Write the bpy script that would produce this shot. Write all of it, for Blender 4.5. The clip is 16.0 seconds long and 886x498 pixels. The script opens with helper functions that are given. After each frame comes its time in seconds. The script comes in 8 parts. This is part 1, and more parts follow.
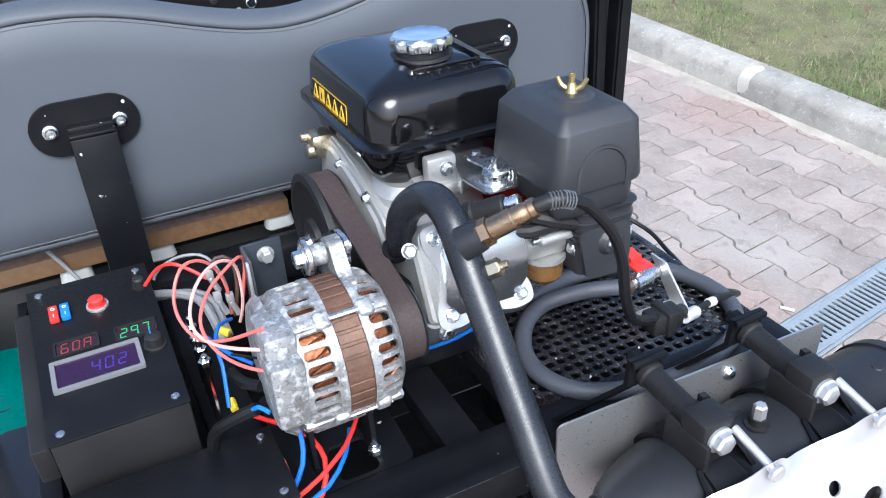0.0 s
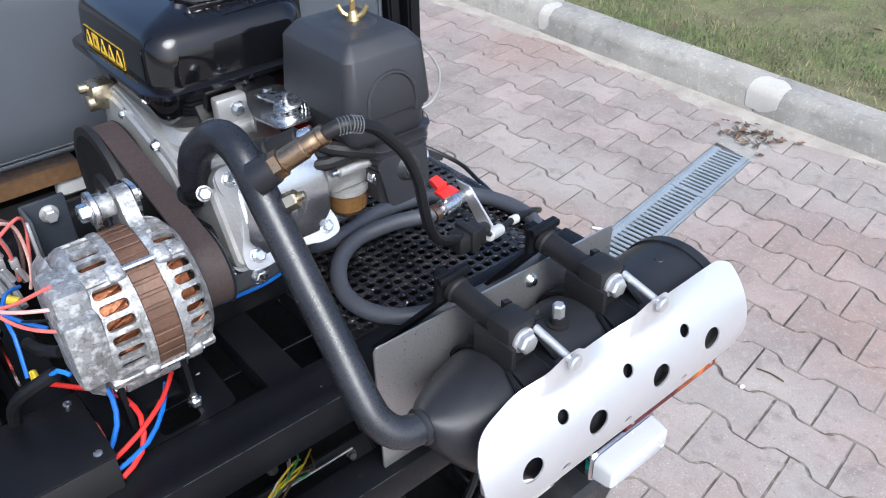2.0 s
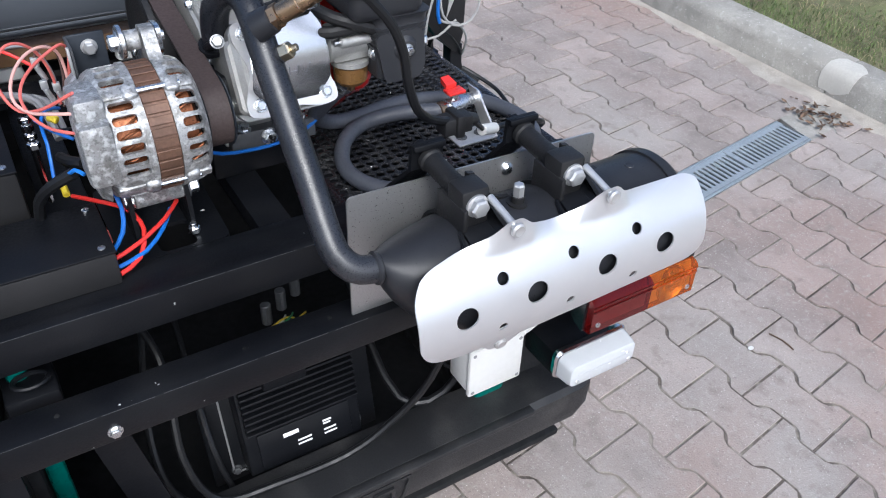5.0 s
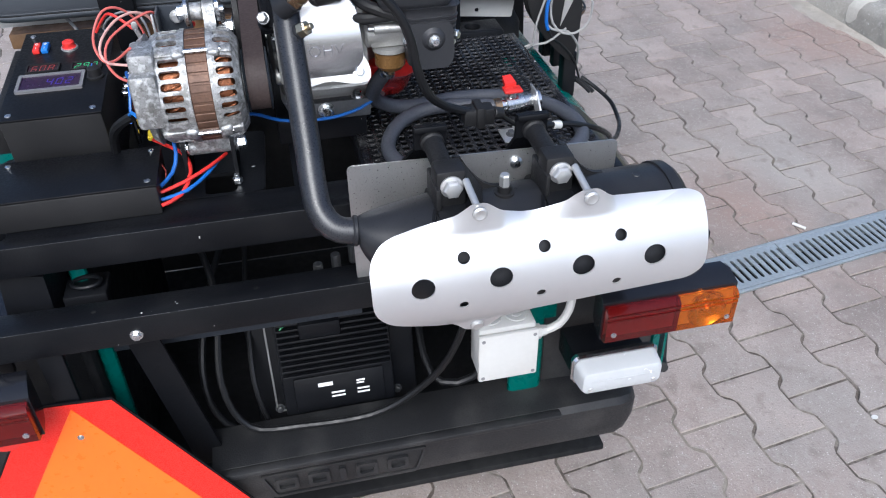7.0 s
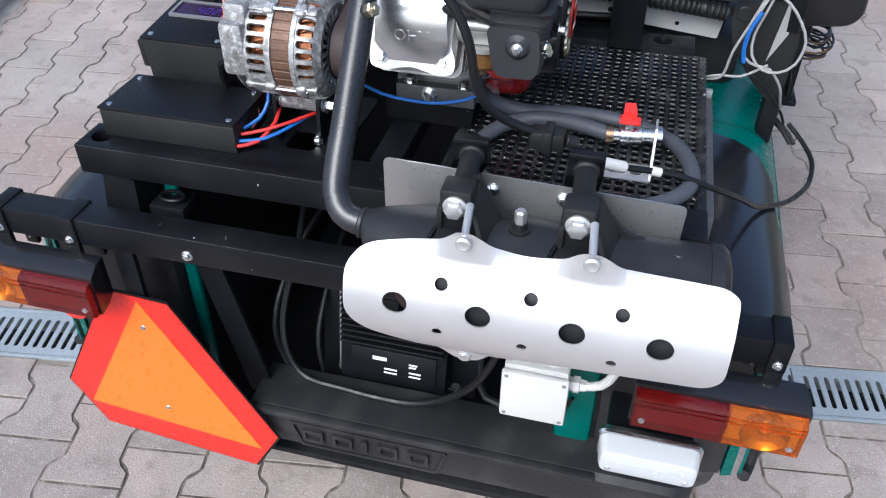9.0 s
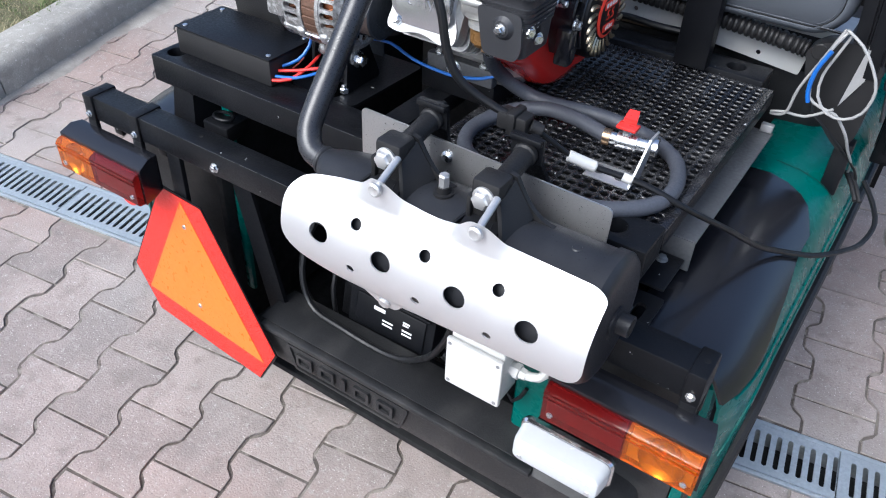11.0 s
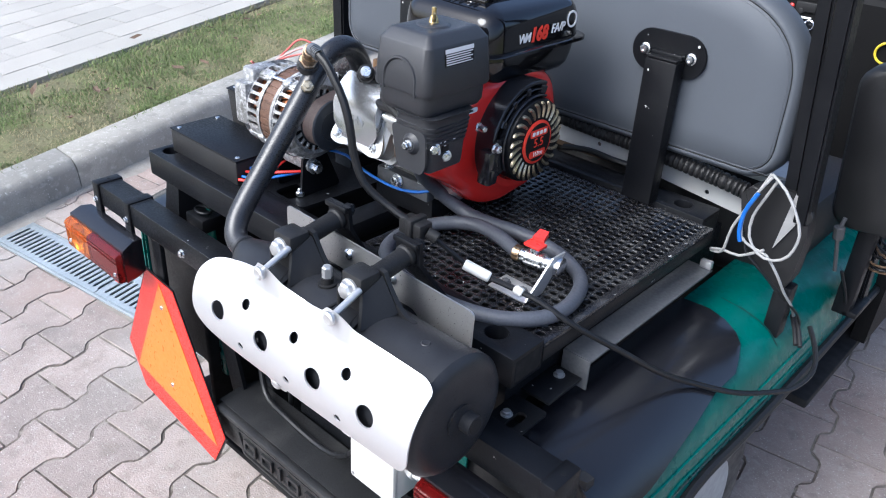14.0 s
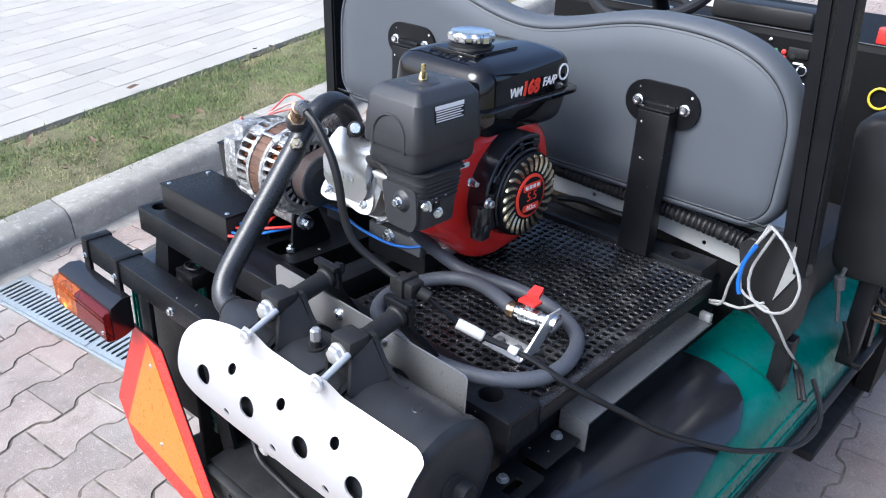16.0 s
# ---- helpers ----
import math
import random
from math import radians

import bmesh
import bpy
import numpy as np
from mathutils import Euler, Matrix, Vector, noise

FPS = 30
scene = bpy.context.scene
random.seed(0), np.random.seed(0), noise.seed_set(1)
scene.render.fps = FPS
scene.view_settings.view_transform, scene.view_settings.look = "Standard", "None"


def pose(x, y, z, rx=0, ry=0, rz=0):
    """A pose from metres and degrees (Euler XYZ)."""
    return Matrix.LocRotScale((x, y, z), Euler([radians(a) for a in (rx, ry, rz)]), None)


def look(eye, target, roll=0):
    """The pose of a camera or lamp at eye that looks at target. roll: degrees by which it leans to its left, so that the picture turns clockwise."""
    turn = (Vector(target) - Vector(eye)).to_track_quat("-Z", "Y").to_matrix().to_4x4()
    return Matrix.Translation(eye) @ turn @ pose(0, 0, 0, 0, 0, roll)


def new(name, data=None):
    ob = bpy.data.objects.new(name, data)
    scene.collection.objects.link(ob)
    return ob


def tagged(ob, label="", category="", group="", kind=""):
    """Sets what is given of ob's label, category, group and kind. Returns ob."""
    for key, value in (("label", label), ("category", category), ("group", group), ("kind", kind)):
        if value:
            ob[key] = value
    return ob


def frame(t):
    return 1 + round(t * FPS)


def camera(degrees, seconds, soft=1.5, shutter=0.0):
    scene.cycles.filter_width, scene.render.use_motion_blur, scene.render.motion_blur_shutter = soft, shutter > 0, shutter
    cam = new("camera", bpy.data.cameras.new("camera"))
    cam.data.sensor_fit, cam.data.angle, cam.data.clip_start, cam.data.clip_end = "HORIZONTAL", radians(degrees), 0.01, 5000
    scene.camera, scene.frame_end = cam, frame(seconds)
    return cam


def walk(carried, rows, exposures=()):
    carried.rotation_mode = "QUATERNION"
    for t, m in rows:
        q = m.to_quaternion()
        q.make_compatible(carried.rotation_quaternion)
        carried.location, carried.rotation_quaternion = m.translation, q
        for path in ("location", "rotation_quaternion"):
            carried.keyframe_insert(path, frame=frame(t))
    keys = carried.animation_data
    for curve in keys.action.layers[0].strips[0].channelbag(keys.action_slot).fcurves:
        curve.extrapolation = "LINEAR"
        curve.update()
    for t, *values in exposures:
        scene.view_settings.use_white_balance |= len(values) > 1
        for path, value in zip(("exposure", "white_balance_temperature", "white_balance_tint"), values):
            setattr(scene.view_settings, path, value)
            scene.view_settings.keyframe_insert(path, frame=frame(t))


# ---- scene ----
cam = camera(58.0, 16.0, 1.1)
PATH = [
    (0, (-0.272, -0.515, 1.387), (0.458, 1.028, 0.345), -3.0),
    (0.5, (-0.272, -0.523, 1.388), (0.531, 0.979, 0.339), -2.3),
    (1, (-0.265, -0.539, 1.382), (0.64, 0.886, 0.309), -2.2),
    (1.5, (-0.259, -0.547, 1.376), (0.724, 0.802, 0.274), -2.0),
    (2, (-0.256, -0.549, 1.369), (0.776, 0.722, 0.221), -1.5),
    (2.5, (-0.257, -0.551, 1.366), (0.797, 0.655, 0.168), -1.3),
    (3, (-0.251, -0.548, 1.354), (0.774, 0.606, 0.083), -1.5),
    (3.5, (-0.256, -0.565, 1.348), (0.743, 0.599, 0.066), -0.9),
    (4, (-0.277, -0.596, 1.343), (0.705, 0.602, 0.077), -0.3),
    (4.2, (-0.281, -0.624, 1.34), (0.681, 0.602, 0.087), 0.6),
    (6.3, (-0.1, -0.84, 1.354), (0.431, 0.671, 0.156), 0.1),
    (6.5, (-0.077, -0.859, 1.353), (0.385, 0.676, 0.157), -0.3),
    (7, (-0.017, -0.895, 1.344), (0.321, 0.677, 0.154), -1.0),
    (7.5, (0.043, -0.87, 1.348), (0.325, 0.713, 0.159), 0.3),
    (8, (0.133, -0.824, 1.353), (0.209, 0.757, 0.13), 0.7),
    (8.5, (0.192, -0.81, 1.354), (0.048, 0.745, 0.105), -0.2),
    (9, (0.304, -0.814, 1.355), (-0.077, 0.699, 0.103), 0.4),
    (9.2, (0.361, -0.828, 1.355), (-0.08, 0.676, 0.112), 0.9),
    (11.3, (0.644, -0.751, 1.349), (-0.226, 0.55, 0.103), 2.2),
    (11.5, (0.672, -0.746, 1.351), (-0.212, 0.55, 0.111), 1.9),
    (12, (0.757, -0.711, 1.354), (-0.155, 0.58, 0.127), 3.3),
    (12.5, (0.81, -0.684, 1.352), (-0.193, 0.595, 0.188), 4.0),
    (13, (0.838, -0.669, 1.353), (-0.223, 0.605, 0.235), 4.5),
    (13.5, (0.852, -0.665, 1.358), (-0.268, 0.609, 0.299), 3.3),
    (14, (0.858, -0.665, 1.363), (-0.29, 0.642, 0.376), 3.4),
    (14.5, (0.855, -0.655, 1.364), (-0.307, 0.666, 0.414), 3.3),
    (15, (0.853, -0.645, 1.366), (-0.312, 0.681, 0.425), 3.2),
    (15.5, (0.848, -0.637, 1.368), (-0.324, 0.695, 0.445), 2.9),
    (16, (0.843, -0.636, 1.372), (-0.339, 0.705, 0.475), 2.7),
]
# the cart squats back on its springs: its own upright leans against the level ground
LEAN = Vector((0.02, -0.08, 1.0)).rotation_difference(Vector((0, 0, 1))).to_matrix().to_4x4()
walk(cam, [(t, LEAN @ look(eye, target, roll)) for t, eye, target, roll in PATH], [(0, 1.27, 5600, 5), (2, 0.97, 5700, 6), (4, 0.74, 5700, 6), (7, 0.60, 5700, 6), (9, 0.76, 5700, 6), (12, 1.10, 5700, 6), (16, 1.30, 5700, 6)])

# ---- daylight: bright haze, soft sun from behind the vehicle ----
SUN_EL, SUN_AZ = 48.0, 199.0
world = bpy.data.worlds.new("sky")
scene.world = world
world.use_nodes = True
wn = world.node_tree
sky = wn.nodes.new("ShaderNodeTexSky")
sky.sky_type, sky.sun_disc = "NISHITA", False
sky.sun_elevation, sky.sun_rotation = radians(SUN_EL), radians(SUN_AZ)
sky.dust_density, sky.air_density = 5.0, 0.7
wn.links.new(sky.outputs[0], wn.nodes["Background"].inputs[0])
wn.nodes["Background"].inputs[1].default_value = 0.150
sun = new("sun", bpy.data.lights.new("sun", "SUN"))
sun.data.energy, sun.data.angle, sun.data.color = 1.5, radians(40), (1.0, 0.97, 0.93)
sun.matrix_world = look((0, 0, 0), (-math.sin(radians(SUN_AZ)) * math.cos(radians(SUN_EL)), -math.cos(radians(SUN_AZ)) * math.cos(radians(SUN_EL)), -math.sin(radians(SUN_EL))))


# ---- materials ----
def mat(name, col, rough=0.5, metal=0.0, var=0.15, big=6.0, fine=90.0, bump=0.08, chips=None, per_piece=0.0, rvar=0.12, coat=0.0, dust=None, spec=0.5, world=False, patch=None):
    m = bpy.data.materials.new(name)
    m.use_nodes = True
    t = m.node_tree
    b = t.nodes["Principled BSDF"]
    L = t.links.new
    co = t.nodes.new("ShaderNodeTexCoord")
    src = t.nodes.new("ShaderNodeNewGeometry").outputs["Position"] if world else co.outputs["Object"]

    def tex(scale, detail=4.0):
        n = t.nodes.new("ShaderNodeTexNoise")
        n.inputs["Scale"].default_value, n.inputs["Detail"].default_value = scale, detail
        L(src, n.inputs["Vector"])
        return n.outputs[0]

    def remap(v, lo, hi, a, z):
        n = t.nodes.new("ShaderNodeMapRange")
        for i, x in enumerate((lo, hi, a, z)):
            n.inputs[i + 1].default_value = x
        L(v, n.inputs[0])
        return n.outputs[0]

    def mix(fac, a, z, kind="MIX"):
        n = t.nodes.new("ShaderNodeMix")
        n.data_type, n.blend_type = "RGBA", kind
        for sock, v in ((n.inputs[0], fac), (n.inputs[6], a), (n.inputs[7], z)):
            if isinstance(v, (int, float)):
                sock.default_value = v
            elif isinstance(v, tuple):
                sock.default_value = (*v[:3], 1)
            else:
                L(v, sock)
        return n.outputs[2]

    nb, nf = tex(big), tex(fine, 6.0)
    lo = tuple(c * (1 - var) for c in col)
    hi = tuple(min(1, c * (1 + var)) for c in col)
    c = mix(remap(nb, 0.3, 0.7, 0, 1), lo, hi)
    c = mix(remap(nf, 0.35, 0.65, 0, 0.6), c, tuple(x * (1 - var * 0.9) for x in col))
    if per_piece:
        oi = t.nodes.new("ShaderNodeObjectInfo")
        gi = t.nodes.new("ShaderNodeNewGeometry")
        ad = t.nodes.new("ShaderNodeMath")
        L(oi.outputs["Random"], ad.inputs[0])
        L(gi.outputs["Random Per Island"], ad.inputs[1])
        fr = t.nodes.new("ShaderNodeMath")
        fr.operation = "FRACT"
        L(ad.outputs[0], fr.inputs[0])
        c = mix(remap(fr.outputs[0], 0, 1, 0, 1), mix(1.0, c, (1 - per_piece,) * 3, "MULTIPLY"), mix(1.0, c, (1 + per_piece, 1 + per_piece * 0.8, 1 + per_piece * 0.75), "MULTIPLY"))
    r = remap(nf, 0.3, 0.7, max(0.02, rough - rvar), min(1, rough + rvar))
    if dust:
        d = tex(dust[2], 8.0)
        c = mix(remap(d, 0.45, 0.7, 0, dust[1]), c, dust[0])
    if patch:
        for n, (pc, amount, size, lo_) in enumerate(patch):
            c = mix(remap(tex(size, 6.0), lo_, lo_ + 0.14, 0, amount), c, pc)
    if chips:
        ch = tex(chips[2], 3.0)
        f = remap(ch, chips[1], chips[1] + 0.03, 0, 1)
        c = mix(f, c, chips[0])
    L(c, b.inputs["Base Color"])
    L(r, b.inputs["Roughness"])
    b.inputs["Metallic"].default_value = metal
    b.inputs["Specular IOR Level"].default_value = spec
    b.inputs["Coat Weight"].default_value = coat
    if bump:
        bp = t.nodes.new("ShaderNodeBump")
        bp.inputs["Strength"].default_value, bp.inputs["Distance"].default_value = bump, 0.002
        L(nf, bp.inputs["Height"])
        L(bp.outputs[0], b.inputs["Normal"])
    return m


def glow(name, col, power):
    m = mat(name, tuple(c * 0.15 for c in col), 0.4, var=0.02, bump=0)
    b = m.node_tree.nodes["Principled BSDF"]
    b.inputs["Emission Color"].default_value, b.inputs["Emission Strength"].default_value = (*col, 1), power
    return m


def lens(name, col, rough=0.1, through_it=0.6):
    m = mat(name, col, rough, var=0.08, bump=0.05)
    b = m.node_tree.nodes["Principled BSDF"]
    b.inputs["Transmission Weight"].default_value = through_it
    b.inputs["IOR"].default_value = 1.45
    return m


M_FRAME = mat("black_powder_coat", (0.0048, 0.0054, 0.0072), 0.40, var=0.3, fine=400, bump=0.12, chips=((0.55, 0.55, 0.53), 0.735, 95), dust=((0.05, 0.05, 0.05), 0.10, 14), spec=0.2)
M_BLACK = mat("black_paint", (0.0052, 0.0058, 0.0076), 0.42, var=0.25, fine=300, bump=0.1, dust=((0.04, 0.04, 0.04), 0.10, 18), spec=0.2)
M_PLAST = mat("black_plastic", (0.014, 0.014, 0.015), 0.45, var=0.2, fine=700, bump=0.12, dust=((0.04, 0.04, 0.04), 0.15, 12), spec=0.28)
M_AIRBOX = mat("grained_black_plastic", (0.026, 0.027, 0.031), 0.38, var=0.15, fine=1500, bump=0.25)
M_RUBBER = mat("black_rubber", (0.012, 0.012, 0.013), 0.55, var=0.2, fine=500, bump=0.15, spec=0.35)
# near-black for grimy undersides, and for shade painted into holes and hollows
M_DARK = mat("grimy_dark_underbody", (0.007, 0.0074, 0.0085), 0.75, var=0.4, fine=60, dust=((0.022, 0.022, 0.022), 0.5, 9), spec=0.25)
M_TANK = mat("gloss_black_enamel", (0.004, 0.004, 0.005), 0.08, var=0.1, fine=40, bump=0.0, rvar=0.03, coat=0.15)
M_CHROME = mat("chrome", (0.72, 0.72, 0.74), 0.15, 1.0, var=0.05, bump=0.02, rvar=0.05)
M_ZINC = mat("zinc_plate", (0.72, 0.74, 0.76), 0.28, 1.0, var=0.12, fine=160, bump=0.05)
M_PALEZ = mat("pale_passivated_alloy", (0.55, 0.48, 0.35), 0.35, 1.0, var=0.15, fine=200, bump=0.08)
M_DULLZ = mat("dull_zinc", (0.56, 0.56, 0.56), 0.42, 0.75, var=0.1, fine=160, bump=0.08)
M_YZINC = mat("yellow_zinc", (0.62, 0.47, 0.22), 0.32, 1.0, var=0.2, fine=200, bump=0.05)
M_ALU = mat("brushed_aluminium", (0.67, 0.675, 0.69), 0.40, 0.74, var=0.02, big=10, fine=60, bump=0.0, rvar=0.05)
M_CAST = mat("cast_aluminium", (0.44, 0.44, 0.43), 0.42, 0.6, var=0.12, fine=420, bump=0.3, dust=((0.3, 0.29, 0.27), 0.4, 25))
M_OXID = mat("oxidised_aluminium", (0.36, 0.365, 0.37), 0.48, 0.6, var=0.22, fine=480, bump=0.3, dust=((0.15, 0.145, 0.13), 0.7, 55), patch=(((0.13, 0.13, 0.125), 0.7, 330, 0.54), ((0.62, 0.63, 0.64), 0.75, 130, 0.50), ((0.12, 0.12, 0.115), 0.65, 210, 0.57)))
M_STATOR = mat("rust_brown_laminations", (0.115, 0.062, 0.040), 0.5, 0.3, var=0.35, big=30, fine=300, bump=0.2)
M_COPPER = mat("copper_windings", (0.20, 0.07, 0.028), 0.35, 0.7, var=0.35, fine=300, bump=0.3)
M_BELT = mat("worn_rubber_belt", (0.036, 0.024, 0.0225), 0.7, var=0.3, fine=300, bump=0.2)
M_RUSTY = mat("rusty_brown_pulley", (0.085, 0.045, 0.038), 0.7, 0.1, var=0.25, fine=200, bump=0.2)
M_PIPE = mat("matt_black_exhaust_paint", (0.019, 0.020, 0.0235), 0.38, 0.1, var=0.12, fine=600, bump=0.04, dust=((0.042, 0.043, 0.047), 0.35, 20), spec=0.28)
M_BEND = mat("satin_black_pipe_paint", (0.013, 0.0145, 0.019), 0.33, 0.1, var=0.15, fine=600, bump=0.04, dust=((0.05, 0.052, 0.058), 0.3, 20), spec=0.6)
M_RED = mat("red_enamel", (0.62, 0.022, 0.018), 0.2, var=0.08, fine=60, bump=0.02, rvar=0.05, coat=0.6)
M_REDP = mat("red_plastic", (0.62, 0.03, 0.025), 0.35, var=0.08)
M_BLUEP = mat("blue_plastic", (0.02, 0.15, 0.5), 0.35, var=0.08)
M_YELLOW = mat("yellow_print", (0.8, 0.5, 0.03), 0.4, var=0.05, bump=0)
M_WHITEP = mat("white_plastic", (0.56, 0.56, 0.545), 0.42, var=0.05, fine=120, bump=0.03, dust=((0.5, 0.48, 0.44), 0.35, 20))
M_PRINT = mat("white_print", (0.75, 0.75, 0.75), 0.5, var=0.04, bump=0)
M_REDPR = mat("red_print", (0.7, 0.04, 0.02), 0.5, var=0.04, bump=0)
M_GREY = mat("grey_plastic", (0.2, 0.2, 0.21), 0.5, var=0.08)
M_HOSE = mat("blue_grey_rubber_hose", (0.055, 0.06, 0.075), 0.55, var=0.2, fine=300, bump=0.1)
M_CABLE = mat("black_cable", (0.0075, 0.0078, 0.009), 0.42, var=0.2, spec=0.35)
M_WRED = mat("red_wire", (0.62, 0.03, 0.025), 0.4, var=0.1, bump=0)
M_WPINK = mat("faded_red_wire", (0.58, 0.13, 0.11), 0.45, var=0.2, bump=0)
M_WPALE = mat("pale_pink_wire", (0.62, 0.36, 0.32), 0.45, var=0.15, bump=0)
M_WBLUE = mat("blue_wire", (0.015, 0.12, 0.45), 0.4, var=0.1, bump=0)
M_WWHITE = mat("white_wire", (0.6, 0.6, 0.57), 0.45, var=0.1, bump=0)
M_WYEL = mat("yellow_wire", (0.65, 0.5, 0.03), 0.45, var=0.1, bump=0)
M_WGRN = mat("green_wire", (0.05, 0.3, 0.12), 0.45, var=0.1, bump=0)
M_BODY = mat("green_body_paint", (0.002, 0.105, 0.088), 0.3, var=0.2, fine=50, bump=0.02, coat=0.0, dust=((0.02, 0.09, 0.078), 0.18, 10), spec=0.22)
M_VINYL = mat("grey_vinyl", (0.068, 0.076, 0.090), 0.5, var=0.06, big=3, fine=900, bump=0.12, dust=((0.09, 0.10, 0.115), 0.2, 5), spec=0.3)
M_WOOD = mat("bare_pine", (0.15, 0.083, 0.038), 0.65, var=0.3, big=9, fine=120, bump=0.2)
M_OLDWOOD = mat("weathered_brown_wood", (0.09, 0.055, 0.03), 0.75, var=0.3, fine=100, bump=0.3)
M_CHECK = mat("hammered_aluminium_sheet", (0.52, 0.52, 0.525), 0.38, 0.88, var=0.12, fine=520, bump=0.38)
M_LORANGE = lens("orange_lens", (0.85, 0.20, 0.008), 0.08, 0.85)
M_LRED = lens("red_lens", (0.22, 0.010, 0.010), 0.08, 0.75)
M_LWHITE = lens("milky_lens", (0.62, 0.64, 0.66), 0.16, 0.3)
M_REFL = mat("white_reflector", (0.5, 0.5, 0.5), 0.35, var=0.05)
M_TRIO = mat("fluorescent_orange_sheet", (0.95, 0.16, 0.012), 0.35, var=0.04, bump=0.02)
M_TRIR = mat("red_retroreflective_sheet", (0.75, 0.02, 0.012), 0.28, var=0.06, fine=600, bump=0.1)
M_DRED = glow("red_digits", (0.8, 0.12, 0.12), 0.10)
M_DGRN = glow("green_digits", (0.1, 0.9, 0.35), 0.22)
M_DBLU = glow("blue_digits", (0.16, 0.1, 0.9), 0.12)
M_SCREEN = mat("dark_display", (0.02, 0.008, 0.014), 0.2, var=0.1, bump=0)
M_SCREENB = mat("purple_display", (0.02, 0.006, 0.03), 0.2, var=0.1, bump=0)
M_BRASS = mat("heat_tinted_brass", (0.42, 0.29, 0.18), 0.33, 1.0, var=0.3, fine=120)
M_AMBER = mat("amber_bowl", (0.17, 0.09, 0.03), 0.3, 0.3, var=0.2)
M_PAVER = mat("pinkish_grey_concrete_paver", (0.280, 0.241, 0.222), 0.9, var=0.24, big=7, fine=240, bump=0.8, per_piece=0.16, chips=((0.56, 0.54, 0.51), 0.665, 330), dust=((0.325, 0.306, 0.286), 0.7, 1.5), world=True, patch=(((0.255, 0.176, 0.15), 0.65, 0.9, 0.49), ((0.18, 0.154, 0.14), 0.6, 19, 0.55), ((0.32, 0.295, 0.27), 0.6, 60, 0.56), ((0.14, 0.12, 0.11), 0.6, 140, 0.60)))
M_JOINT = mat("dark_sandy_joint", (0.105, 0.088, 0.075), 0.95, var=0.4, big=14, fine=170, bump=0.8, patch=(((0.25, 0.225, 0.195), 0.85, 30, 0.50), ((0.24, 0.215, 0.185), 0.8, 2.2, 0.50)))
M_KERB = mat("weathered_concrete_kerb", (0.31, 0.297, 0.268), 0.9, var=0.22, big=5, fine=190, bump=0.9, world=True, dust=((0.22, 0.21, 0.19), 0.6, 6), chips=((0.5, 0.5, 0.48), 0.68, 140), patch=(((0.19, 0.185, 0.17), 0.6, 17, 0.53), ((0.42, 0.41, 0.38), 0.5, 45, 0.56)))
M_MORTAR = mat("pale_mortar", (0.43, 0.415, 0.38), 0.9, var=0.15, fine=120, bump=0.5)
M_GRATE = mat("galvanised_grate", (0.38, 0.42, 0.44), 0.5, 0.55, var=0.15, fine=140, bump=0.2)
M_SOIL = mat("dry_soil_and_thatch", (0.135, 0.128, 0.066), 0.95, var=0.4, big=8, fine=90, bump=0.8, dust=((0.12, 0.14, 0.05), 0.8, 6))
M_GRASS = mat("short_grass", (0.125, 0.178, 0.058), 0.8, var=0.4, big=9, fine=60, bump=0, per_piece=0.4)
M_STRAW = mat("dry_straw_grass", (0.235, 0.215, 0.12), 0.85, var=0.3, big=9, fine=60, bump=0, per_piece=0.35)
M_LEAF = mat("dry_brown_leaf", (0.115, 0.078, 0.052), 0.8, var=0.35, per_piece=0.4)
M_PALE = mat("pale_grey_paver", (0.345, 0.335, 0.31), 0.9, var=0.10, big=2, fine=150, bump=0.3, per_piece=0.07, spec=0.2)
M_TYRE = mat("dusty_tyre", (0.03, 0.029, 0.028), 0.8, var=0.3, fine=100, bump=0.4, dust=((0.14, 0.13, 0.12), 0.6, 12))
M_GREYBAR = mat("dull_grey_painted_steel", (0.075, 0.078, 0.084), 0.5, 0.2, var=0.2, fine=200, bump=0.1)
M_BARGREY = mat("grey_edge_steel", (0.10, 0.103, 0.108), 0.5, 0.2, var=0.2, fine=200, bump=0.1)
M_STEELB = mat("blue_grey_steel", (0.030, 0.036, 0.046), 0.45, 0.2, var=0.2, fine=200, bump=0.1, spec=0.3)
M_NUT = mat("heat_dulled_zinc", (0.34, 0.35, 0.36), 0.45, 0.7, var=0.25, fine=160, bump=0.1)
M_COVER = mat("satin_plated_cover", (0.66, 0.675, 0.70), 0.22, 0.97, var=0.02, fine=30, bump=0.0, rvar=0.03)
M_WHITEM = mat("white_painted_sheet", (0.40, 0.41, 0.41), 0.45, var=0.1, fine=60, dust=((0.3, 0.28, 0.25), 0.5, 12))


# ---- mesh builders ----
def rrect(cx, cy, w, h, r, n=5):
    pts = []
    r = min(r, w / 2 - 1e-4, h / 2 - 1e-4)
    for sx, sy, a0 in ((1, 1, 0), (-1, 1, 90), (-1, -1, 180), (1, -1, 270)):
        for i in range(n + 1):
            a = radians(a0 + 90 * i / n)
            pts.append((cx + sx * (w / 2 - r) + r * math.cos(a), cy + sy * (h / 2 - r) + r * math.sin(a)))
    return pts


def ring(cx, cy, r, n=20, ry=None, a0=0.0):
    return [(cx + r * math.cos(a0 + 2 * math.pi * i / n), cy + (ry or r) * math.sin(a0 + 2 * math.pi * i / n)) for i in range(n)]


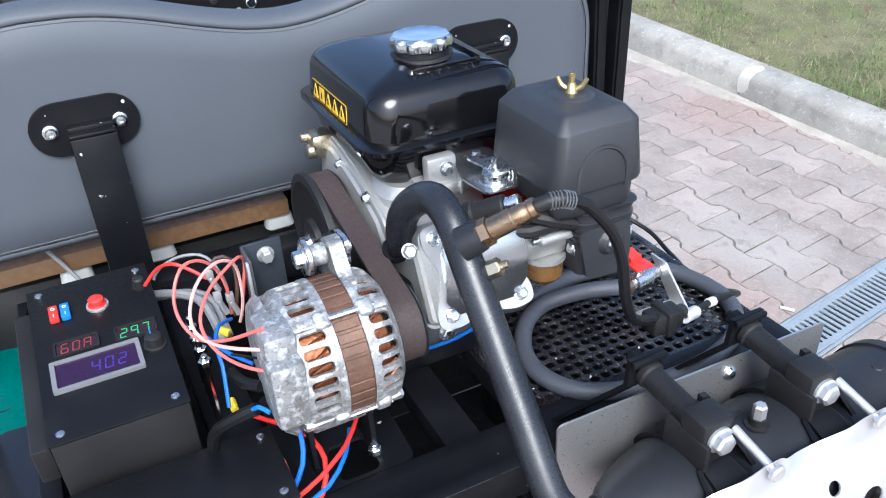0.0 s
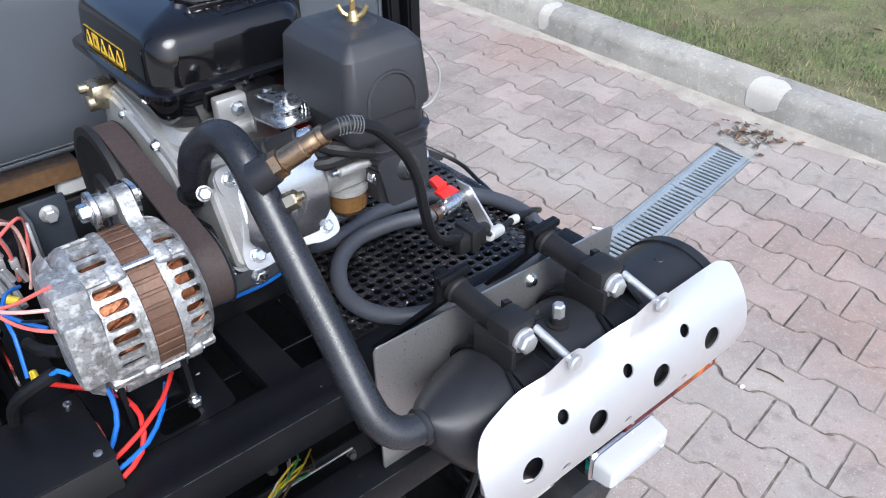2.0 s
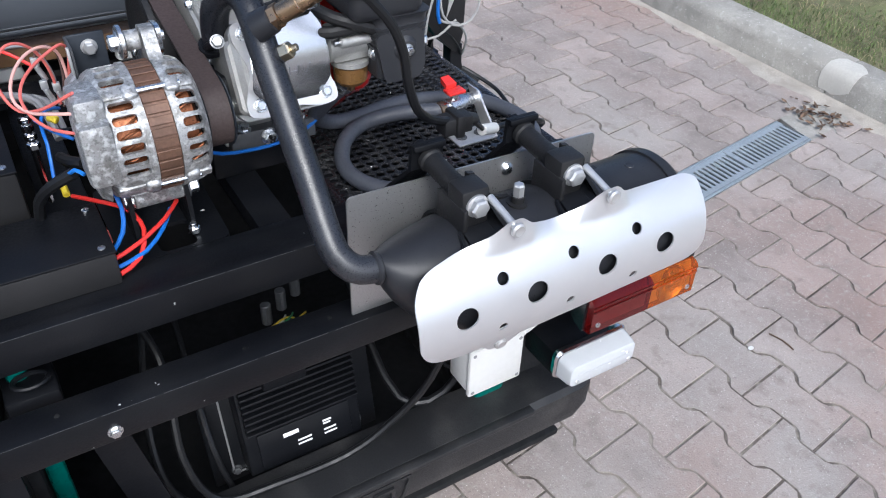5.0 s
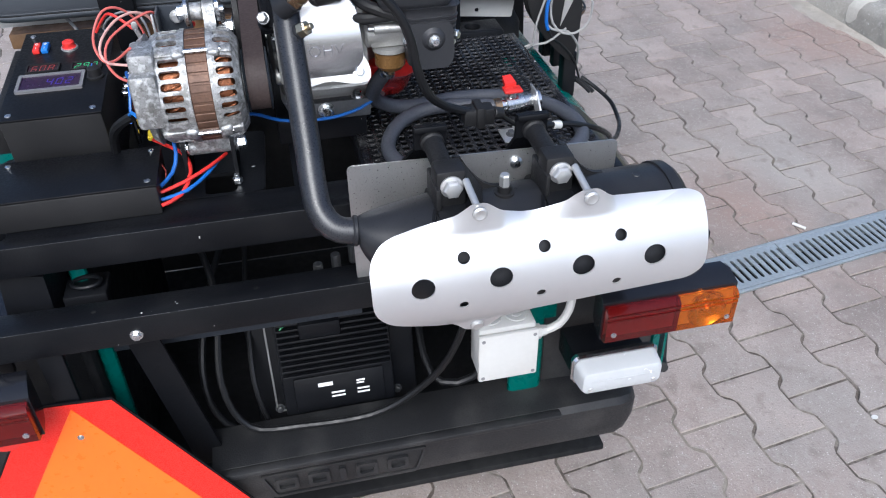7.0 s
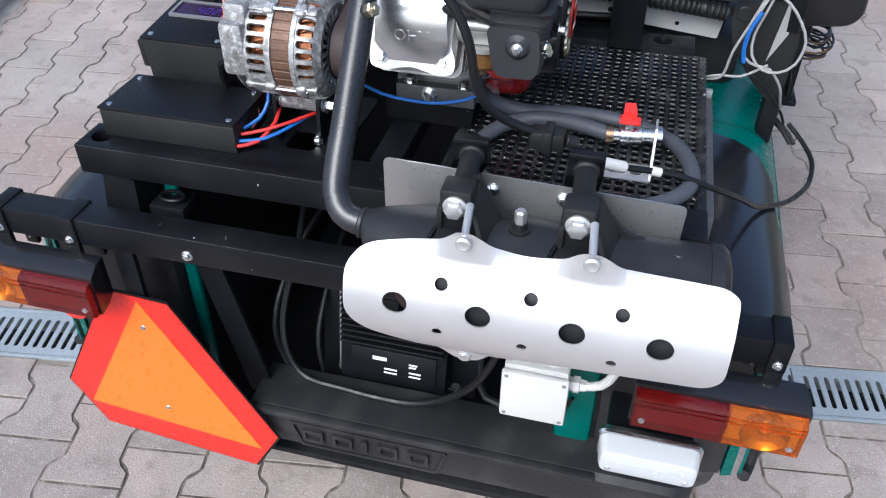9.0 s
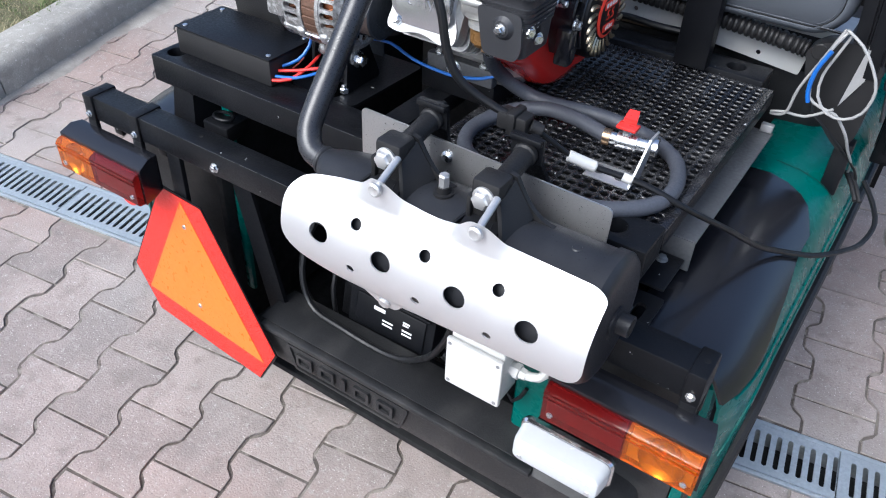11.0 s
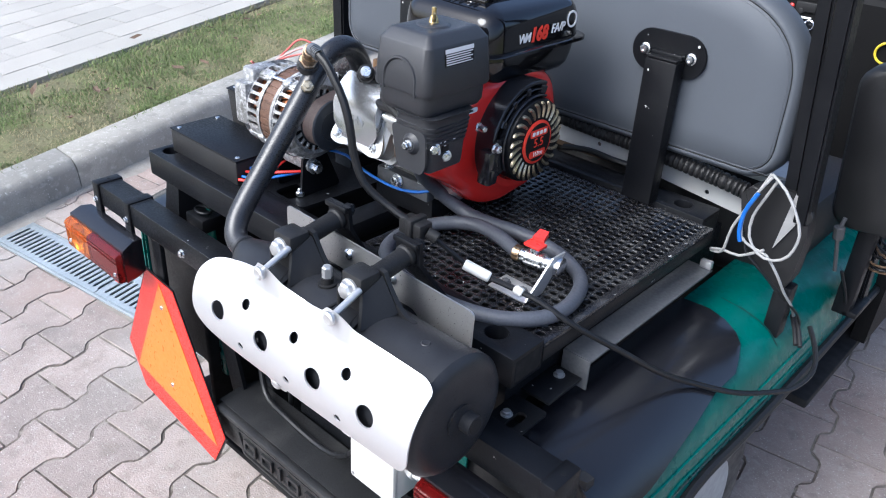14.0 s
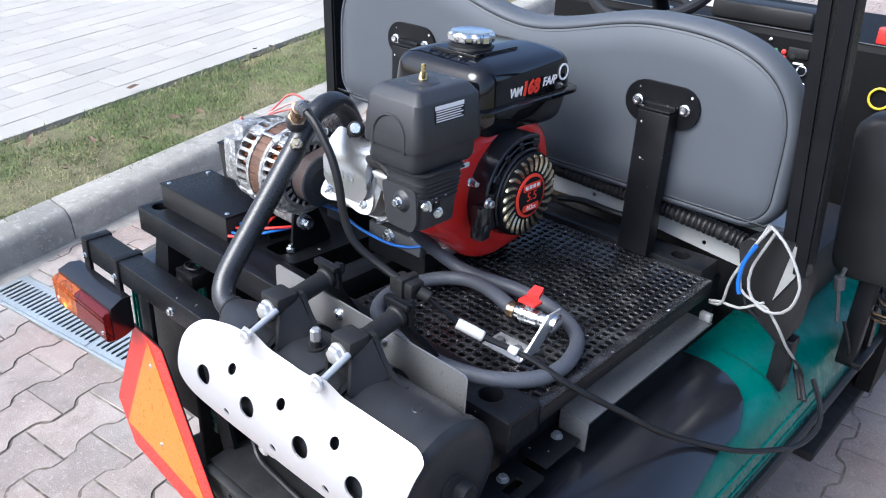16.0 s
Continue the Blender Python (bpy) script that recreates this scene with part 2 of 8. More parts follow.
def round_poly(pts, r, n=4):
    """A polygon with each corner cut round."""
    out = []
    for i, p in enumerate(pts):
        p, a, b = Vector(p), Vector(pts[i - 1]), Vector(pts[(i + 1) % len(pts)])
        rr = min(r, (a - p).length * 0.45, (b - p).length * 0.45)
        u, v = p + (a - p).normalized() * rr, p + (b - p).normalized() * rr
        for k in range(n + 1):
            s = k / n
            out.append(tuple(u * (1 - s) ** 2 + p * 2 * s * (1 - s) + v * s * s))
    return out


def bm_box(x0, x1, y0, y1, z0, z1, bev=0.002, seg=2):
    bm = bmesh.new()
    bmesh.ops.create_cube(bm, size=1.0, matrix=Matrix.Translation(((x0 + x1) / 2, (y0 + y1) / 2, (z0 + z1) / 2)) @ Matrix.Diagonal((x1 - x0, y1 - y0, z1 - z0, 1)))
    if bev:
        bmesh.ops.bevel(bm, geom=bm.edges[:], offset=bev, segments=seg, profile=0.5, affect="EDGES")
    return bm


def loft(rings, close=True, cap=True):
    """Skin over rings of equal count."""
    bm = bmesh.new()
    vs = [[bm.verts.new(p) for p in r] for r in rings]
    n = len(rings[0])
    for a, b in zip(vs, vs[1:]):
        for i in range(n if close else n - 1):
            j = (i + 1) % n
            bm.faces.new((a[i], a[j], b[j], b[i]))
    if cap:
        bm.faces.new(vs[0][::-1])
        bm.faces.new(vs[-1])
    bmesh.ops.recalc_face_normals(bm, faces=bm.faces[:])
    return bm


def rbox(cx, cy, w, d, prof, r, n=5):
    """A rounded block: prof is rows of (z, inset)."""
    return loft([[(x, y, z) for x, y in rrect(cx, cy, w - 2 * i, d - 2 * i, max(0.001, r - i * 0.5), n)] for z, i in prof])


def axes_of(p, q):
    z = (Vector(q) - Vector(p)).normalized()
    return Matrix.Translation(p) @ z.to_track_quat("Z", "Y").to_matrix().to_4x4()


def lathe(p, q, prof, n=24, cap=True):
    """A turned piece along p to q: prof is rows of (part of the way or metres, radius)."""
    m = axes_of(p, q)
    return loft([[m @ Vector((r * math.cos(2 * math.pi * i / n), r * math.sin(2 * math.pi * i / n), h)) for i in range(n)] for h, r in prof], cap=cap)


def rod(p, q, r, n=16, bev=0.0):
    h = (Vector(q) - Vector(p)).length
    b = bev or min(r * 0.15, h * 0.2)
    return lathe(p, q, [(0, r - b), (b, r), (h - b, r), (h, r - b)], n)


def smooth_path(pts, step=0.012, closed=False):
    p = [Vector(x) for x in pts]
    out = []
    n = len(p)
    for i in range(n if closed else n - 1):
        a, b, c, d = (p[(i + k) % n] if closed else p[max(0, min(n - 1, i + k))] for k in (-1, 0, 1, 2))
        m = max(2, int((c - b).length / step))
        for k in range(m):
            s = k / m
            out.append(0.5 * ((2 * b) + (c - a) * s + (2 * a - 5 * b + 4 * c - d) * s * s + (3 * b - a - 3 * c + d) * s**3))
    if not closed:
        out.append(p[-1])
    return out


def tube(pts, r, n=10, step=0.012, closed=False, raw=False):
    path = [Vector(x) for x in pts] if raw else smooth_path(pts, step, closed)
    rings, up = [], None
    for i, c in enumerate(path):
        a, b = (path[i - 1], path[(i + 1) % len(path)]) if closed else (path[max(0, i - 1)], path[min(len(path) - 1, i + 1)])
        d = (b - a).normalized()
        if up is None:
            up = d.orthogonal().normalized()
        up = (up - d * up.dot(d)).normalized()
        w = d.cross(up)
        rr = r(i / (len(path) - 1)) if callable(r) else r
        rings.append([c + (up * math.cos(2 * math.pi * k / n) + w * math.sin(2 * math.pi * k / n)) * rr for k in range(n)])
    if closed:
        rings.append(rings[0])
    bm = loft(rings, cap=not closed)
    if closed:
        bmesh.ops.remove_doubles(bm, verts=bm.verts[:], dist=1e-5)
    return bm


def plate(outline, holes=(), thick=0.003, m=Matrix.Identity(4), bend=None):
    """A sheet cut to an outline, with holes, extruded along z, then placed by m (or bent by a function)."""
    bm = bmesh.new()
    edges = []
    for loop in (outline, *holes):
        vs = [bm.verts.new((x, y, 0)) for x, y in loop]
        edges += [bm.edges.new((vs[i], vs[(i + 1) % len(vs)])) for i in range(len(vs))]
    bmesh.ops.triangle_fill(bm, edges=edges, use_beauty=True, normal=(0, 0, 1))
    faces = bm.faces[:]
    ext = bmesh.ops.extrude_face_region(bm, geom=faces)
    bmesh.ops.translate(bm, verts=[v for v in ext["geom"] if isinstance(v, bmesh.types.BMVert)], vec=(0, 0, thick))
    bmesh.ops.recalc_face_normals(bm, faces=bm.faces[:])
    if bend:
        for v in bm.verts:
            v.co = bend(*v.co)
        bmesh.ops.recalc_face_normals(bm, faces=bm.faces[:])
    bm.transform(m)
    return bm


def merge(*bms):
    out = bmesh.new()
    for b in bms:
        me = bpy.data.meshes.new("tmp")
        b.to_mesh(me)
        out.from_mesh(me)
        bpy.data.meshes.remove(me)
        b.free()
    return out


def lettering(text, size, m, thick=0.0004, bold=0.0):
    cu = bpy.data.curves.new("txt", "FONT")
    cu.body, cu.size, cu.extrude, cu.align_x, cu.align_y, cu.resolution_u = text, size, thick, "CENTER", "CENTER", 3
    cu.offset = bold
    ob = bpy.data.objects.new("txt", cu)
    scene.collection.objects.link(ob)
    bpy.context.view_layer.update()
    me = bpy.data.meshes.new_from_object(ob.evaluated_get(bpy.context.evaluated_depsgraph_get()))
    bm = bmesh.new()
    bm.from_mesh(me)
    bpy.data.objects.remove(ob)
    bpy.data.curves.remove(cu)
    bpy.data.meshes.remove(me)
    bm.transform(m)
    return bm


def base_of(ob):
    p = Vector((0, 0, 0))
    while ob:
        p += ob.location
        ob = ob.parent
    return p


def part(name, bm, material, parent=None, label="", sharp=0.6):
    """Links a mesh built in world places as one object, under a thing or a part."""
    if parent:
        bmesh.ops.translate(bm, verts=bm.verts[:], vec=-base_of(parent))
    for f in bm.faces:
        f.smooth = True
    for e in bm.edges:
        if len(e.link_faces) == 2 and e.calc_face_angle(0) > sharp:
            e.smooth = False
    me = bpy.data.meshes.new(name)
    bm.to_mesh(me)
    bm.free()
    me.materials.append(material)
    ob = new(name, me)
    ob.parent = parent
    return tagged(ob, label)


def thing(name, at, label, category, group="", kind=""):
    ob = new(name)
    ob.location = at
    ob.empty_display_size = 0.05
    return tagged(ob, label, category, group, kind)


def single(name, bm, material, label, category, group="", kind="", at=None):
    """A thing of one mesh, with its origin at its base."""
    if at is None:
        lo = [min(v.co[i] for v in bm.verts) for i in range(3)]
        hi = [max(v.co[i] for v in bm.verts) for i in range(3)]
        at = ((lo[0] + hi[0]) / 2, (lo[1] + hi[1]) / 2, lo[2])
    bmesh.ops.translate(bm, verts=bm.verts[:], vec=-Vector(at))
    ob = part(name, bm, material)
    ob.location = at
    return tagged(ob, label, category, group, kind)


def bolt(p, way, r=0.007, h=0.006, washer=0.0):
    """A hexagon head on a washer, standing on p and facing way."""
    p, way = Vector(p), Vector(way).normalized()
    w = washer or r * 1.35
    bits = [lathe(p, p + way, [(0, w), (0.0012, w), (0.0014, w * 0.9)], 18)]
    bits.append(lathe(p + way * 0.0013, p + way, [(0, r), (h * 0.85, r), (h, r * 0.8)], 6))
    return merge(*bits)

# ---- ground: one sheet to the horizon, raised verges behind the kerbs ----
PAVE_TURN, DRAIN_TURN = radians(8.32), radians(9.18)
U = Vector((math.cos(PAVE_TURN), math.sin(PAVE_TURN)))
V = Vector((-U.y, U.x))
DU = Vector((math.cos(DRAIN_TURN), math.sin(DRAIN_TURN)))
DW = Vector((-DU.y, DU.x))


def kerb_right(y):
    return 2.515 - 0.13 * y


def kerb_left(y):
    return -1.737 - 0.17 * y


single("ground", plate([(-400, -400), (400, -400), (400, 400), (-400, 400)], (), 0.05, pose(0, 0, -0.122)), M_JOINT, "dark sandy bedding below the block paving", "ground", kind="structure", at=(0, 0, -0.122))

KERB_H, KERB_W = 0.118, 0.145


def kerb(name, line, side, y0, y1, label):
    """A row of kerb stones, each a metre long, with a bevelled top edge."""
    top = thing(name, (line(y0), y0, -0.05), label, "kerb", kind="structure")
    n = int((y1 - y0) / 1.0)
    for i in range(n):
        a, b = y0 + i + 0.0018, y0 + i + 0.9982
        rings = []
        for y in (a, a + 0.006, b - 0.006, b):
            s = 0.002 if y in (a, b) else 0.0
            x = line(y)
            prof = [(0.0 + s, -0.05), (0.0 + s, KERB_H - 0.035), (0.016, KERB_H - 0.012 - s), (0.034, KERB_H - s), (KERB_W, KERB_H - s), (KERB_W, -0.05)]
            rings.append([(x + side * u, y, z) for u, z in prof])
        part("kerb_stone", loft(rings), M_KERB, top)
    return top


kerb_a = kerb("kerb_right", kerb_right, 1, -5.15, 9.9, "weathered grey concrete kerb stones beside the grass")
mo = random.Random(5)
for at, wide in ((0.85, 1.0), (1.85, 0.42)):
    mrings = []
    for n, d in enumerate((-0.085, -0.06, -0.03, 0.0, 0.0275, 0.042)):
        y = at + d * wide
        x, lim = kerb_right(y), (0.4, 0.75, 1.0, 1.0, 0.9, 0.5)[n] + mo.uniform(-0.06, 0.06)
        mrings.append([(x - 0.0016, y + mo.uniform(-0.006, 0.006), 0.02 + (1 - lim) * 0.05), (x - 0.0016, y, KERB_H - 0.035), (x + 0.0145, y, KERB_H - 0.0108), (x + 0.033, y, KERB_H + 0.0012), (x + 0.034 + 0.075 * lim, y, KERB_H + 0.0012), (x + 0.034 + 0.075 * lim, y, KERB_H - 0.004), (x + 0.03, y, KERB_H - 0.01), (x + 0.004, y, KERB_H - 0.04), (x + 0.004, y, 0.02 + (1 - lim) * 0.05)])
    part("mortar_joint", loft(mrings), M_MORTAR, kerb_a, "pale mortar patch in the kerb joint")
kerb("kerb_left", kerb_left, -1, -4.6, 8.4, "grey concrete kerb stones along the drive")


def strip(name, xa, xb, y0, y1, z, material, label, category):
    """A verge between two lines, gently uneven."""
    bm = bmesh.new()
    ny, nx = 40, 12
    grid = []
    for i in range(ny + 1):
        y = y0 + (y1 - y0) * i / ny
        row = []
        for j in range(nx + 1):
            x = xa(y) + (xb(y) - xa(y)) * j / nx
            row.append(bm.verts.new((x, y, z + 0.012 * noise.noise(Vector((x * 3, y * 3, 0))) - (0.02 if j in (0, nx) else 0))))
        grid.append(row)
    for i in range(ny):
        for j in range(nx):
            bm.faces.new((grid[i][j], grid[i][j + 1], grid[i + 1][j + 1], grid[i + 1][j]))
    bmesh.ops.recalc_face_normals(bm, faces=bm.faces[:])
    return single(name, bm, material, label, category, kind="structure")


def far_left(y):
    return kerb_left(y) - KERB_W - 0.655


strip("verge_right", lambda y: kerb_right(y) + KERB_W - 0.01, lambda y: kerb_right(y) + 9.0, -5.13, 9.9, KERB_H - 0.012, M_SOIL, "bare soil and thatch under the grass beyond the kerb", "ground")
strip("verge_left", lambda y: far_left(y), lambda y: kerb_left(y) - KERB_W + 0.01, -4.6, 8.4, KERB_H - 0.012, M_SOIL, "dry soil and thatch of the narrow verge", "ground")


def grass(name, xa, xb, y0, y1, count, seed, label):
    """Short blades and straw, many to the hand's width."""
    rng = random.Random(seed)
    verts, faces, mats = [], [], []
    for _ in range(count):
        y = y0 + (y1 - y0) * rng.random() ** 1.3
        x = xa(y) + (xb(y) - xa(y)) * rng.random() ** 1.2
        dens = noise.noise(Vector((x * 2.2, y * 2.2, seed))) + 0.4 * noise.noise(Vector((x * 7, y * 7, seed)))
        straw = dens + rng.uniform(-0.4, 0.4) < -0.03
        if dens < -0.12 and rng.random() < 0.62:
            continue
        h = rng.uniform(0.018, 0.045) * (0.8 if straw else 1.0)
        a, lean = rng.uniform(0, 6.283), rng.uniform(0.4, 1.5) + (0.4 if straw else 0)
        w = rng.uniform(0.0008, 0.0019)
        d, s = Vector((math.cos(a), math.sin(a), 0)), Vector((-math.sin(a), math.cos(a), 0))
        p = Vector((x, y, KERB_H - 0.02))
        q = p + d * h * lean * 0.4 + Vector((0, 0, h * 0.6))
        e = p + d * h * lean + Vector((0, 0, h * max(0.15, 1 - lean * 0.55)))
        k = len(verts)
        verts += [p - s * w, p + s * w, q - s * w * 0.8, q + s * w * 0.8, e]
        faces += [(k, k + 1, k + 3, k + 2), (k + 2, k + 3, k + 4)]
        mats += [int(straw)] * 2
    me = bpy.data.meshes.new(name)
    me.from_pydata([tuple(v) for v in verts], [], faces)
    me.materials.append(M_GRASS)
    me.materials.append(M_STRAW)
    me.polygons.foreach_set("material_index", mats)
    ob = new(name, me)
    return tagged(ob, label, "grass", kind="stuff")


def leaves(name, spots, seed, label, size=0.03):
    rng = random.Random(seed)
    bm = bmesh.new()
    for x, y, z in spots:
        a, l = rng.uniform(0, 6.28), size * rng.uniform(0.5, 1.3)
        m = pose(x, y, z + 0.008, rng.uniform(-25, 25), rng.uniform(-25, 25), math.degrees(a))
        vs = [bm.verts.new(m @ Vector((l * px, l * py * 0.6, l * pz))) for px, py, pz in ((-1, 0, 0.1), (-0.4, -0.6, 0.25), (0.4, -0.5, 0.2), (1, 0, 0.3), (0.4, 0.55, 0.15), (-0.4, 0.6, 0.3), (0, 0, 0))]
        for i in range(6):
            bm.faces.new((vs[i], vs[(i + 1) % 6], vs[6]))
    return single(name, bm, M_LEAF, label, "leaf litter", kind="stuff")


# ---- drain channel across the drive ----
DRAIN_Y0, DRAIN_W = 0.3866, 0.132


def drain(s0, s1, label):
    """Cast grate pieces, half a metre each, with slots across; s runs along the channel."""
    m = Matrix(((DU.x, DW.x, 0, 0), (DU.y, DW.y, 0, DRAIN_Y0), (0, 0, 1, 0), (0, 0, 0, 1)))
    top = thing("drain_channel", m @ Vector((s0, 0, 0)), label, "drain", kind="structure")
    for i in range(math.ceil((s1 - s0) / 0.5)):
        a = s0 + i * 0.5 + 0.0015
        l = min(0.497, s1 - a)
        slots = [rrect(a + 0.0265 + 0.0222 * k, 0, 0.0105, 0.084, 0.005, 2) for k in range(int((l - 0.03) / 0.0222) + 1)]
        part("grate", plate(rrect(a + l / 2, 0, l, DRAIN_W - 0.012, 0.002, 1), slots, 0.004, m @ pose(0, 0, -0.001)), M_GRATE, top)
    # dark strip laid below the slots to paint the channel's shade
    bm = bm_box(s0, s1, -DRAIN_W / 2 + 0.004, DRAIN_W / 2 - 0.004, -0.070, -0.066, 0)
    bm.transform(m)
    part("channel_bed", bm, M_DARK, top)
    for d in (-1, 1):
        e = sorted((d * (DRAIN_W / 2 - 0.005), d * (DRAIN_W / 2 + 0.004)))
        bm = bm_box(s0, s1, e[0], e[1], -0.068, 0.0025, 0.001)
        bm.transform(m)
        part("channel_edge", bm, M_GRATE, top)
    return top


drain(-1.723, 2.12, "galvanised slotted drain grate set flush in the paving")

# ================= the open utility cart =================
# ---- deck frame ----
RAIL_Z = 0.784
deck_frame = thing("steel_deck", (0, 0.25, 0.70), "black powder-coated steel deck frame with chipped edges", "deck")


def rail(y0, y1, x0, x1, hx, name):
    """A flat channel with a drilled top at both ends."""
    cx, cy, w, d = (x0 + x1) / 2, (y0 + y1) / 2, x1 - x0, y1 - y0
    holes = [ring(x - cx, 0, 0.0155, 20) for x in hx]
    bm = plate(rrect(0, 0, w, d, 0.002, 2), holes, 0.044, pose(cx, cy, RAIL_Z - 0.044))
    bmesh.ops.bevel(bm, geom=[e for e in bm.edges if len(e.link_faces) == 2 and e.calc_face_angle(0) > 1.2 and abs(e.verts[0].co.z - e.verts[1].co.z) < 1e-5], offset=0.0016, segments=2, profile=0.5, affect="EDGES")
    rl = part(name, bm, M_FRAME, deck_frame)
    # rail ends are solid: dark squares paint the shaded hollow of the tube
    for x in (x0 - 0.0004, x1 - 0.0002):
        part("tube_mouth", bm_box(x, x + 0.0006, y0 + 0.006, y1 - 0.006, RAIL_Z - 0.038, RAIL_Z - 0.006, 0), M_DARK, rl)
    return rl


rail(-0.032, 0.030, -0.412, 0.424, (-0.386, 0.372), "rear_rail")
rail(0.490, 0.550, -0.412, 0.404, (-0.386, 0.351), "front_rail")
for x0, x1 in ((-0.408, -0.386), (-0.235, -0.18), (0.078, 0.128), (-0.018, 0.024)):
    part("cross_member", bm_box(x0, x1, 0.0305, 0.4895, RAIL_Z - 0.042, RAIL_Z - 0.0125, 0.002), M_FRAME, deck_frame)
# carrier plate of the alternator with a cut-out
part("alternator_plate", plate(round_poly([(-0.176, 0.031), (-0.056, 0.031), (-0.050, 0.2), (-0.176, 0.2)], 0.012), [rrect(-0.113, 0.062, 0.042, 0.052, 0.008)], 0.005, pose(0, 0, RAIL_Z - 0.006)), M_FRAME, deck_frame)
part("side_rail", bm_box(0.408, 0.425, 0.0305, 0.4895, RAIL_Z - 0.035, RAIL_Z - 0.012, 0.002), M_FRAME, deck_frame)

# ---- perforated tread plate ----
def perforated(x0, x1, y0, y1, z, t, pitch, hole):
    """A sheet of square holes with cut corners, closed round the rim."""
    nx, ny = int((x1 - x0 - 0.008) / pitch), int((y1 - y0 - 0.008) / pitch)
    ox, oy = (x0 + x1 - nx * pitch) / 2, (y0 + y1 - ny * pitch) / 2
    verts, faces = [], []

    def add(p):
        verts.append(p)
        return len(verts) - 1

    c = hole * 0.22
    h = hole / 2
    shape = [(h - c, h), (-h + c, h), (-h, h - c), (-h, -h + c), (-h + c, -h), (h - c, -h), (h, -h + c), (h, h - c)]
    q = pitch / 2
    for i in range(nx):
        for j in range(ny):
            mx, my = ox + (i + 0.5) * pitch, oy + (j + 0.5) * pitch
            for zz, flip in ((z, False), (z - t, True)):
                sq = [add((mx + a * q, my + b * q, zz)) for a, b in ((1, 1), (-1, 1), (-1, -1), (1, -1))]
                oc = [add((mx + a * (0.86 if flip else 1.0), my + b * (0.86 if flip else 1.0), zz)) for a, b in shape]
                for k in range(4):
                    f = [(sq[k], sq[(k + 1) % 4], oc[(2 * k + 1) % 8], oc[2 * k]), (sq[(k + 1) % 4], oc[(2 * k + 2) % 8], oc[2 * k + 1])]
                    faces += [x[::-1] for x in f] if flip else f
                if not flip:
                    hi = [add((mx + a * 0.86, my + b * 0.86, zz - 0.0013)) for a, b in shape]
                    faces += [(oc[k], oc[(k + 1) % 8], hi[(k + 1) % 8], hi[k]) for k in range(8)]

            for k in range(8):
                faces.append((hi[k], hi[(k + 1) % 8], oc[(k + 1) % 8], oc[k]))
    bm = bmesh.new()
    vs = [bm.verts.new(p) for p in verts]
    for f in faces:
        bm.faces.new([vs[i] for i in f])
    bmesh.ops.remove_doubles(bm, verts=bm.verts[:], dist=1e-6)
    X0, X1, Y0, Y1 = ox, ox + nx * pitch, oy, oy + ny * pitch
    rim = [bm_box(x0, X0, y0, y1, z - 0.006, z + 0.0005, 0.001), bm_box(X1, x1, y0, y1, z - 0.006, z + 0.0005, 0.001), bm_box(X0, X1, y0, Y0, z - 0.006, z + 0.0005, 0.001), bm_box(X0, X1, Y1, y1, z - 0.006, z + 0.0005, 0.001)]
    return bm, rim


M_MESH = mat("worn_black_tread_plate", (0.010, 0.010, 0.012), 0.24, var=0.3, fine=300, bump=0.15, chips=((0.6, 0.6, 0.6), 0.71, 70), dust=((0.12, 0.12, 0.12), 0.3, 20))
MESH_Z = 0.776
tread = thing("perforated_deck_plate", (0.253, 0.26, MESH_Z), "black perforated steel tread plate with worn square holes", "deck plate")
mesh_bm, rim_bms = perforated(0.082, 0.424, 0.0315, 0.488, MESH_Z, 0.003, 0.0152, 0.0118)
part("perforated_sheet", mesh_bm, M_MESH, tread)
for rb_ in rim_bms:
    part("edge_strip", rb_, M_MESH, tread)

# ---- tail bar under the deck, with its clamps ----
tail_bar = thing("tail_bar", (0, -0.06, 0.65), "black square steel tail bar with drilled holes", "bar")
part("tube", bm_box(-0.538, 0.535, -0.084, -0.040, 0.650, 0.694, 0.003), M_FRAME, tail_bar)
for x in (-0.531, -0.418, 0.528):
    part("clamp", merge(bm_box(x - 0.0115, x + 0.0115, -0.0885, -0.0362, 0.6475, 0.6965, 0.003), bm_box(x - 0.0105, x + 0.0105, -0.0885, -0.080, 0.600, 0.649, 0.002), bm_box(x - 0.0105, x + 0.0105, -0.045, -0.0365, 0.600, 0.649, 0.002)), M_FRAME, tail_bar)
    part("clamp_screw", bolt((x, -0.0885, 0.662), (0, -1, 0), 0.0045, 0.004), M_ZINC, tail_bar)
    # no drilling here: a dark disc paints the shaded hole
    part("hole", lathe((x + 0.002, -0.06, 0.6966), (x + 0.002, -0.06, 1), [(0, 0.0032), (0.0003, 0.0032)], 12), M_DARK, tail_bar)
# further holes, again only dark discs for the shade inside
for x in (-0.285, -0.085, 0.02):
    part("hole", lathe((x, -0.062, 0.6941), (x, -0.062, 1), [(0, 0.003), (0.0003, 0.003)], 12), M_DARK, tail_bar)
def worn(pts, parent):
    """Pale strands painting the glint and bare metal of an edge, broken here and there."""
    r_ = random.Random(len(pts) + int(abs(pts[0][0]) * 1000))
    a, b = Vector(pts[0]), Vector(pts[1])
    u = 0.0
    while u < 1.0:
        n = min(1.0, u + r_.uniform(0.05, 0.22))
        part("worn_edge", tube([a.lerp(b, u), a.lerp(b, (u + n) / 2), a.lerp(b, n)], r_.uniform(0.00012, 0.00025), 4, 0.05), M_BARGREY, parent)
        u = n + r_.uniform(0.0, 0.025)


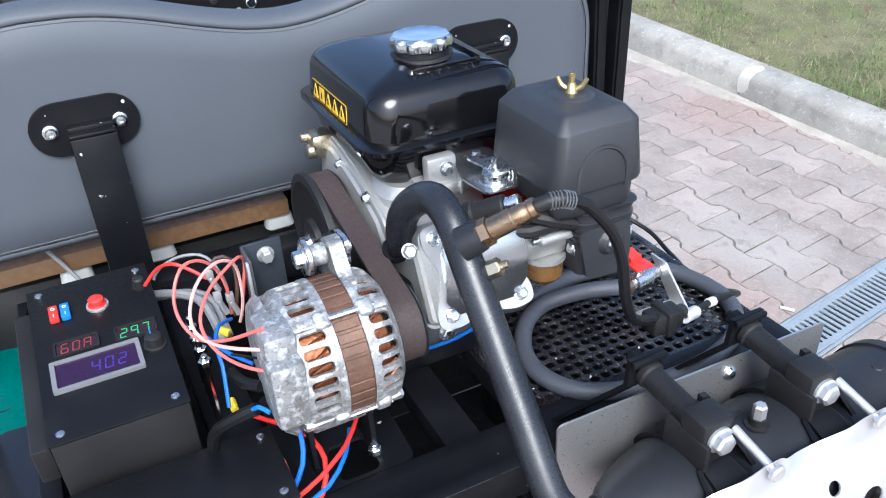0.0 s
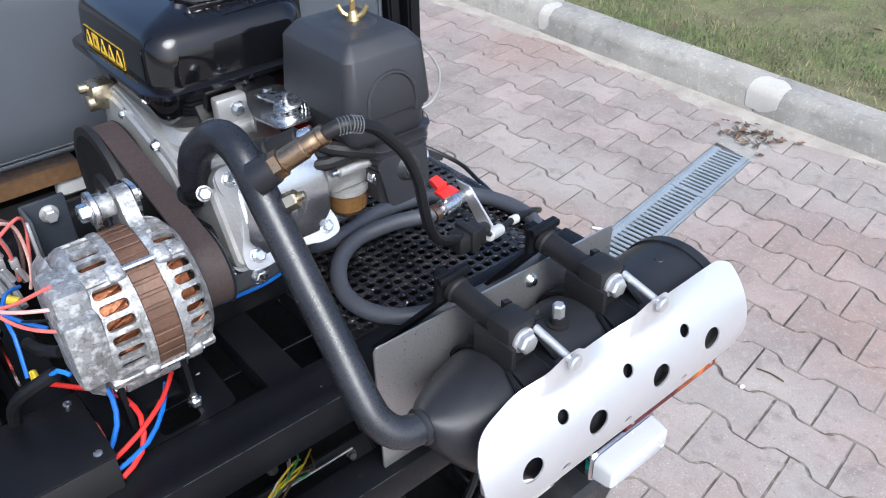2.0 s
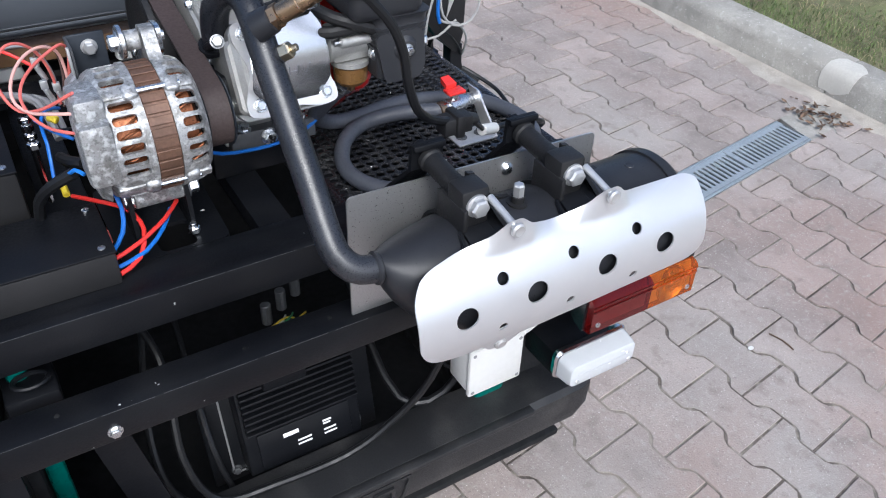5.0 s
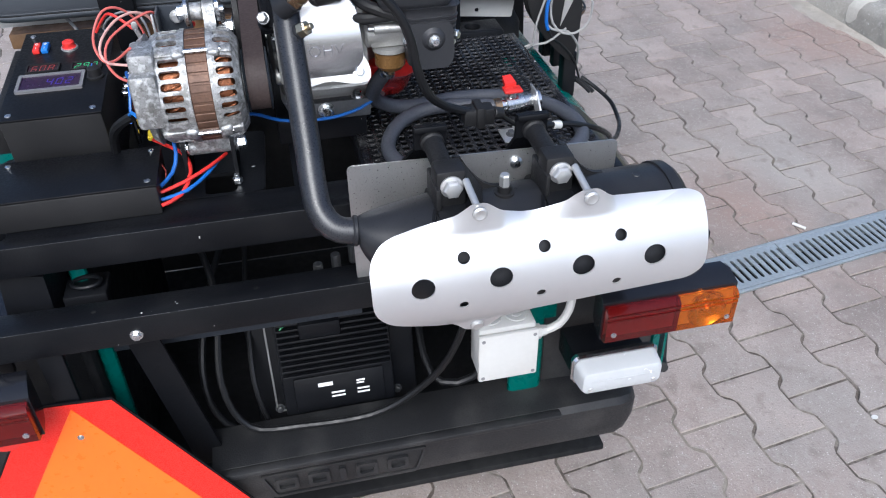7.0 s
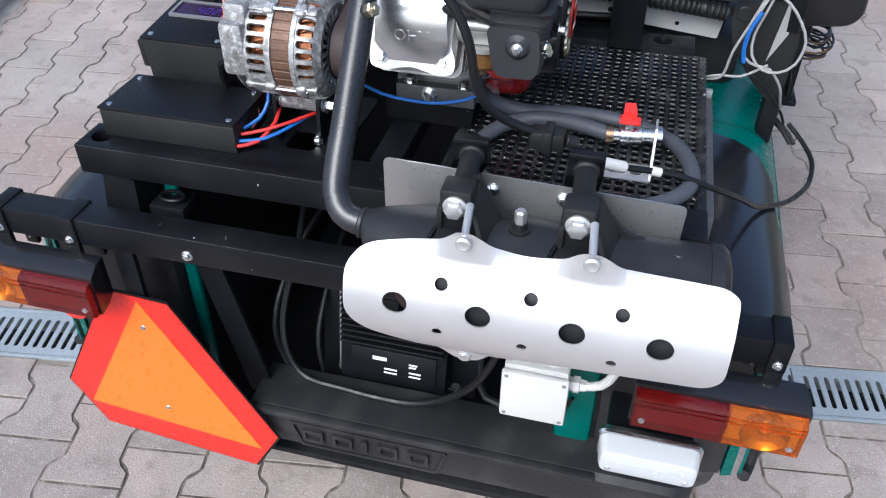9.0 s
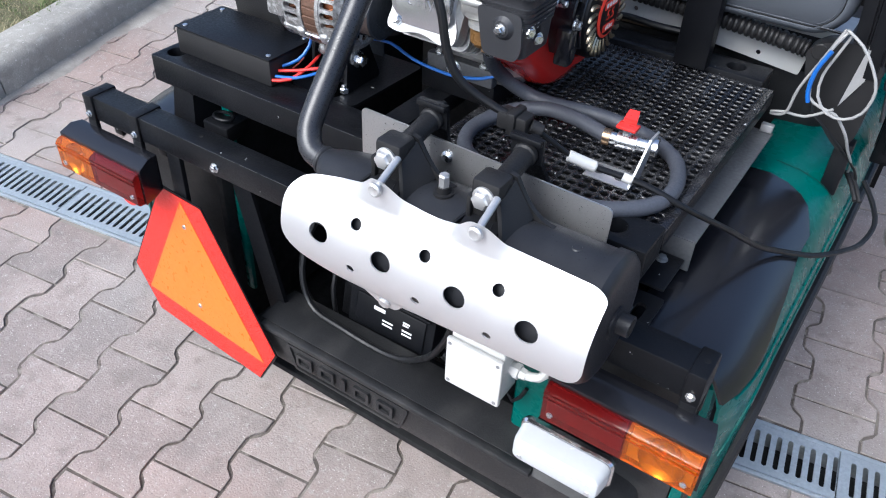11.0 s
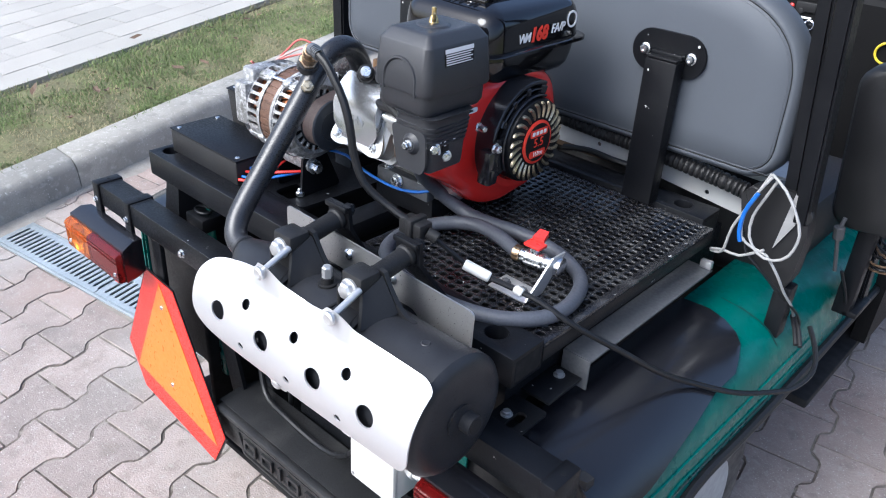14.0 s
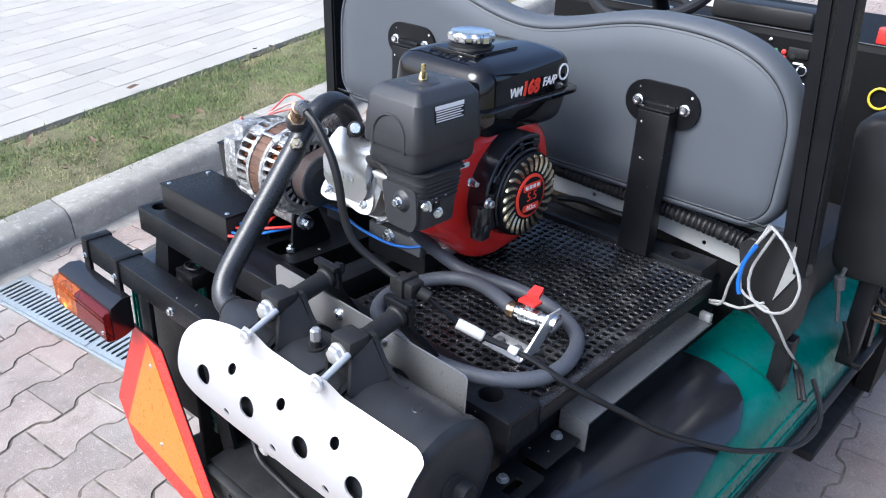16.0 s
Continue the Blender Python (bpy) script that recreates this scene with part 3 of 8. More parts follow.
worn([(-0.40, -0.0839, 0.6937), (0.06, -0.0839, 0.6937)], tail_bar)
worn([(-0.41, -0.0318, 0.7838), (0.03, -0.0318, 0.7838)], deck_frame)
worn([(0.402, 0.490, 0.7838), (0.402, 0.549, 0.7838)], deck_frame)
part("bar_bolt", bolt((-0.238, -0.084, 0.666), (0, -1, 0), 0.006, 0.005), M_ZINC, tail_bar)
part("strut", loft([[(-0.272, -0.035, 0.648), (-0.232, -0.035, 0.648), (-0.232, -0.03, 0.648), (-0.272, -0.03, 0.648)], [(-0.225, -0.02, 0.33), (-0.180, -0.02, 0.33), (-0.180, -0.012, 0.33), (-0.225, -0.012, 0.33)]]), M_BLACK, tail_bar)

M_BUMP = mat("weathered_black_bumper_plastic", (0.015, 0.0155, 0.017), 0.5, var=0.3, big=9, fine=400, bump=0.2, dust=((0.06, 0.058, 0.056), 0.45, 16), spec=0.4)
M_GUARD = mat("glossy_black_plastic", (0.010, 0.0105, 0.0135), 0.20, var=0.2, fine=300, bump=0.012, rvar=0.05, dust=((0.03, 0.03, 0.034), 0.12, 8), spec=0.6)

# ---- body: green fenders, black guards, inner tub ----
def fender(side):
    """A rounded mudguard swept along the cart, with a rolled-under rear corner and a flared front."""
    th = thing("rear_fender", (side * 0.5, 0.3, 0.3), "glossy dark green plastic rear fender with a black guard", "fender", "rear fenders")

    def section(y, off=0.0):
        """Inner edge, crown and side; the lower edge follows the wheel arch."""
        k = max(0.0, min(1.0, (0.15 - y) / 0.15))
        drop = 0.010 * k ** 2
        f = max(0.0, min(1.0, (y - 0.08) / 0.55))
        f = f * f * (3 - 2 * f)
        dx = -0.006 * (1 - f) - 0.022 * k ** 3
        low = min(0.53, 0.280 + math.sqrt(max(0.004, 0.093 - (y - 0.33) ** 2))) if y < 0.33 else 0.53
        pts = [(0.415, 0.652), (0.46, 0.655), (0.50, 0.651), (0.530, 0.643), (0.551, 0.631), (0.568, 0.613), (0.577, 0.595), (0.583, 0.576)]
        pts += [(0.586 + 0.001 * n, 0.576 + (low - 0.576) * n / 4) for n in (1, 2, 3, 4)]
        out = []
        for i, (x, z) in enumerate(pts):
            n = (0.0, 1.0) if i < 3 else (0.6, 0.8) if i < 6 else (1.0, 0.1)
            out.append((side * (x + dx * min(1, i / 4) + n[0] * off), y, z - drop * max(0.0, 1 - i / 11) + n[1] * off))
        return out

    ys = [0.0, 0.008, 0.03, 0.06, 0.09, 0.12, 0.22, 0.32, 0.40, 0.46, 0.52, 0.58, 0.64, 0.70, 0.9, 1.1, 1.3]

    def skin(ys, i0, i1, off, thick=0.004):
        a = [section(y, off)[i0:i1] for y in ys]
        b = [section(y, off - thick)[i0:i1] for y in ys]
        return loft([p + q[::-1] for p, q in zip(a, b)])

    part("shell", skin(ys, 0, 12, 0.0), M_BODY, th)
    def guard_at(y, cap, off):
        full, end = section(y, off), 4.4 + 2.0 * max(0.0, min(1.0, (0.30 - y) / 0.26))
        row = []
        for n in range(5):
            f = end * n / 4
            m = min(9, int(f))
            row.append(tuple(a + (b - a) * (f - m) for a, b in zip(full[m], full[m + 1])))
        out = []
        for n, (x, yy, z) in enumerate(row):
            if abs(x) > cap:
                a = max(m for m in range(5) if abs(row[m][0]) <= cap)
                f = (cap - abs(row[a][0])) / (abs(row[a + 1][0]) - abs(row[a][0]))
                x, z = side * cap, row[a][2] + f * (row[a + 1][2] - row[a][2]) - 0.0002 * (n - a)
            out.append((x, yy, z))
        return out

    gy = [(-0.002, 1), (0.008, 1), (0.03, 1), (0.06, 1), (0.09, 1), (0.12, 1), (0.22, 1), (0.30, 1), (0.36, 1), (0.39, 0.548), (0.415, 0.537), (0.432, 0.520), (0.443, 0.495), (0.448, 0.466)]
    part("guard", loft([guard_at(y, c, 0.0055) + guard_at(y, c, 0.0005)[::-1] for y, c in gy]), M_GUARD, th, "glossy black plastic guard over the fender")
    part("seam", loft([[(x, y, z) for x, _, z in section(0.50, 0.0007)[1:6]] for y in (0.50, 0.5025)], close=False, cap=False), M_DARK, th)
    lip = [(p[0] + side * 0.004, p[1], p[2] - 0.008) for p in (section(y)[11] for y in (0.004, 0.03, 0.06, 0.10, 0.22, 0.34, 0.44, 0.52, 0.58, 0.64, 0.72, 0.9, 1.1, 1.28))]
    part("arch_trim", tube(lip, 0.0095, 10, 0.03), M_RUBBER, th, "black rubber wheel arch trim")
    for i in (7, 9):
        part("ridge", tube([section(y, 0.0006)[i] for y in (0.03, 0.06, 0.10, 0.16, 0.22, 0.32, 0.40, 0.48, 0.56, 0.64)], 0.0024, 6, 0.03), M_BODY, th)
    part("inner_arch", loft([[(side * 0.545, y, 0.572), (side * 0.545, y, 0.545), (side * 0.40, y, 0.545), (side * 0.40, y, 0.555), (side * 0.535, y, 0.555), (side * 0.540, y, 0.574)] for y in (0.03, 0.1, 0.3, 0.58)]), M_DARK, th)
    part("split_line", tube([(p[0], p[1], p[2]) for p in (section(y, 0.0012)[10] for y in (0.10, 0.14, 0.18, 0.28, 0.38, 0.46))], 0.0008, 5, 0.03), M_BARGREY, th, "pale scratched edge")
    part("rear_corner", loft([[(side * x, y, z) for x, y in ((0.335, 0.0), (0.50, -0.006), (0.531, 0.0), (0.533, 0.014), (0.335, 0.03))] for z in (0.335, 0.45, 0.64)]), M_BUMP, th, "matt black plastic rear corner panel")
    part("rear_flange", loft([[(side * x, y, z) for x, y in ((0.5335, -0.004), (0.547 + d, 0.0), (0.549 + d, 0.02), (0.5335, 0.02))] for z, d in ((0.335, 0.002), (0.45, 0.0), (0.60, -0.006))]), M_BODY, th)
    return th


fender(1)
fender(-1)


M_DUSTW = mat("pale_dusty_wheel_cover", (0.34, 0.34, 0.33), 0.8, var=0.15, fine=80, bump=0.2)


def wheel(x, y, lift):
    th = thing("road_wheel", (x, y, lift), "dusty black tyre on a pale rim under the fender", "wheel", "rear wheels")
    w, R, k = 0.085, 0.262, 1 if x > 0 else -1
    prof = [(-w, 0.16), (-w, 0.21), (-w * 0.9, 0.248), (-w * 0.6, R), (w * 0.6, R), (w * 0.9, 0.248), (w * 1.02, 0.21), (w * 1.0, 0.175), (w * 0.95, 0.160)]
    part("tyre", lathe((x, y, R + lift), (x + k, y, R + lift), prof, 48), M_TYRE, th)
    part("rim", lathe((x, y, R + lift), (x + k, y, R + lift), [(-w * 0.8, 0.158), (-w * 0.7, 0.12), (w * 0.55, 0.04), (w * 0.62, 0.08), (w * 0.80, 0.11), (w * 0.86, 0.138), (w * 0.96, 0.152), (w * 0.99, 0.164)], 40), M_DUSTW, th, "pale dusty wheel cover")


wheel(0.474, 0.33, 0.017)
wheel(-0.474, 0.33, 0.036)

tub = thing("inner_tub", (0, 0.25, 0.2), "grimy open compartment under the deck, its shade painted near-black", "body", kind="structure")
# near-black panels stand in for shade and hide the lit paving beyond
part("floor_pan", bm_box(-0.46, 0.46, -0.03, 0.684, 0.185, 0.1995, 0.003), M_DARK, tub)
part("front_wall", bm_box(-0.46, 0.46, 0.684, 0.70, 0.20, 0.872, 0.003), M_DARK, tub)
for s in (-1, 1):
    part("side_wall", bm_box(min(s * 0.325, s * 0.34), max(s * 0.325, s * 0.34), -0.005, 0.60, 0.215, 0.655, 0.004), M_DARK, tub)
    ea, eb = (0.300, 0.322) if s < 0 else (0.278, 0.333)
    part("body_edge", bm_box(min(s * ea, s * eb), max(s * ea, s * eb), *((0.012, 0.024, 0.31, 0.735) if s < 0 else (-0.016, -0.004, 0.31, 0.66)), 0.008), M_BODY, tub, "dark green body flange beside the opening")
    if s > 0:
        part("body_panel", bm_box(0.300, 0.352, -0.0125, -0.0085, 0.512, 0.625, 0.0015), M_BODY, tub, "dark green body panel behind the lamps")
    part("deck_support", bm_box(min(s * 0.355, s * 0.395), max(s * 0.355, s * 0.395), 0.0, 0.6, 0.66, 0.737, 0.002), M_BLACK, tub)

# bumper with a raised badge
bumper = thing("rear_bumper", (0, -0.05, 0.26), "black plastic rear bumper with a raised badge panel", "bumper")
part("shell", loft([[(x, y + k, z + (0.315 - z) * k * 12) for y, z in ((-0.062, 0.27), (-0.072, 0.30), (-0.074, 0.352), (-0.066, 0.362), (-0.02, 0.366), (0.02, 0.36), (0.02, 0.27))] for x, k in ((-0.20, 0), (-0.19, 0), (0.30, 0), (0.455, 0), (0.475, 0.006), (0.488, 0.018), (0.494, 0.034))]), M_BUMP, bumper)
part("ledge", bm_box(-0.19, 0.35, -0.083, -0.066, 0.352, 0.3635, 0.004), M_BUMP, bumper)
part("badge_frame", plate(round_poly([(-0.118, 0.288), (0.112, 0.288), (0.128, 0.343), (-0.134, 0.343)], 0.008), [round_poly([(-0.112, 0.293), (0.108, 0.293), (0.122, 0.338), (-0.128, 0.338)], 0.006)], 0.004, pose(0, -0.0735, 0, 90)), M_BUMP, bumper)
for i, (x, w, hh) in enumerate(((-0.095, 0.036, 0.028), (-0.045, 0.034, 0.028), (-0.008, 0.010, 0.03), (0.03, 0.034, 0.028), (0.08, 0.034, 0.028))):
    part("badge_shape", plate(rrect(x, 0.315, w, hh, 0.004, 2), [rrect(x, 0.315, w - 0.012, hh - 0.012, 0.003, 2)] if w > 0.02 else [], 0.005, pose(0, -0.0735, 0, 90)), M_BUMP, bumper)

# ================= engine on the deck =================
EX, EY, EZ = 0.085, 0.264, 0.92          # crank axis runs along x at EY, EZ
engine = thing("petrol_engine", (EX, EY, RAIL_Z), "small air-cooled petrol engine with a black tank and red fan shroud", "engine")
part("mount_block", bm_box(-0.03, 0.10, 0.166, 0.38, RAIL_Z - 0.012, 0.813, 0.004), M_FRAME, engine, "dark steel mounting block")
part("crankcase", merge(rbox(0.058, 0.27, 0.142, 0.20, [(0.813, 0.0), (0.83, -0.006), (0.84, 0.004), (0.99, 0.010), (1.0, 0.02)], 0.03), bm_box(-0.01, 0.11, 0.17, 0.38, 0.813, 0.824, 0.004)), M_CAST, engine)
# side cover towards the pulley, with its rim and screws
cover = round_poly([(0.330, 0.826), (0.372, 0.872), (0.380, 0.945), (0.362, 1.000), (0.330, 1.014), (0.258, 1.000), (0.180, 0.975), (0.160, 0.945), (0.158, 0.865), (0.190, 0.826)], 0.02, 4)
part("side_cover", loft([[(x, EY + (y - EY) * k, EZ + (z - EZ) * k) for y, z in cover] for x, k in ((0.0, 1.0), (-0.0115, 1.0), (-0.0125, 0.985), (-0.0135, 0.93), (-0.017, 0.90), (-0.019, 0.80), (-0.026, 0.55), (-0.0265, 0.40))]), M_CAST, engine)
part("cover_rim", loft([[(x, EY + (y - EY) * k, EZ + (z - EZ) * k) for y, z in cover] for x, k in ((0.004, 1.02), (-0.0075, 1.03), (-0.0085, 1.02))]), M_CAST, engine)
for a in range(20, 380, 51):
    part("cover_screw", bolt((-0.0135, EY + 0.094 * math.cos(radians(a)), EZ + 0.080 * math.sin(radians(a))), (-1, 0, 0), 0.005, 0.006), M_ZINC, engine)
# boss and oil switch in yellow zinc beside the tank
part("boss", merge(bm_box(-0.034, -0.005, 0.330, 0.362, 0.988, 1.020, 0.008), rod((-0.039, 0.340, 0.998), (-0.03, 0.340, 0.998), 0.009), rod((-0.041, 0.353, 1.012), (-0.03, 0.353, 1.012), 0.0055)), M_PALEZ, engine, "pale yellow-passivated boss")

# cylinder leans to the rear: local frame with y' along the bore
CYL = Matrix.Translation((0.044, 0.182, 0.907)) @ pose(0, 0, 0, 65, 0, 0)   # local z runs along the bore, to the rear and up


def inbore(bm):
    bm.transform(CYL)
    return bm


for i in range(7):
    z = 0.012 + i * 0.0115
    part("cooling_fin", inbore(plate(rrect(0, 0, 0.112 - 0.002 * (i % 2), 0.112, 0.012), [], 0.0035, pose(0, 0, z))), M_CAST, engine)
part("cylinder", inbore(lathe((0, 0, 0), (0, 0, 1), [(0, 0.045), (0.10, 0.045)], 32)), M_CAST, engine)
part("cylinder_head", inbore(rbox(0, 0, 0.106, 0.104, [(0.088, 0.002), (0.092, 0), (0.112, 0), (0.118, 0.006)], 0.014)), M_CAST, engine)
def shield(k, u=0.0):
    """Outline of the valve cover, grown by u."""
    pts = [(-0.019, -0.033), (0.019, -0.033), (0.036, -0.013), (0.032, 0.024), (0.021, 0.043), (-0.021, 0.043), (-0.032, 0.024), (-0.036, -0.013)]
    return round_poly([(x + math.copysign(u, x), y + math.copysign(u, y)) for x, y in pts], k, 5)


lugs = [(-0.053, -0.050), (-0.034, -0.054), (0.0, -0.046), (0.034, -0.054), (0.053, -0.050), (0.054, -0.036), (0.040, 0.0), (0.053, 0.034), (0.052, 0.050), (0.034, 0.053), (0.0, 0.056), (-0.034, 0.053), (-0.052, 0.050), (-0.053, 0.034), (-0.040, 0.0), (-0.054, -0.036)]
vc = part("valve_cover_flange", inbore(plate(round_poly(lugs, 0.011, 5), [], 0.003, pose(0, 0, 0.1165))), M_DULLZ, engine, "bright pressed valve cover flange")
part("gasket", inbore(plate(round_poly([(x * 0.97, y * 0.97) for x, y in lugs], 0.011, 5), [], 0.0015, pose(0, 0, 0.1148))), M_RUBBER, engine)
vrings = [[(x, y, z) for x, y in shield(k, u)] for z, u, k in ((0.1196, 0.004, 0.012), (0.1207, 0.001, 0.012), (0.123, -0.0008, 0.012), (0.138, -0.0018, 0.010), (0.1425, -0.003, 0.008), (0.1443, -0.0055, 0.006), (0.1447, -0.010, 0.005))]
cover_bm = loft(vrings)
bmesh.ops.bisect_plane(cover_bm, geom=cover_bm.verts[:] + cover_bm.edges[:] + cover_bm.faces[:], plane_co=(0, 0.004, 0), plane_no=(0, 1, 0), dist=1e-6)
for v in cover_bm.verts:
    if v.co.y < 0.004:
        v.co.z -= (0.004 - v.co.y) * 0.56 * max(0.0, (v.co.z - 0.1205) / 0.0242)
part("valve_cover", inbore(cover_bm), M_COVER, vc, "bright plated valve cover")
EMB = Matrix.Translation((0, 0.004, 0.1447)) @ Matrix.Rotation(math.atan(0.56), 4, "X")      # lies on the sloping half
part("embossed_letters", inbore(lettering("OHV", 0.021, EMB @ pose(0, -0.017, -0.0002), 0.0010, -0.0004)), M_COVER, vc, "raised pressed letters")
for x, y in ((-0.039, -0.039), (0.039, -0.039), (-0.039, 0.039), (0.039, 0.039)):
    part("cover_bolt", bolt(CYL @ Vector((x, y, 0.1195)), CYL.to_3x3() @ Vector((0, 0, 1)), 0.0058, 0.006), M_ZINC, engine)
plug = part("spark_plug_cap", merge(rod((0.022, 0.098, 1.002), (0.066, 0.056, 1.028), 0.0115), rod((0.03, 0.09, 1.007), (0.045, 0.076, 1.016), 0.0135)), M_RUBBER, engine, "black rubber spark plug cap")
part("plug_end", rod((0.066, 0.056, 1.028), (0.076, 0.047, 1.034), 0.0075), M_ZINC, plug)
# black sheet guard under the cylinder, seen edge on
part("port_face", inbore(rbox(-0.050, -0.006, 0.020, 0.082, [(0.040, 0.004), (0.044, 0.0), (0.108, 0.0), (0.112, 0.003)], 0.008)), M_CAST, engine, "cast side of the cylinder head")
part("port_boss", inbore(rod((-0.058, -0.034, 0.075), (-0.066, -0.034, 0.075), 0.010, 16)), M_CAST, engine)
edge = smooth_path([(-0.015, 0.198, 0.940), (-0.015, 0.168, 0.931), (-0.015, 0.128, 0.937), (-0.014, 0.104, 0.940), (-0.013, 0.098, 0.924), (-0.008, 0.095, 0.911), (0.006, 0.092, 0.905), (0.026, 0.086, 0.905)], 0.008)
part("cylinder_guard", loft([[(p.x, p.y, p.z), (p.x - 0.006, p.y - 0.001, p.z + 0.001), (p.x - 0.006, p.y - 0.003, p.z - 0.001), (p.x + 0.012, p.y - 0.003, p.z - 0.003), (p.x + 0.012, p.y - 0.001, p.z - 0.001)] for p in map(Vector, edge)]), M_BLACK, engine, "black bent sheet guard beside the cylinder")

def disc_shape(r, n=48):
    return [(EY + r * math.cos(2 * math.pi * i / n), EZ + r * math.sin(2 * math.pi * i / n)) for i in range(n)]


def side_on(outline, holes, x0, x1):
    """A plate in the y-z plane between x0 and x1."""
    return plate(outline, holes, x1 - x0, Matrix(((0, 0, 1, x0), (1, 0, 0, 0), (0, 1, 0, 0), (0, 0, 0, 1))))


# ---- fuel tank ----
TX, TY, TW, TD = 0.082, 0.303, 0.190, 0.234
tank = part("fuel_tank", merge(
    rbox(TX, TY, TW, TD, [(0.994, 0.038), (0.9955, 0.026), (0.9995, 0.016), (1.008, 0.0095), (1.022, 0.006), (1.036, 0.004), (1.042, 0.004)], 0.038, 8),
    rbox(TX, TY, TW + 0.014, TD + 0.014, [(1.0418, 0.003), (1.0435, 0.0), (1.0485, 0.0), (1.0502, 0.003)], 0.030, 8),
    rbox(TX, TY, TW, TD, [(1.0500, 0.003), (1.07, 0.0042), (1.086, 0.0060), (1.0935, 0.0085), (1.0995, 0.0130), (1.1040, 0.020), (1.1075, 0.029), (1.1135, 0.050), (1.1175, 0.072)], 0.032, 8)), M_TANK, engine, "glossy black enamelled fuel tank")
CAPX, CAPY = 0.084, 0.266
part("tank_rib", merge(bm_box(TX - 0.03, TX + 0.05, CAPY - 0.046, CAPY - 0.0445, 1.110, 1.1155, 0.0006), bm_box(TX + 0.048, TX + 0.0495, CAPY - 0.046, CAPY + 0.05, 1.110, 1.1165, 0.0006)), M_TANK, tank)
for i in range(4):
    zz = [pose(TX - 0.028 + i * 0.02, TY - 0.086, 1.1085, 18, 0, 0) @ Vector(q) for q in ((-0.007, 0.006, 0), (-0.003, -0.006, 0), (0.001, 0.006, 0), (0.005, -0.006, 0), (0.008, 0.006, 0))]
    part("raised_shape", tube(zz if i % 2 else zz[:3], 0.0011, 6, 0.004), M_TANK, tank)
part("filler_neck", lathe((CAPX, CAPY, 1.1135), (CAPX, CAPY, 2), [(0, 0.035), (0.0035, 0.034), (0.004, 0.030), (0.009, 0.030)], 32), M_RUBBER, tank)
cap_rings = []
for z, r, wave in ((1.1225, 0.029, 0.0), (1.124, 0.0325, 0.0016), (1.131, 0.0335, 0.0020), (1.135, 0.0325, 0.0016), (1.1368, 0.0305, 0.0008), (1.1362, 0.027, 0), (1.1352, 0.020, 0), (1.1356, 0.008, 0)):
    cap_rings.append([(CAPX + (r + wave * math.cos(11 * 2 * math.pi * i / 84)) * math.cos(2 * math.pi * i / 84), CAPY + (r + wave * math.cos(11 * 2 * math.pi * i / 84)) * math.sin(2 * math.pi * i / 84), z) for i in range(84)])
part("tank_cap", loft(cap_rings), M_CHROME, tank, "chromed fluted fuel cap")
# warning strip on the tank's side
wl = part("warning_label", plate(rrect(0, 0, 0.112, 0.0225, 0.002, 2), [], 0.0004, pose(TX - TW / 2 + 0.0034, 0.322, 1.0625, 86.2, 0, -90)), M_YELLOW, tank, "black and yellow warning label")
part("label_field", plate(rrect(0, 0, 0.1095, 0.0205, 0.0015, 2), [], 0.0004, pose(TX - TW / 2 + 0.0030, 0.322, 1.0625, 86.2, 0, -90)), M_BLACK, wl)
for i in range(5):
    m = pose(TX - TW / 2 + 0.0026, 0.322 - 0.043 + i * 0.0215, 1.0625, 86.2, 0, -90)
    sh = rrect(0, 0, 0.0165, 0.0165, 0.001, 1) if i == 3 else round_poly([(-0.0098, -0.0085), (0.0098, -0.0085), (0, 0.0092)], 0.002, 2)
    part("warning_symbol", plate(sh, [], 0.0004, m), M_YELLOW, wl)
    part("symbol_mark", plate(rrect(0, -0.001, 0.003, 0.008, 0.001, 1), [], 0.0004, m @ pose(0, 0, 0.0005)), M_BLACK, wl)
# model lettering on the far side of the tank
TS = pose(TX + TW / 2 - 0.0038, 0.319, 1.067, 86.2, 0, 90) @ Matrix.Scale(0.88, 4)
slant = Matrix(((1, 0.25, 0, 0), (0, 1, 0, 0), (0, 0, 1, 0), (0, 0, 0, 1)))
for x in (-0.066, -0.052):
    part("model_mark", lettering("W" if x < -0.06 else "M", 0.020, TS @ slant @ pose(x, -0.003, 0.0004), 0.0004, 0.0005), M_PRINT, tank)
part("model_number", lettering("168", 0.031, TS @ slant @ pose(-0.021, -0.001, 0.0004), 0.0006, 0.0013), M_REDPR, tank, "red model number")
part("model_letters", lettering("FA/P", 0.020, TS @ slant @ pose(0.031, 0.002, 0.0004), 0.0004, 0.0005), M_PRINT, tank, "white lettering")
part("round_mark", plate(ring(0.071, 0.011, 0.0145, 24), [ring(0.071, 0.011, 0.011, 24)], 0.0008, TS), M_PRINT, tank)

# ---- air cleaner ----
AX0, AX1, AY0, AY1 = 0.106, 0.207, 0.030, 0.156
acx, acy, aw, ad = (AX0 + AX1) / 2, (AY0 + AY1) / 2, AX1 - AX0, AY1 - AY0
air = part("air_cleaner", rbox(acx, acy, aw, ad, [(1.0305, 0.004), (1.032, 0.0005), (1.036, -0.001), (1.060, 0.001), (1.0925, 0.004), (1.0945, 0.0055), (1.1045, 0.0145), (1.1065, 0.0175), (1.1075, 0.022), (1.1082, 0.034)], 0.013, 7), M_AIRBOX, engine, "grained black plastic air cleaner cover")
part("air_cleaner_base", rbox(acx, acy, aw, ad, [(0.999, 0.016), (1.003, 0.009), (1.010, 0.005), (1.0302, 0.004)], 0.016, 7), M_AIRBOX, air)
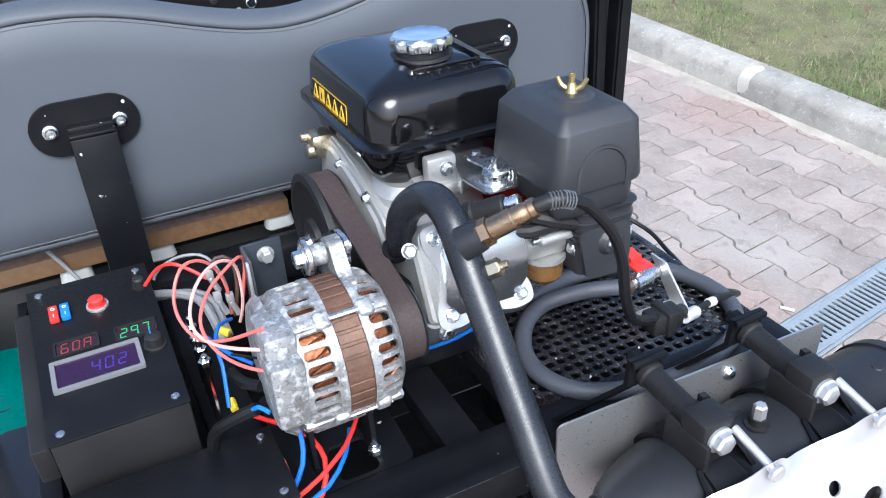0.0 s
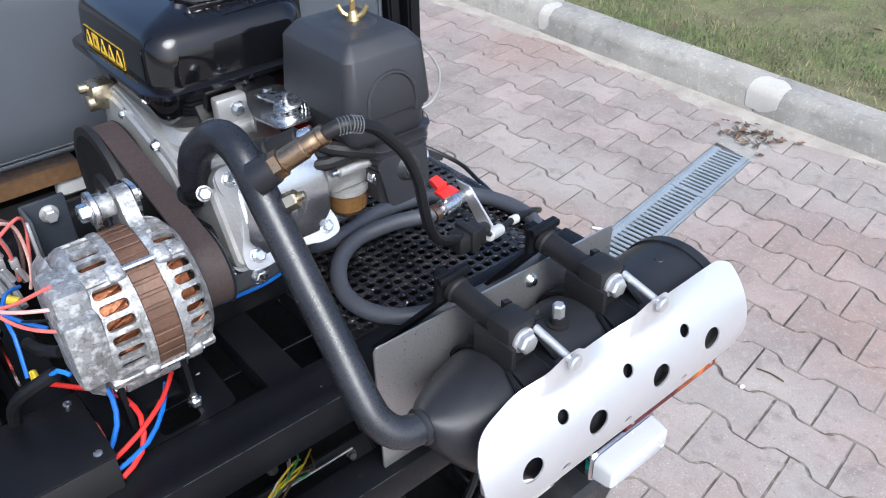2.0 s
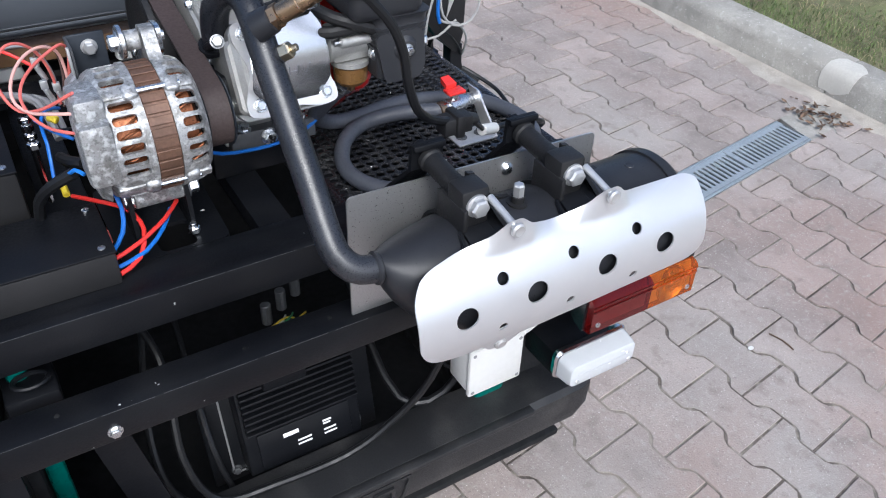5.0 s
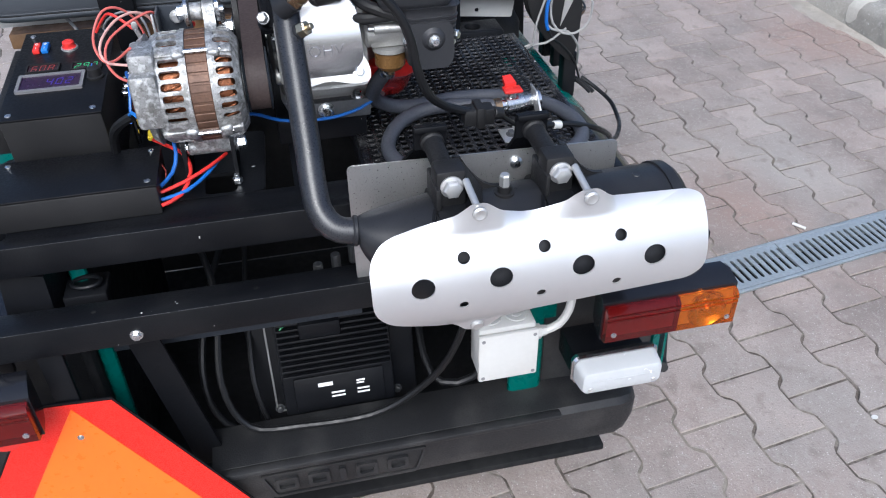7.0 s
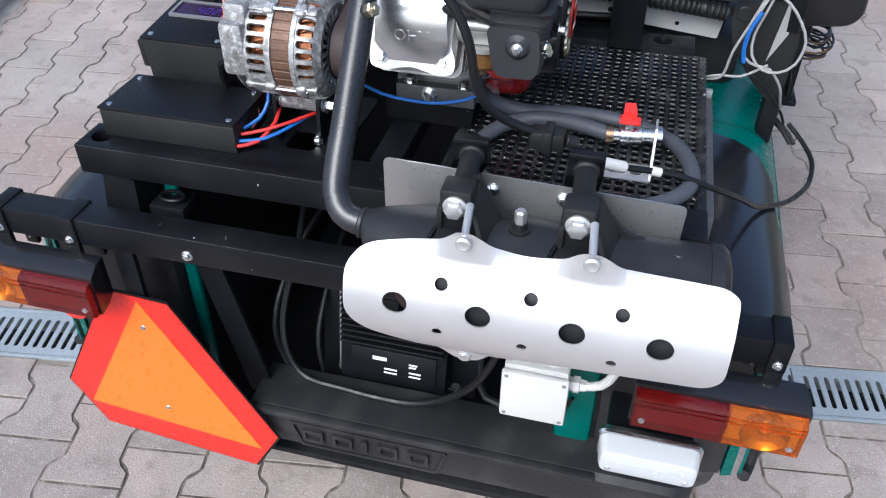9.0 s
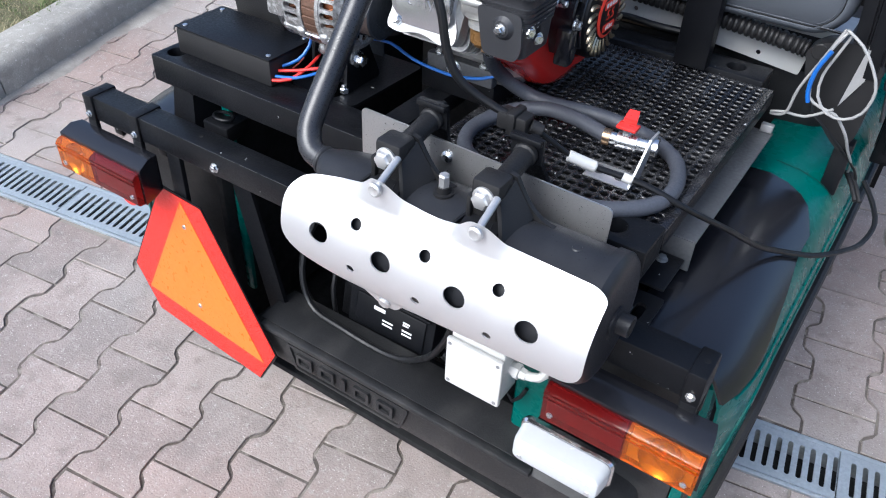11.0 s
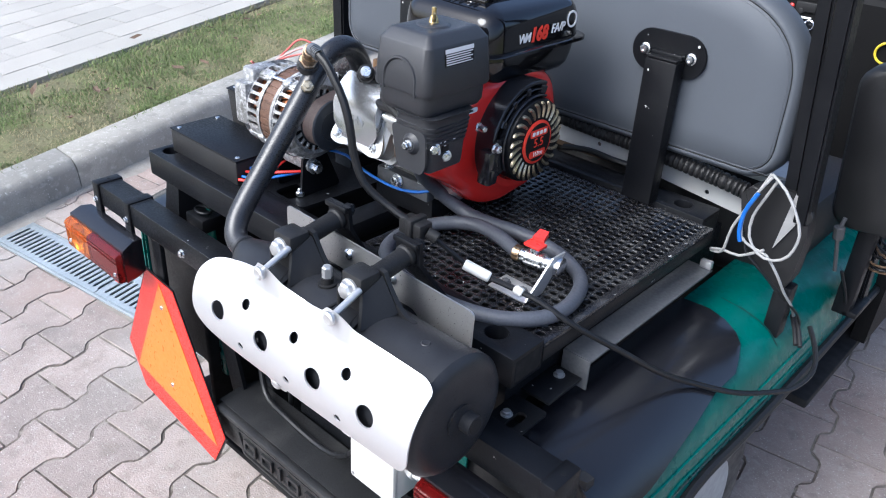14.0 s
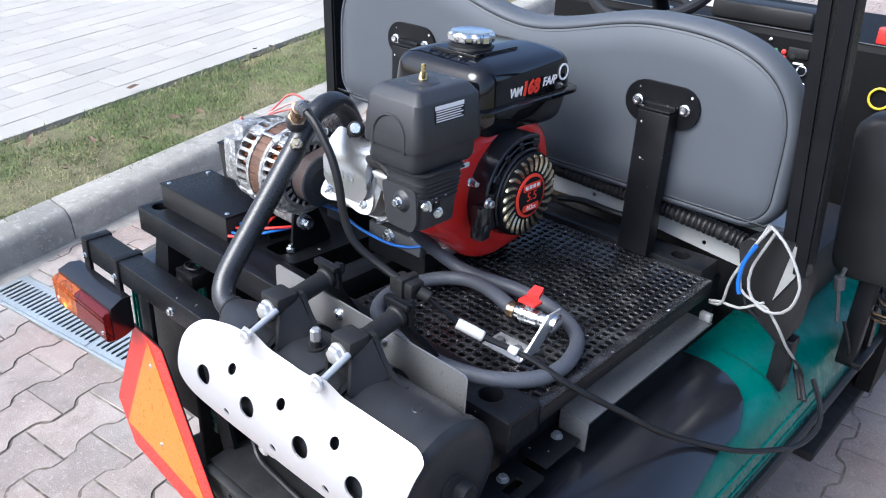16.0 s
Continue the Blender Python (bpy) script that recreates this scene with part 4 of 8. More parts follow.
part("arch_moulding", tube([(acx - 0.028, AY0 - 0.0003, 1.03), (acx - 0.027, AY0 + 0.0005, 1.055), (acx - 0.016, AY0 + 0.0012, 1.07), (acx, AY0 + 0.0018, 1.075), (acx + 0.016, AY0 + 0.0012, 1.07), (acx + 0.027, AY0 + 0.0005, 1.055), (acx + 0.028, AY0 - 0.0003, 1.03)], 0.0022, 6), M_AIRBOX, air)
wx, wy = 0.158, 0.088
part("nut_boss", lathe((wx, wy, 1.1065), (wx, wy, 2), [(0, 0.024), (0.003, 0.021), (0.0042, 0.016), (0.0045, 0.006)], 28), M_AIRBOX, air)
part("wing_nut", merge(lathe((wx, wy, 1.110), (wx, wy, 2), [(0, 0.007), (0.004, 0.006), (0.008, 0.0045), (0.010, 0.0035)], 16), rod((wx, wy, 1.118), (wx, wy, 1.130), 0.003, 10),
     tube([(wx + 0.002, wy - 0.002, 1.1135), (wx + 0.007, wy - 0.007, 1.117), (wx + 0.010, wy - 0.010, 1.125)], lambda s: 0.0032 - 0.001 * s, 8, 0.003), tube([(wx - 0.002, wy + 0.002, 1.1135), (wx - 0.007, wy + 0.007, 1.117), (wx - 0.010, wy + 0.010, 1.125)], lambda s: 0.0032 - 0.001 * s, 8, 0.003)), M_YZINC, air, "yellow zinc wing nut")
AL = pose(AX1 - 0.0026, 0.089, 1.079, 85.5, 0, 90)
lab = part("rating_label", plate(rrect(0, 0, 0.055, 0.022, 0.001, 1), [], 0.0004, AL), M_BLACK, air, "small label with white print")
part("label_heading", plate(rrect(0, 0.0078, 0.0535, 0.0055, 0.0005, 1), [], 0.0003, AL @ pose(0, 0, 0.0005)), M_PRINT, lab)
for i in range(5):
    part("print_bar", plate(rrect(-0.002 * (i % 2), 0.0030 - i * 0.0030, 0.050 - 0.004 * (i % 2), 0.0014, 0.0003, 1), [], 0.0003, AL @ pose(0, 0, 0.0005)), M_PRINT, lab)
# lower trunk in ribs
trunk_prof = [(0.924, 0.010), (0.927, 0.006), (0.935, 0.005), (0.962, 0.0035)]
for k in range(5):
    trunk_prof += [(0.9625 + k * 0.0062, 0.0025 - k * 0.0008), (0.966 + k * 0.0062, 0.0015 - k * 0.0008), (0.9665 + k * 0.0062, 0.0032 - k * 0.0008), (0.968 + k * 0.0062, 0.0032 - k * 0.0008)]
trunk = part("intake_trunk", rbox(0.174, 0.078, 0.068, 0.080, trunk_prof + [(1.0, -0.001), (1.004, -0.004)], 0.012), M_AIRBOX, engine, "ribbed black intake trunk")
for p in ((0.203, 0.051, 0.962), (0.203, 0.074, 0.946)):
    part("trunk_bolt", bolt(p, (0.75, -0.6, 0.1), 0.0062, 0.008), M_ZINC, trunk)
part("trunk_foot", plate(round_poly([(0.138, 0.985), (0.150, 0.925), (0.196, 0.925), (0.203, 0.94), (0.20, 0.985)], 0.01), [], 0.004, Matrix(((1, 0, 0, 0), (0, 0, 1, 0.036), (0, 1, 0, 0), (0, 0, 0, 1)))), M_AIRBOX, trunk)
part("foot_boss", lathe((0.176, 0.037, 0.964), (0.176, -1, 0.964), [(0, 0.016), (0.004, 0.012), (0.006, 0.010)], 20), M_AIRBOX, trunk)
part("trunk_foot_bolt", bolt((0.176, 0.031, 0.964), (0, -1, 0), 0.0055, 0.007, 0.007), M_ZINC, trunk)
for y, z, a in ((0.062, 0.972, 0.010), (0.070, 0.963, 0.014), (0.060, 0.955, 0.008), (0.088, 0.972, 0.012)):
    part("control_symbol", side_on(rrect(y, z, 0.004, a, 0.001, 1), [], 0.2046, 0.2052), M_PRINT, trunk)
part("lever_slot", side_on(rrect(0.071, 0.968, 0.012, 0.030, 0.002, 2), [rrect(0.071, 0.970, 0.007, 0.018, 0.001, 1)], 0.2035, 0.2055), M_BLACK, trunk)

# ---- carburettor ----
carb = part("carburettor", merge(rod((0.095, 0.085, 0.962), (0.155, 0.085, 0.962), 0.019), bm_box(0.10, 0.15, 0.068, 0.102, 0.945, 0.985, 0.006), rod((0.105, 0.058, 0.975), (0.148, 0.058, 0.975), 0.006), lathe((0.127, 0.082, 0.945), (0.127, 0.082, 0), [(0, 0.023), (0.006, 0.023), (0.007, 0.021)], 28)), M_CAST, engine, "cast carburettor body")
part("float_bowl", lathe((0.127, 0.082, 0.937), (0.127, 0.082, 0), [(0, 0.0205), (0.018, 0.020), (0.024, 0.015), (0.026, 0.006)], 28), M_AMBER, carb, "amber-stained float bowl")
part("drain_nut", rod((0.127, 0.082, 0.912), (0.127, 0.082, 0.903), 0.005, 6), M_BRASS, carb)
part("breather_hose", tube([(0.072, 0.088, 0.992), (0.085, 0.066, 0.988), (0.11, 0.058, 0.990), (0.15, 0.062, 0.992)], 0.0075, 10), M_RUBBER, engine, "black rubber breather hose")
part("choke_rod", tube([(0.088, 0.085, 1.008), (0.10, 0.06, 1.004), (0.13, 0.05, 0.994), (0.148, 0.052, 0.985)], 0.0075, 10), M_RUBBER, engine)
part("throttle_shaft", rod((0.098, 0.060, 0.975), (0.146, 0.060, 0.975), 0.0035), M_ZINC, carb)
part("shaft_bush", merge(rod((0.148, 0.062, 0.955), (0.148, 0.052, 0.955), 0.008, 14), rod((0.148, 0.058, 0.955), (0.148, 0.0505, 0.955), 0.005, 12)), M_ZINC, carb)
# governor plate with spring
gov = part("control_plate", plate(round_poly([(0.082, 0.196), (0.122, 0.190), (0.120, 0.125), (0.102, 0.092), (0.066, 0.092), (0.060, 0.135), (0.066, 0.155)], 0.006), [ring(0.088, 0.178, 0.003, 12)], 0.002, pose(0, 0, 1.0225)), M_COVER, engine, "bright zinc throttle control plate")
part("turned_edge", loft([[(0.060, 0.135, 1.0245), (0.062, 0.135, 1.0245), (0.062, 0.135, 1.006), (0.060, 0.135, 1.006)], [(0.066, 0.155, 1.0245), (0.068, 0.154, 1.0245), (0.068, 0.154, 1.004), (0.066, 0.155, 1.004)], [(0.082, 0.196, 1.0245), (0.084, 0.195, 1.0245), (0.084, 0.195, 1.004), (0.082, 0.196, 1.004)]]), M_COVER, gov)
part("pivot", lathe((0.088, 0.115, 1.024), (0.088, 0.115, 2), [(0, 0.0165), (0.002, 0.0165), (0.0022, 0.011), (0.008, 0.010), (0.0085, 0.013), (0.0105, 0.013), (0.011, 0.007), (0.016, 0.006), (0.017, 0.003), (0.024, 0.003)], 24), M_ZINC, gov)
part("lever", plate(round_poly([(0.075, 0.155), (0.093, 0.15), (0.118, 0.118), (0.108, 0.106), (0.085, 0.105)], 0.006), [], 0.0022, pose(0, 0, 1.0345)), M_ZINC, gov)
part("control_screw", bolt((0.098, 0.172, 1.024), (0, 0, 1), 0.005, 0.006), M_ZINC, gov)
part("control_screw", bolt((0.108, 0.14, 1.024), (0, 0, 1), 0.005, 0.006), M_ZINC, gov)
helix = [Vector((0.105 + 0.024 * s, 0.118 - 0.026 * s, 1.03 - 0.012 * s)) + 0.0035 * Vector((0.5 * math.cos(64 * s), 0.6 * math.cos(64 * s), math.sin(64 * s))) for s in [i / 150 for i in range(151)]]
part("spring", tube(helix, 0.0009, 5, raw=True), M_ZINC, gov)
part("link_rod", tube([(0.075, 0.094, 1.0), (0.10, 0.075, 0.998), (0.125, 0.066, 0.99)], 0.0018, 6), M_ZINC, gov)
part("tank_lug", merge(bm_box(0.040, 0.075, 0.172, 0.188, 1.0, 1.034, 0.004), bm_box(0.030, 0.12, 0.165, 0.24, 0.99, 1.006, 0.005)), M_CAST, engine)
part("lug_bolt", bolt((0.062, 0.172, 1.02), (0, -1, 0), 0.006, 0.006), M_ZINC, engine)

# ---- red fan shroud and recoil starter ----
shroud_out = round_poly([(0.205, 0.812), (0.25, 0.802), (0.335, 0.812), (0.372, 0.86), (0.386, 0.94), (0.366, 0.992), (0.31, 1.018), (0.20, 1.012), (0.15, 1.000), (0.116, 0.980), (0.102, 0.945), (0.086, 0.918), (0.096, 0.893), (0.150, 0.858)], 0.022, 5)
rings = []
for x, ins in ((0.130, 0.0), (0.150, 0.0), (0.160, 0.003), (0.167, 0.009), (0.170, 0.018)):
    cy, cz = 0.25, 0.91
    rings.append([(x, y + (cy - y) * ins / 0.1, z + (cz - z) * ins / 0.1) for y, z in shroud_out])
part("shroud_skirt", side_on(round_poly([(0.150, 0.885), (0.168, 0.848), (0.205, 0.812), (0.25, 0.803), (0.26, 0.88)], 0.012), [], 0.106, 0.134), M_RED, engine)
shroud = part("fan_shroud", loft(rings), M_RED, engine, "glossy red enamelled fan shroud")
part("switch", bm_box(0.168, 0.178, 0.118, 0.140, 0.968, 0.980, 0.002), M_GREY, shroud)
part("tool_mark", merge(side_on(rrect(0.158, 0.979, 0.032, 0.0075, 0.003, 3), [], 0.1703, 0.1708)), M_PRINT, shroud)
part("tool_shape", merge(side_on(rrect(0.156, 0.979, 0.016, 0.003, 0.001, 2), [], 0.1709, 0.1712)), M_BLACK, shroud)
# grille of the starter: outer cage with bars, domed centre with slots, badge
def arc(r0, r1, a0, a1, x0, x1, n=4):
    """A curved bar about the crank axis, from angle a0 to a1 in degrees."""
    rings = []
    for k in range(n + 1):
        a = radians(a0 + (a1 - a0) * k / n)
        c, s = math.cos(a), math.sin(a)
        rings.append([(x, EY + r * c, EZ + r * s) for x, r in ((x0, r0), (x1 - 0.0015, r0), (x1, r0 + 0.0015), (x1, r1 - 0.0015), (x1 - 0.0015, r1), (x0, r1))])
    return loft(rings)


part("shroud_collar", side_on(disc_shape(0.0805), [disc_shape(0.0695)], 0.1690, 0.186), M_RED, shroud)
rec = part("recoil_housing", arc(0.0825, 0.0890, 70, 208, 0.166, 0.202, 18), M_GUARD, engine, "glossy black recoil starter cage")
part("inner_hoop", arc(0.0665, 0.0705, 70, 208, 0.176, 0.2085, 18), M_GUARD, rec)
# near-black disc and arc put in as the shade behind the openings
part("fan_dark", side_on(disc_shape(0.0690), [], 0.1655, 0.168), M_DARK, rec)
part("cage_back", arc(0.0700, 0.0830, 74, 206, 0.1868, 0.1878, 18), M_DARK, rec)
for a0, a1 in ((70, 80), (99, 104), (123, 128), (147, 154), (166, 208)):
    part("cage_bar", arc(0.0700, 0.0830, a0, a1, 0.186, 0.2045), M_GUARD, rec)
for a0, a1 in ((80, 99), (104, 123), (128, 147)):
    part("cage_bar", arc(0.0755, 0.0778, a0, a1, 0.188, 0.2035), M_GUARD, rec)
dome = part("starter_dome", lathe((0.180, EY, EZ), (1, EY, EZ), [(0, 0.0655), (0.024, 0.0655), (0.031, 0.063), (0.033, 0.058), (0.0345, 0.036), (0.035, 0.034)], 48), M_BLACK, rec, "black pressed starter dome")
for i in range(24):
    a = 2 * math.pi * i / 24
    spine = [(0.2138, EY + r * math.cos(a + d), EZ + r * math.sin(a + d)) for r, d in ((0.0375, 0.0), (0.046, 0.03), (0.054, 0.08), (0.0585, 0.14), (0.060, 0.19))]
    part("slot_rib", tube(spine, lambda u: 0.0021 + 0.0012 * math.sin(math.pi * u), 6, 0.006), M_PALEZ, dome)
badge = part("badge", lathe((0.2145, EY, EZ), (1, EY, EZ), [(0, 0.034), (0.002, 0.034), (0.003, 0.032)], 40), M_REDPR, dome, "round red badge with black print")
part("badge_field", lathe((0.2176, EY, EZ), (1, EY, EZ), [(0, 0.0295), (0.0004, 0.0295)], 40), M_BLACK, badge)
BM = pose(0.2182, EY, EZ, 90, 0, 90)
part("badge_field", plate(rrect(0, 0.0155, 0.042, 0.012, 0.003, 2), [], 0.0004, BM), M_REDPR, badge)
for i in range(4):
    part("badge_mark", plate(rrect(-0.0135 + i * 0.009, 0.0155, 0.0065, 0.006, 0.001, 1), [], 0.0003, BM @ pose(0, 0, 0.0006)), M_PRINT, badge)
part("badge_number", lettering("5.5", 0.020, BM @ pose(0, 0.0, 0.0008), 0.0003), M_REDPR, badge)
part("badge_field", plate(rrect(0, -0.0175, 0.038, 0.011, 0.003, 2), [], 0.0004, BM), M_REDPR, badge)
part("badge_letters", lettering("163cc", 0.010, BM @ pose(0, -0.0175, 0.0009), 0.0003), M_PRINT, badge)
part("cord_guide", merge(bm_box(0.186, 0.2085, 0.164, 0.186, 0.872, 0.925, 0.004), bm_box(0.2085, 0.2105, 0.168, 0.182, 0.880, 0.898, 0.001)), M_GUARD, rec)
part("guide_screw", bolt((0.2065, 0.176, 0.930), (1, 0, 0), 0.006, 0.008), M_ZINC, rec)
part("guide_screw", bolt((0.186, 0.160, 0.960), (1, 0, 0), 0.005, 0.012), M_ZINC, rec)
part("base_foot", bm_box(-0.008, 0.105, 0.148, 0.1655, 0.8135, 0.841, 0.003), M_GREYBAR, engine)
part("foot_bolt", bolt((0.041, 0.1475, 0.830), (0, -1, 0), 0.0085, 0.008), M_ZINC, engine)
for x in (0.012, 0.088):
    part("foot_bolt", bolt((x, 0.156, 0.841), (0, 0, 1), 0.0068, 0.008), M_ZINC, engine)

# ---- pulleys and belt ----
pul = part("crank_pulley", lathe((-0.029, EY, EZ), (-1, EY, EZ), [(0, 0.03), (0, 0.077), (0.002, 0.079), (0.004, 0.074), (0.028, 0.074), (0.030, 0.082), (0.037, 0.082), (0.038, 0.073), (0.034, 0.066), (0.034, 0.03), (0.040, 0.028), (0.043, 0.012)], 56), M_RUBBER, engine, "large black grooved pulley")
part("pulley_nut", bolt((-0.071, EY, EZ), (-1, 0, 0), 0.011, 0.010), M_ZINC, pul)
AYC, AZC = 0.077, 0.918     # alternator axis
ALT_R = 0.068


def belt_loop(c1, r1, c2, r2, n=28):
    (y1, z1), (y2, z2) = c1, c2
    d = math.hypot(y2 - y1, z2 - z1)
    base = math.atan2(z2 - z1, y2 - y1)
    off = math.acos((r1 - r2) / d)
    pts = []
    for k in range(n + 1):
        a = base + off + (2 * math.pi - 2 * off) * k / n
        pts.append((y1 + r1 * math.cos(a), z1 + r1 * math.sin(a)))
    for k in range(n + 1):
        a = base - off + 2 * off * k / n
        pts.append((y2 + r2 * math.cos(a), z2 + r2 * math.sin(a)))
    return pts


o = belt_loop((EY, EZ), 0.0785, (AYC, AZC), 0.0375)
i_ = belt_loop((EY, EZ), 0.0745, (AYC, AZC), 0.0335)
bx0, bx1 = -0.057, -0.032
belt_bm = loft([[(bx0, *p), (bx1, *p), (bx1, *q), (bx0, *q)] for p, q in zip(o + o[:1], i_ + i_[:1])], cap=False)
bmesh.ops.remove_doubles(belt_bm, verts=belt_bm.verts[:], dist=1e-6)
belt = thing("drive_belt", (-0.045, AYC, AZC - 0.04), "worn dark rubber drive belt round two pulleys", "belt")
part("outer_face", belt_bm, M_BELT, belt, "brown worn back of the belt")
r_in = belt_loop((EY, EZ), 0.0718, (AYC, AZC), 0.0308)
for k in range(5):
    xa = bx0 + 0.0008 + k * 0.005
    rib = loft([[(xa, *p), (xa + 0.0036, *p), (xa + 0.0026, *q), (xa + 0.001, *q)] for p, q in zip(i_ + i_[:1], r_in + r_in[:1])], cap=False)
    bmesh.ops.remove_doubles(rib, verts=rib.verts[:], dist=1e-6)
    part("rib", rib, M_RUBBER, belt)

# ---- alternator ----
alt = thing("alternator", (-0.13, AYC, RAIL_Z), "weathered aluminium alternator with brown stator and copper windings", "alternator")


def turned(prof, n=48):
    return lathe((0, AYC, AZC), (1, AYC, AZC), prof, n)


ALX = -0.190   # rear end


def ring_band(x0, x1, r0, r1, n=48):
    return turned([(x0, r0), (x0, r1), (x1, r1), (x1, r0), (x0, r0)], n)


part("winding", turned([(ALX + 0.030, 0.05), (ALX + 0.034, 0.0555), (ALX + 0.060, 0.0575), (ALX + 0.064, 0.05)]), M_COPPER, alt, "bright copper winding")
part("winding", turned([(ALX + 0.096, 0.05), (ALX + 0.1, 0.0585), (ALX + 0.116, 0.0565), (ALX + 0.12, 0.05)]), M_COPPER, alt, "bright copper winding")
wr = random.Random(21)
for k in range(64):
    a = 2 * math.pi * k / 64
    x_ = ALX + (0.108 if k % 2 else 0.050)
    m = Matrix.Translation((0, AYC, AZC)) @ Matrix.Rotation(a, 4, "X")
    part("winding_turn", tube([m @ Vector((x_ - 0.010, -0.003, 0.0585)), m @ Vector((x_ - 0.002, wr.uniform(-0.002, 0.003), 0.0625)), m @ Vector((x_ + 0.010, 0.004, 0.0585))], 0.0013, 5, 0.006), M_COPPER, alt)
part("rotor", turned([(ALX + 0.022, 0.046), (ALX + 0.125, 0.046)]), M_DARK, alt)
st = part("stator", turned([(ALX + 0.068, 0.06), (ALX + 0.068, ALT_R - 0.001), (ALX + 0.093, ALT_R - 0.001), (ALX + 0.093, 0.06)]), M_STATOR, alt, "rust-brown laminated stator")
for k in range(36):
    a = 2 * math.pi * k / 36
    m = Matrix.Translation((0, AYC, AZC)) @ Matrix.Rotation(a, 4, "X")
    bm = bm_box(ALX + 0.0685, ALX + 0.0925, -0.0045, 0.0045, ALT_R - 0.0015, ALT_R + 0.0004, 0.0006, 1)
    bm.transform(m)
    part("lamination", bm, M_STATOR, st)


def bell(name, prof, u0, u1, s0, s1):
    """A cast end bell: a domed shell from u0 to u1 with long rounded slots between s0 and s1, and pads for the bolts."""
    full = 2 * math.pi * ALT_R
    pitch = full / 30
    pads = [(k + 0.35) / 4 * full for k in range(4)]
    outline = [(u0, 0.0)] + [(u0 + (u1 - u0) * k / 6, 0.0) for k in range(1, 7)] + [(u0 + (u1 - u0) * k / 6, full) for k in range(6, -1, -1)]
    slots = []
    for k in range(30):
        v = (k + 0.5) * pitch
        if min(abs(v - p) for p in pads) > 0.0105:
            slots.append(rrect((s0 + s1) / 2, v, s1 - s0, pitch * 0.66, 0.0034, 3))
    bm = bmesh.new()
    edges = []
    for loop in (outline, *slots):
        vs = [bm.verts.new((x, y, 0)) for x, y in loop]
        edges += [bm.edges.new((vs[i], vs[(i + 1) % len(vs)])) for i in range(len(vs))]
    bmesh.ops.triangle_fill(bm, edges=edges, use_beauty=True, normal=(0, 0, 1))
    for k in range(1, 60):
        bmesh.ops.bisect_plane(bm, geom=bm.verts[:] + bm.edges[:] + bm.faces[:], plane_co=(0, full * k / 60 + 0.00011, 0), plane_no=(0, 1, 0), dist=1e-6)
    for k in range(1, 6):
        bmesh.ops.bisect_plane(bm, geom=bm.verts[:] + bm.edges[:] + bm.faces[:], plane_co=(u0 + (u1 - u0) * k / 6 + 0.00007, 0, 0), plane_no=(1, 0, 0), dist=1e-6)
    ext = bmesh.ops.extrude_face_region(bm, geom=bm.faces[:])
    bmesh.ops.translate(bm, verts=[v for v in ext["geom"] if isinstance(v, bmesh.types.BMVert)], vec=(0, 0, -0.006))
    for v in bm.verts:
        a, x = v.co.y / ALT_R + math.pi, v.co.x
        r = v.co.z
        for (xa, ra), (xb, rb) in zip(prof, prof[1:]):
            if xa <= x <= xb:
                r += ra + (rb - ra) * (x - xa) / (xb - xa)
                break
        else:
            r += prof[-1][1] if x > prof[-1][0] else prof[0][1]
        v.co = (ALX + x, AYC - r * math.sin(a), AZC + r * math.cos(a))
    bmesh.ops.recalc_face_normals(bm, faces=bm.faces[:])
    b = part(name, bm, M_OXID, alt, "weathered cast aluminium end bell")
    inner = u1 if name == "rear_bell" else u0
    for k in range(4):
        m = Matrix.Translation((0, AYC, AZC)) @ Matrix.Rotation(2 * math.pi * (k + 0.35) / 4, 4, "X")
        lo, hi = sorted((inner, inner + (-0.016 if name == "rear_bell" else 0.016)))
        bm = merge(bm_box(ALX + lo + 0.0004, ALX + hi, -0.0085, 0.0085, ALT_R - 0.006, ALT_R + 0.0052, 0.004, 3), bm_box(ALX + u0 + 0.006, ALX + u1 - 0.006, -0.0052, 0.0052, ALT_R - 0.008, ALT_R + 0.0022, 0.002, 2))
        bm.transform(m)
        part("lug", bm, M_OXID, b)
    # a raised hoop beside the stator
    part("hoop", ring_band(*sorted((ALX + inner, ALX + inner + (-0.006 if name == "rear_bell" else 0.006))), ALT_R - 0.004, ALT_R + 0.0016), M_OXID, b)
    return b


bl = bell("rear_bell", [(0.020, ALT_R - 0.012), (0.026, ALT_R - 0.004), (0.034, ALT_R), (0.068, ALT_R + 0.0005)], 0.020, 0.068, 0.036, 0.060)
bf = bell("front_bell", [(0.093, ALT_R + 0.0005), (0.114, ALT_R), (0.121, ALT_R - 0.004), (0.128, ALT_R - 0.014)], 0.093, 0.128, 0.101, 0.121)
part("rear_face", turned([(ALX + 0.008, 0.02), (ALX + 0.009, 0.052), (ALX + 0.012, 0.062), (ALX + 0.020, 0.068), (ALX + 0.024, 0.02)]), M_OXID, bl)
part("rear_block", merge(bm_box(ALX + 0.004, ALX + 0.034, AYC - 0.052, AYC - 0.002, AZC + 0.018, AZC + 0.066, 0.006), bm_box(ALX + 0.002, ALX + 0.034, AYC - 0.068, AYC - 0.02, AZC - 0.022, AZC + 0.046, 0.006)), M_OXID, bl)
for k in range(22):
    a = 2 * math.pi * k / 22
    m = Matrix.Translation((0, AYC, AZC)) @ Matrix.Rotation(a, 4, "X")
    bm = bm_box(ALX + 0.122, ALX + 0.128, -0.0026, 0.0026, 0.018, ALT_R - 0.013, 0.0012, 1)
    bm.transform(m)
    part("spoke", bm, M_OXID, bf)
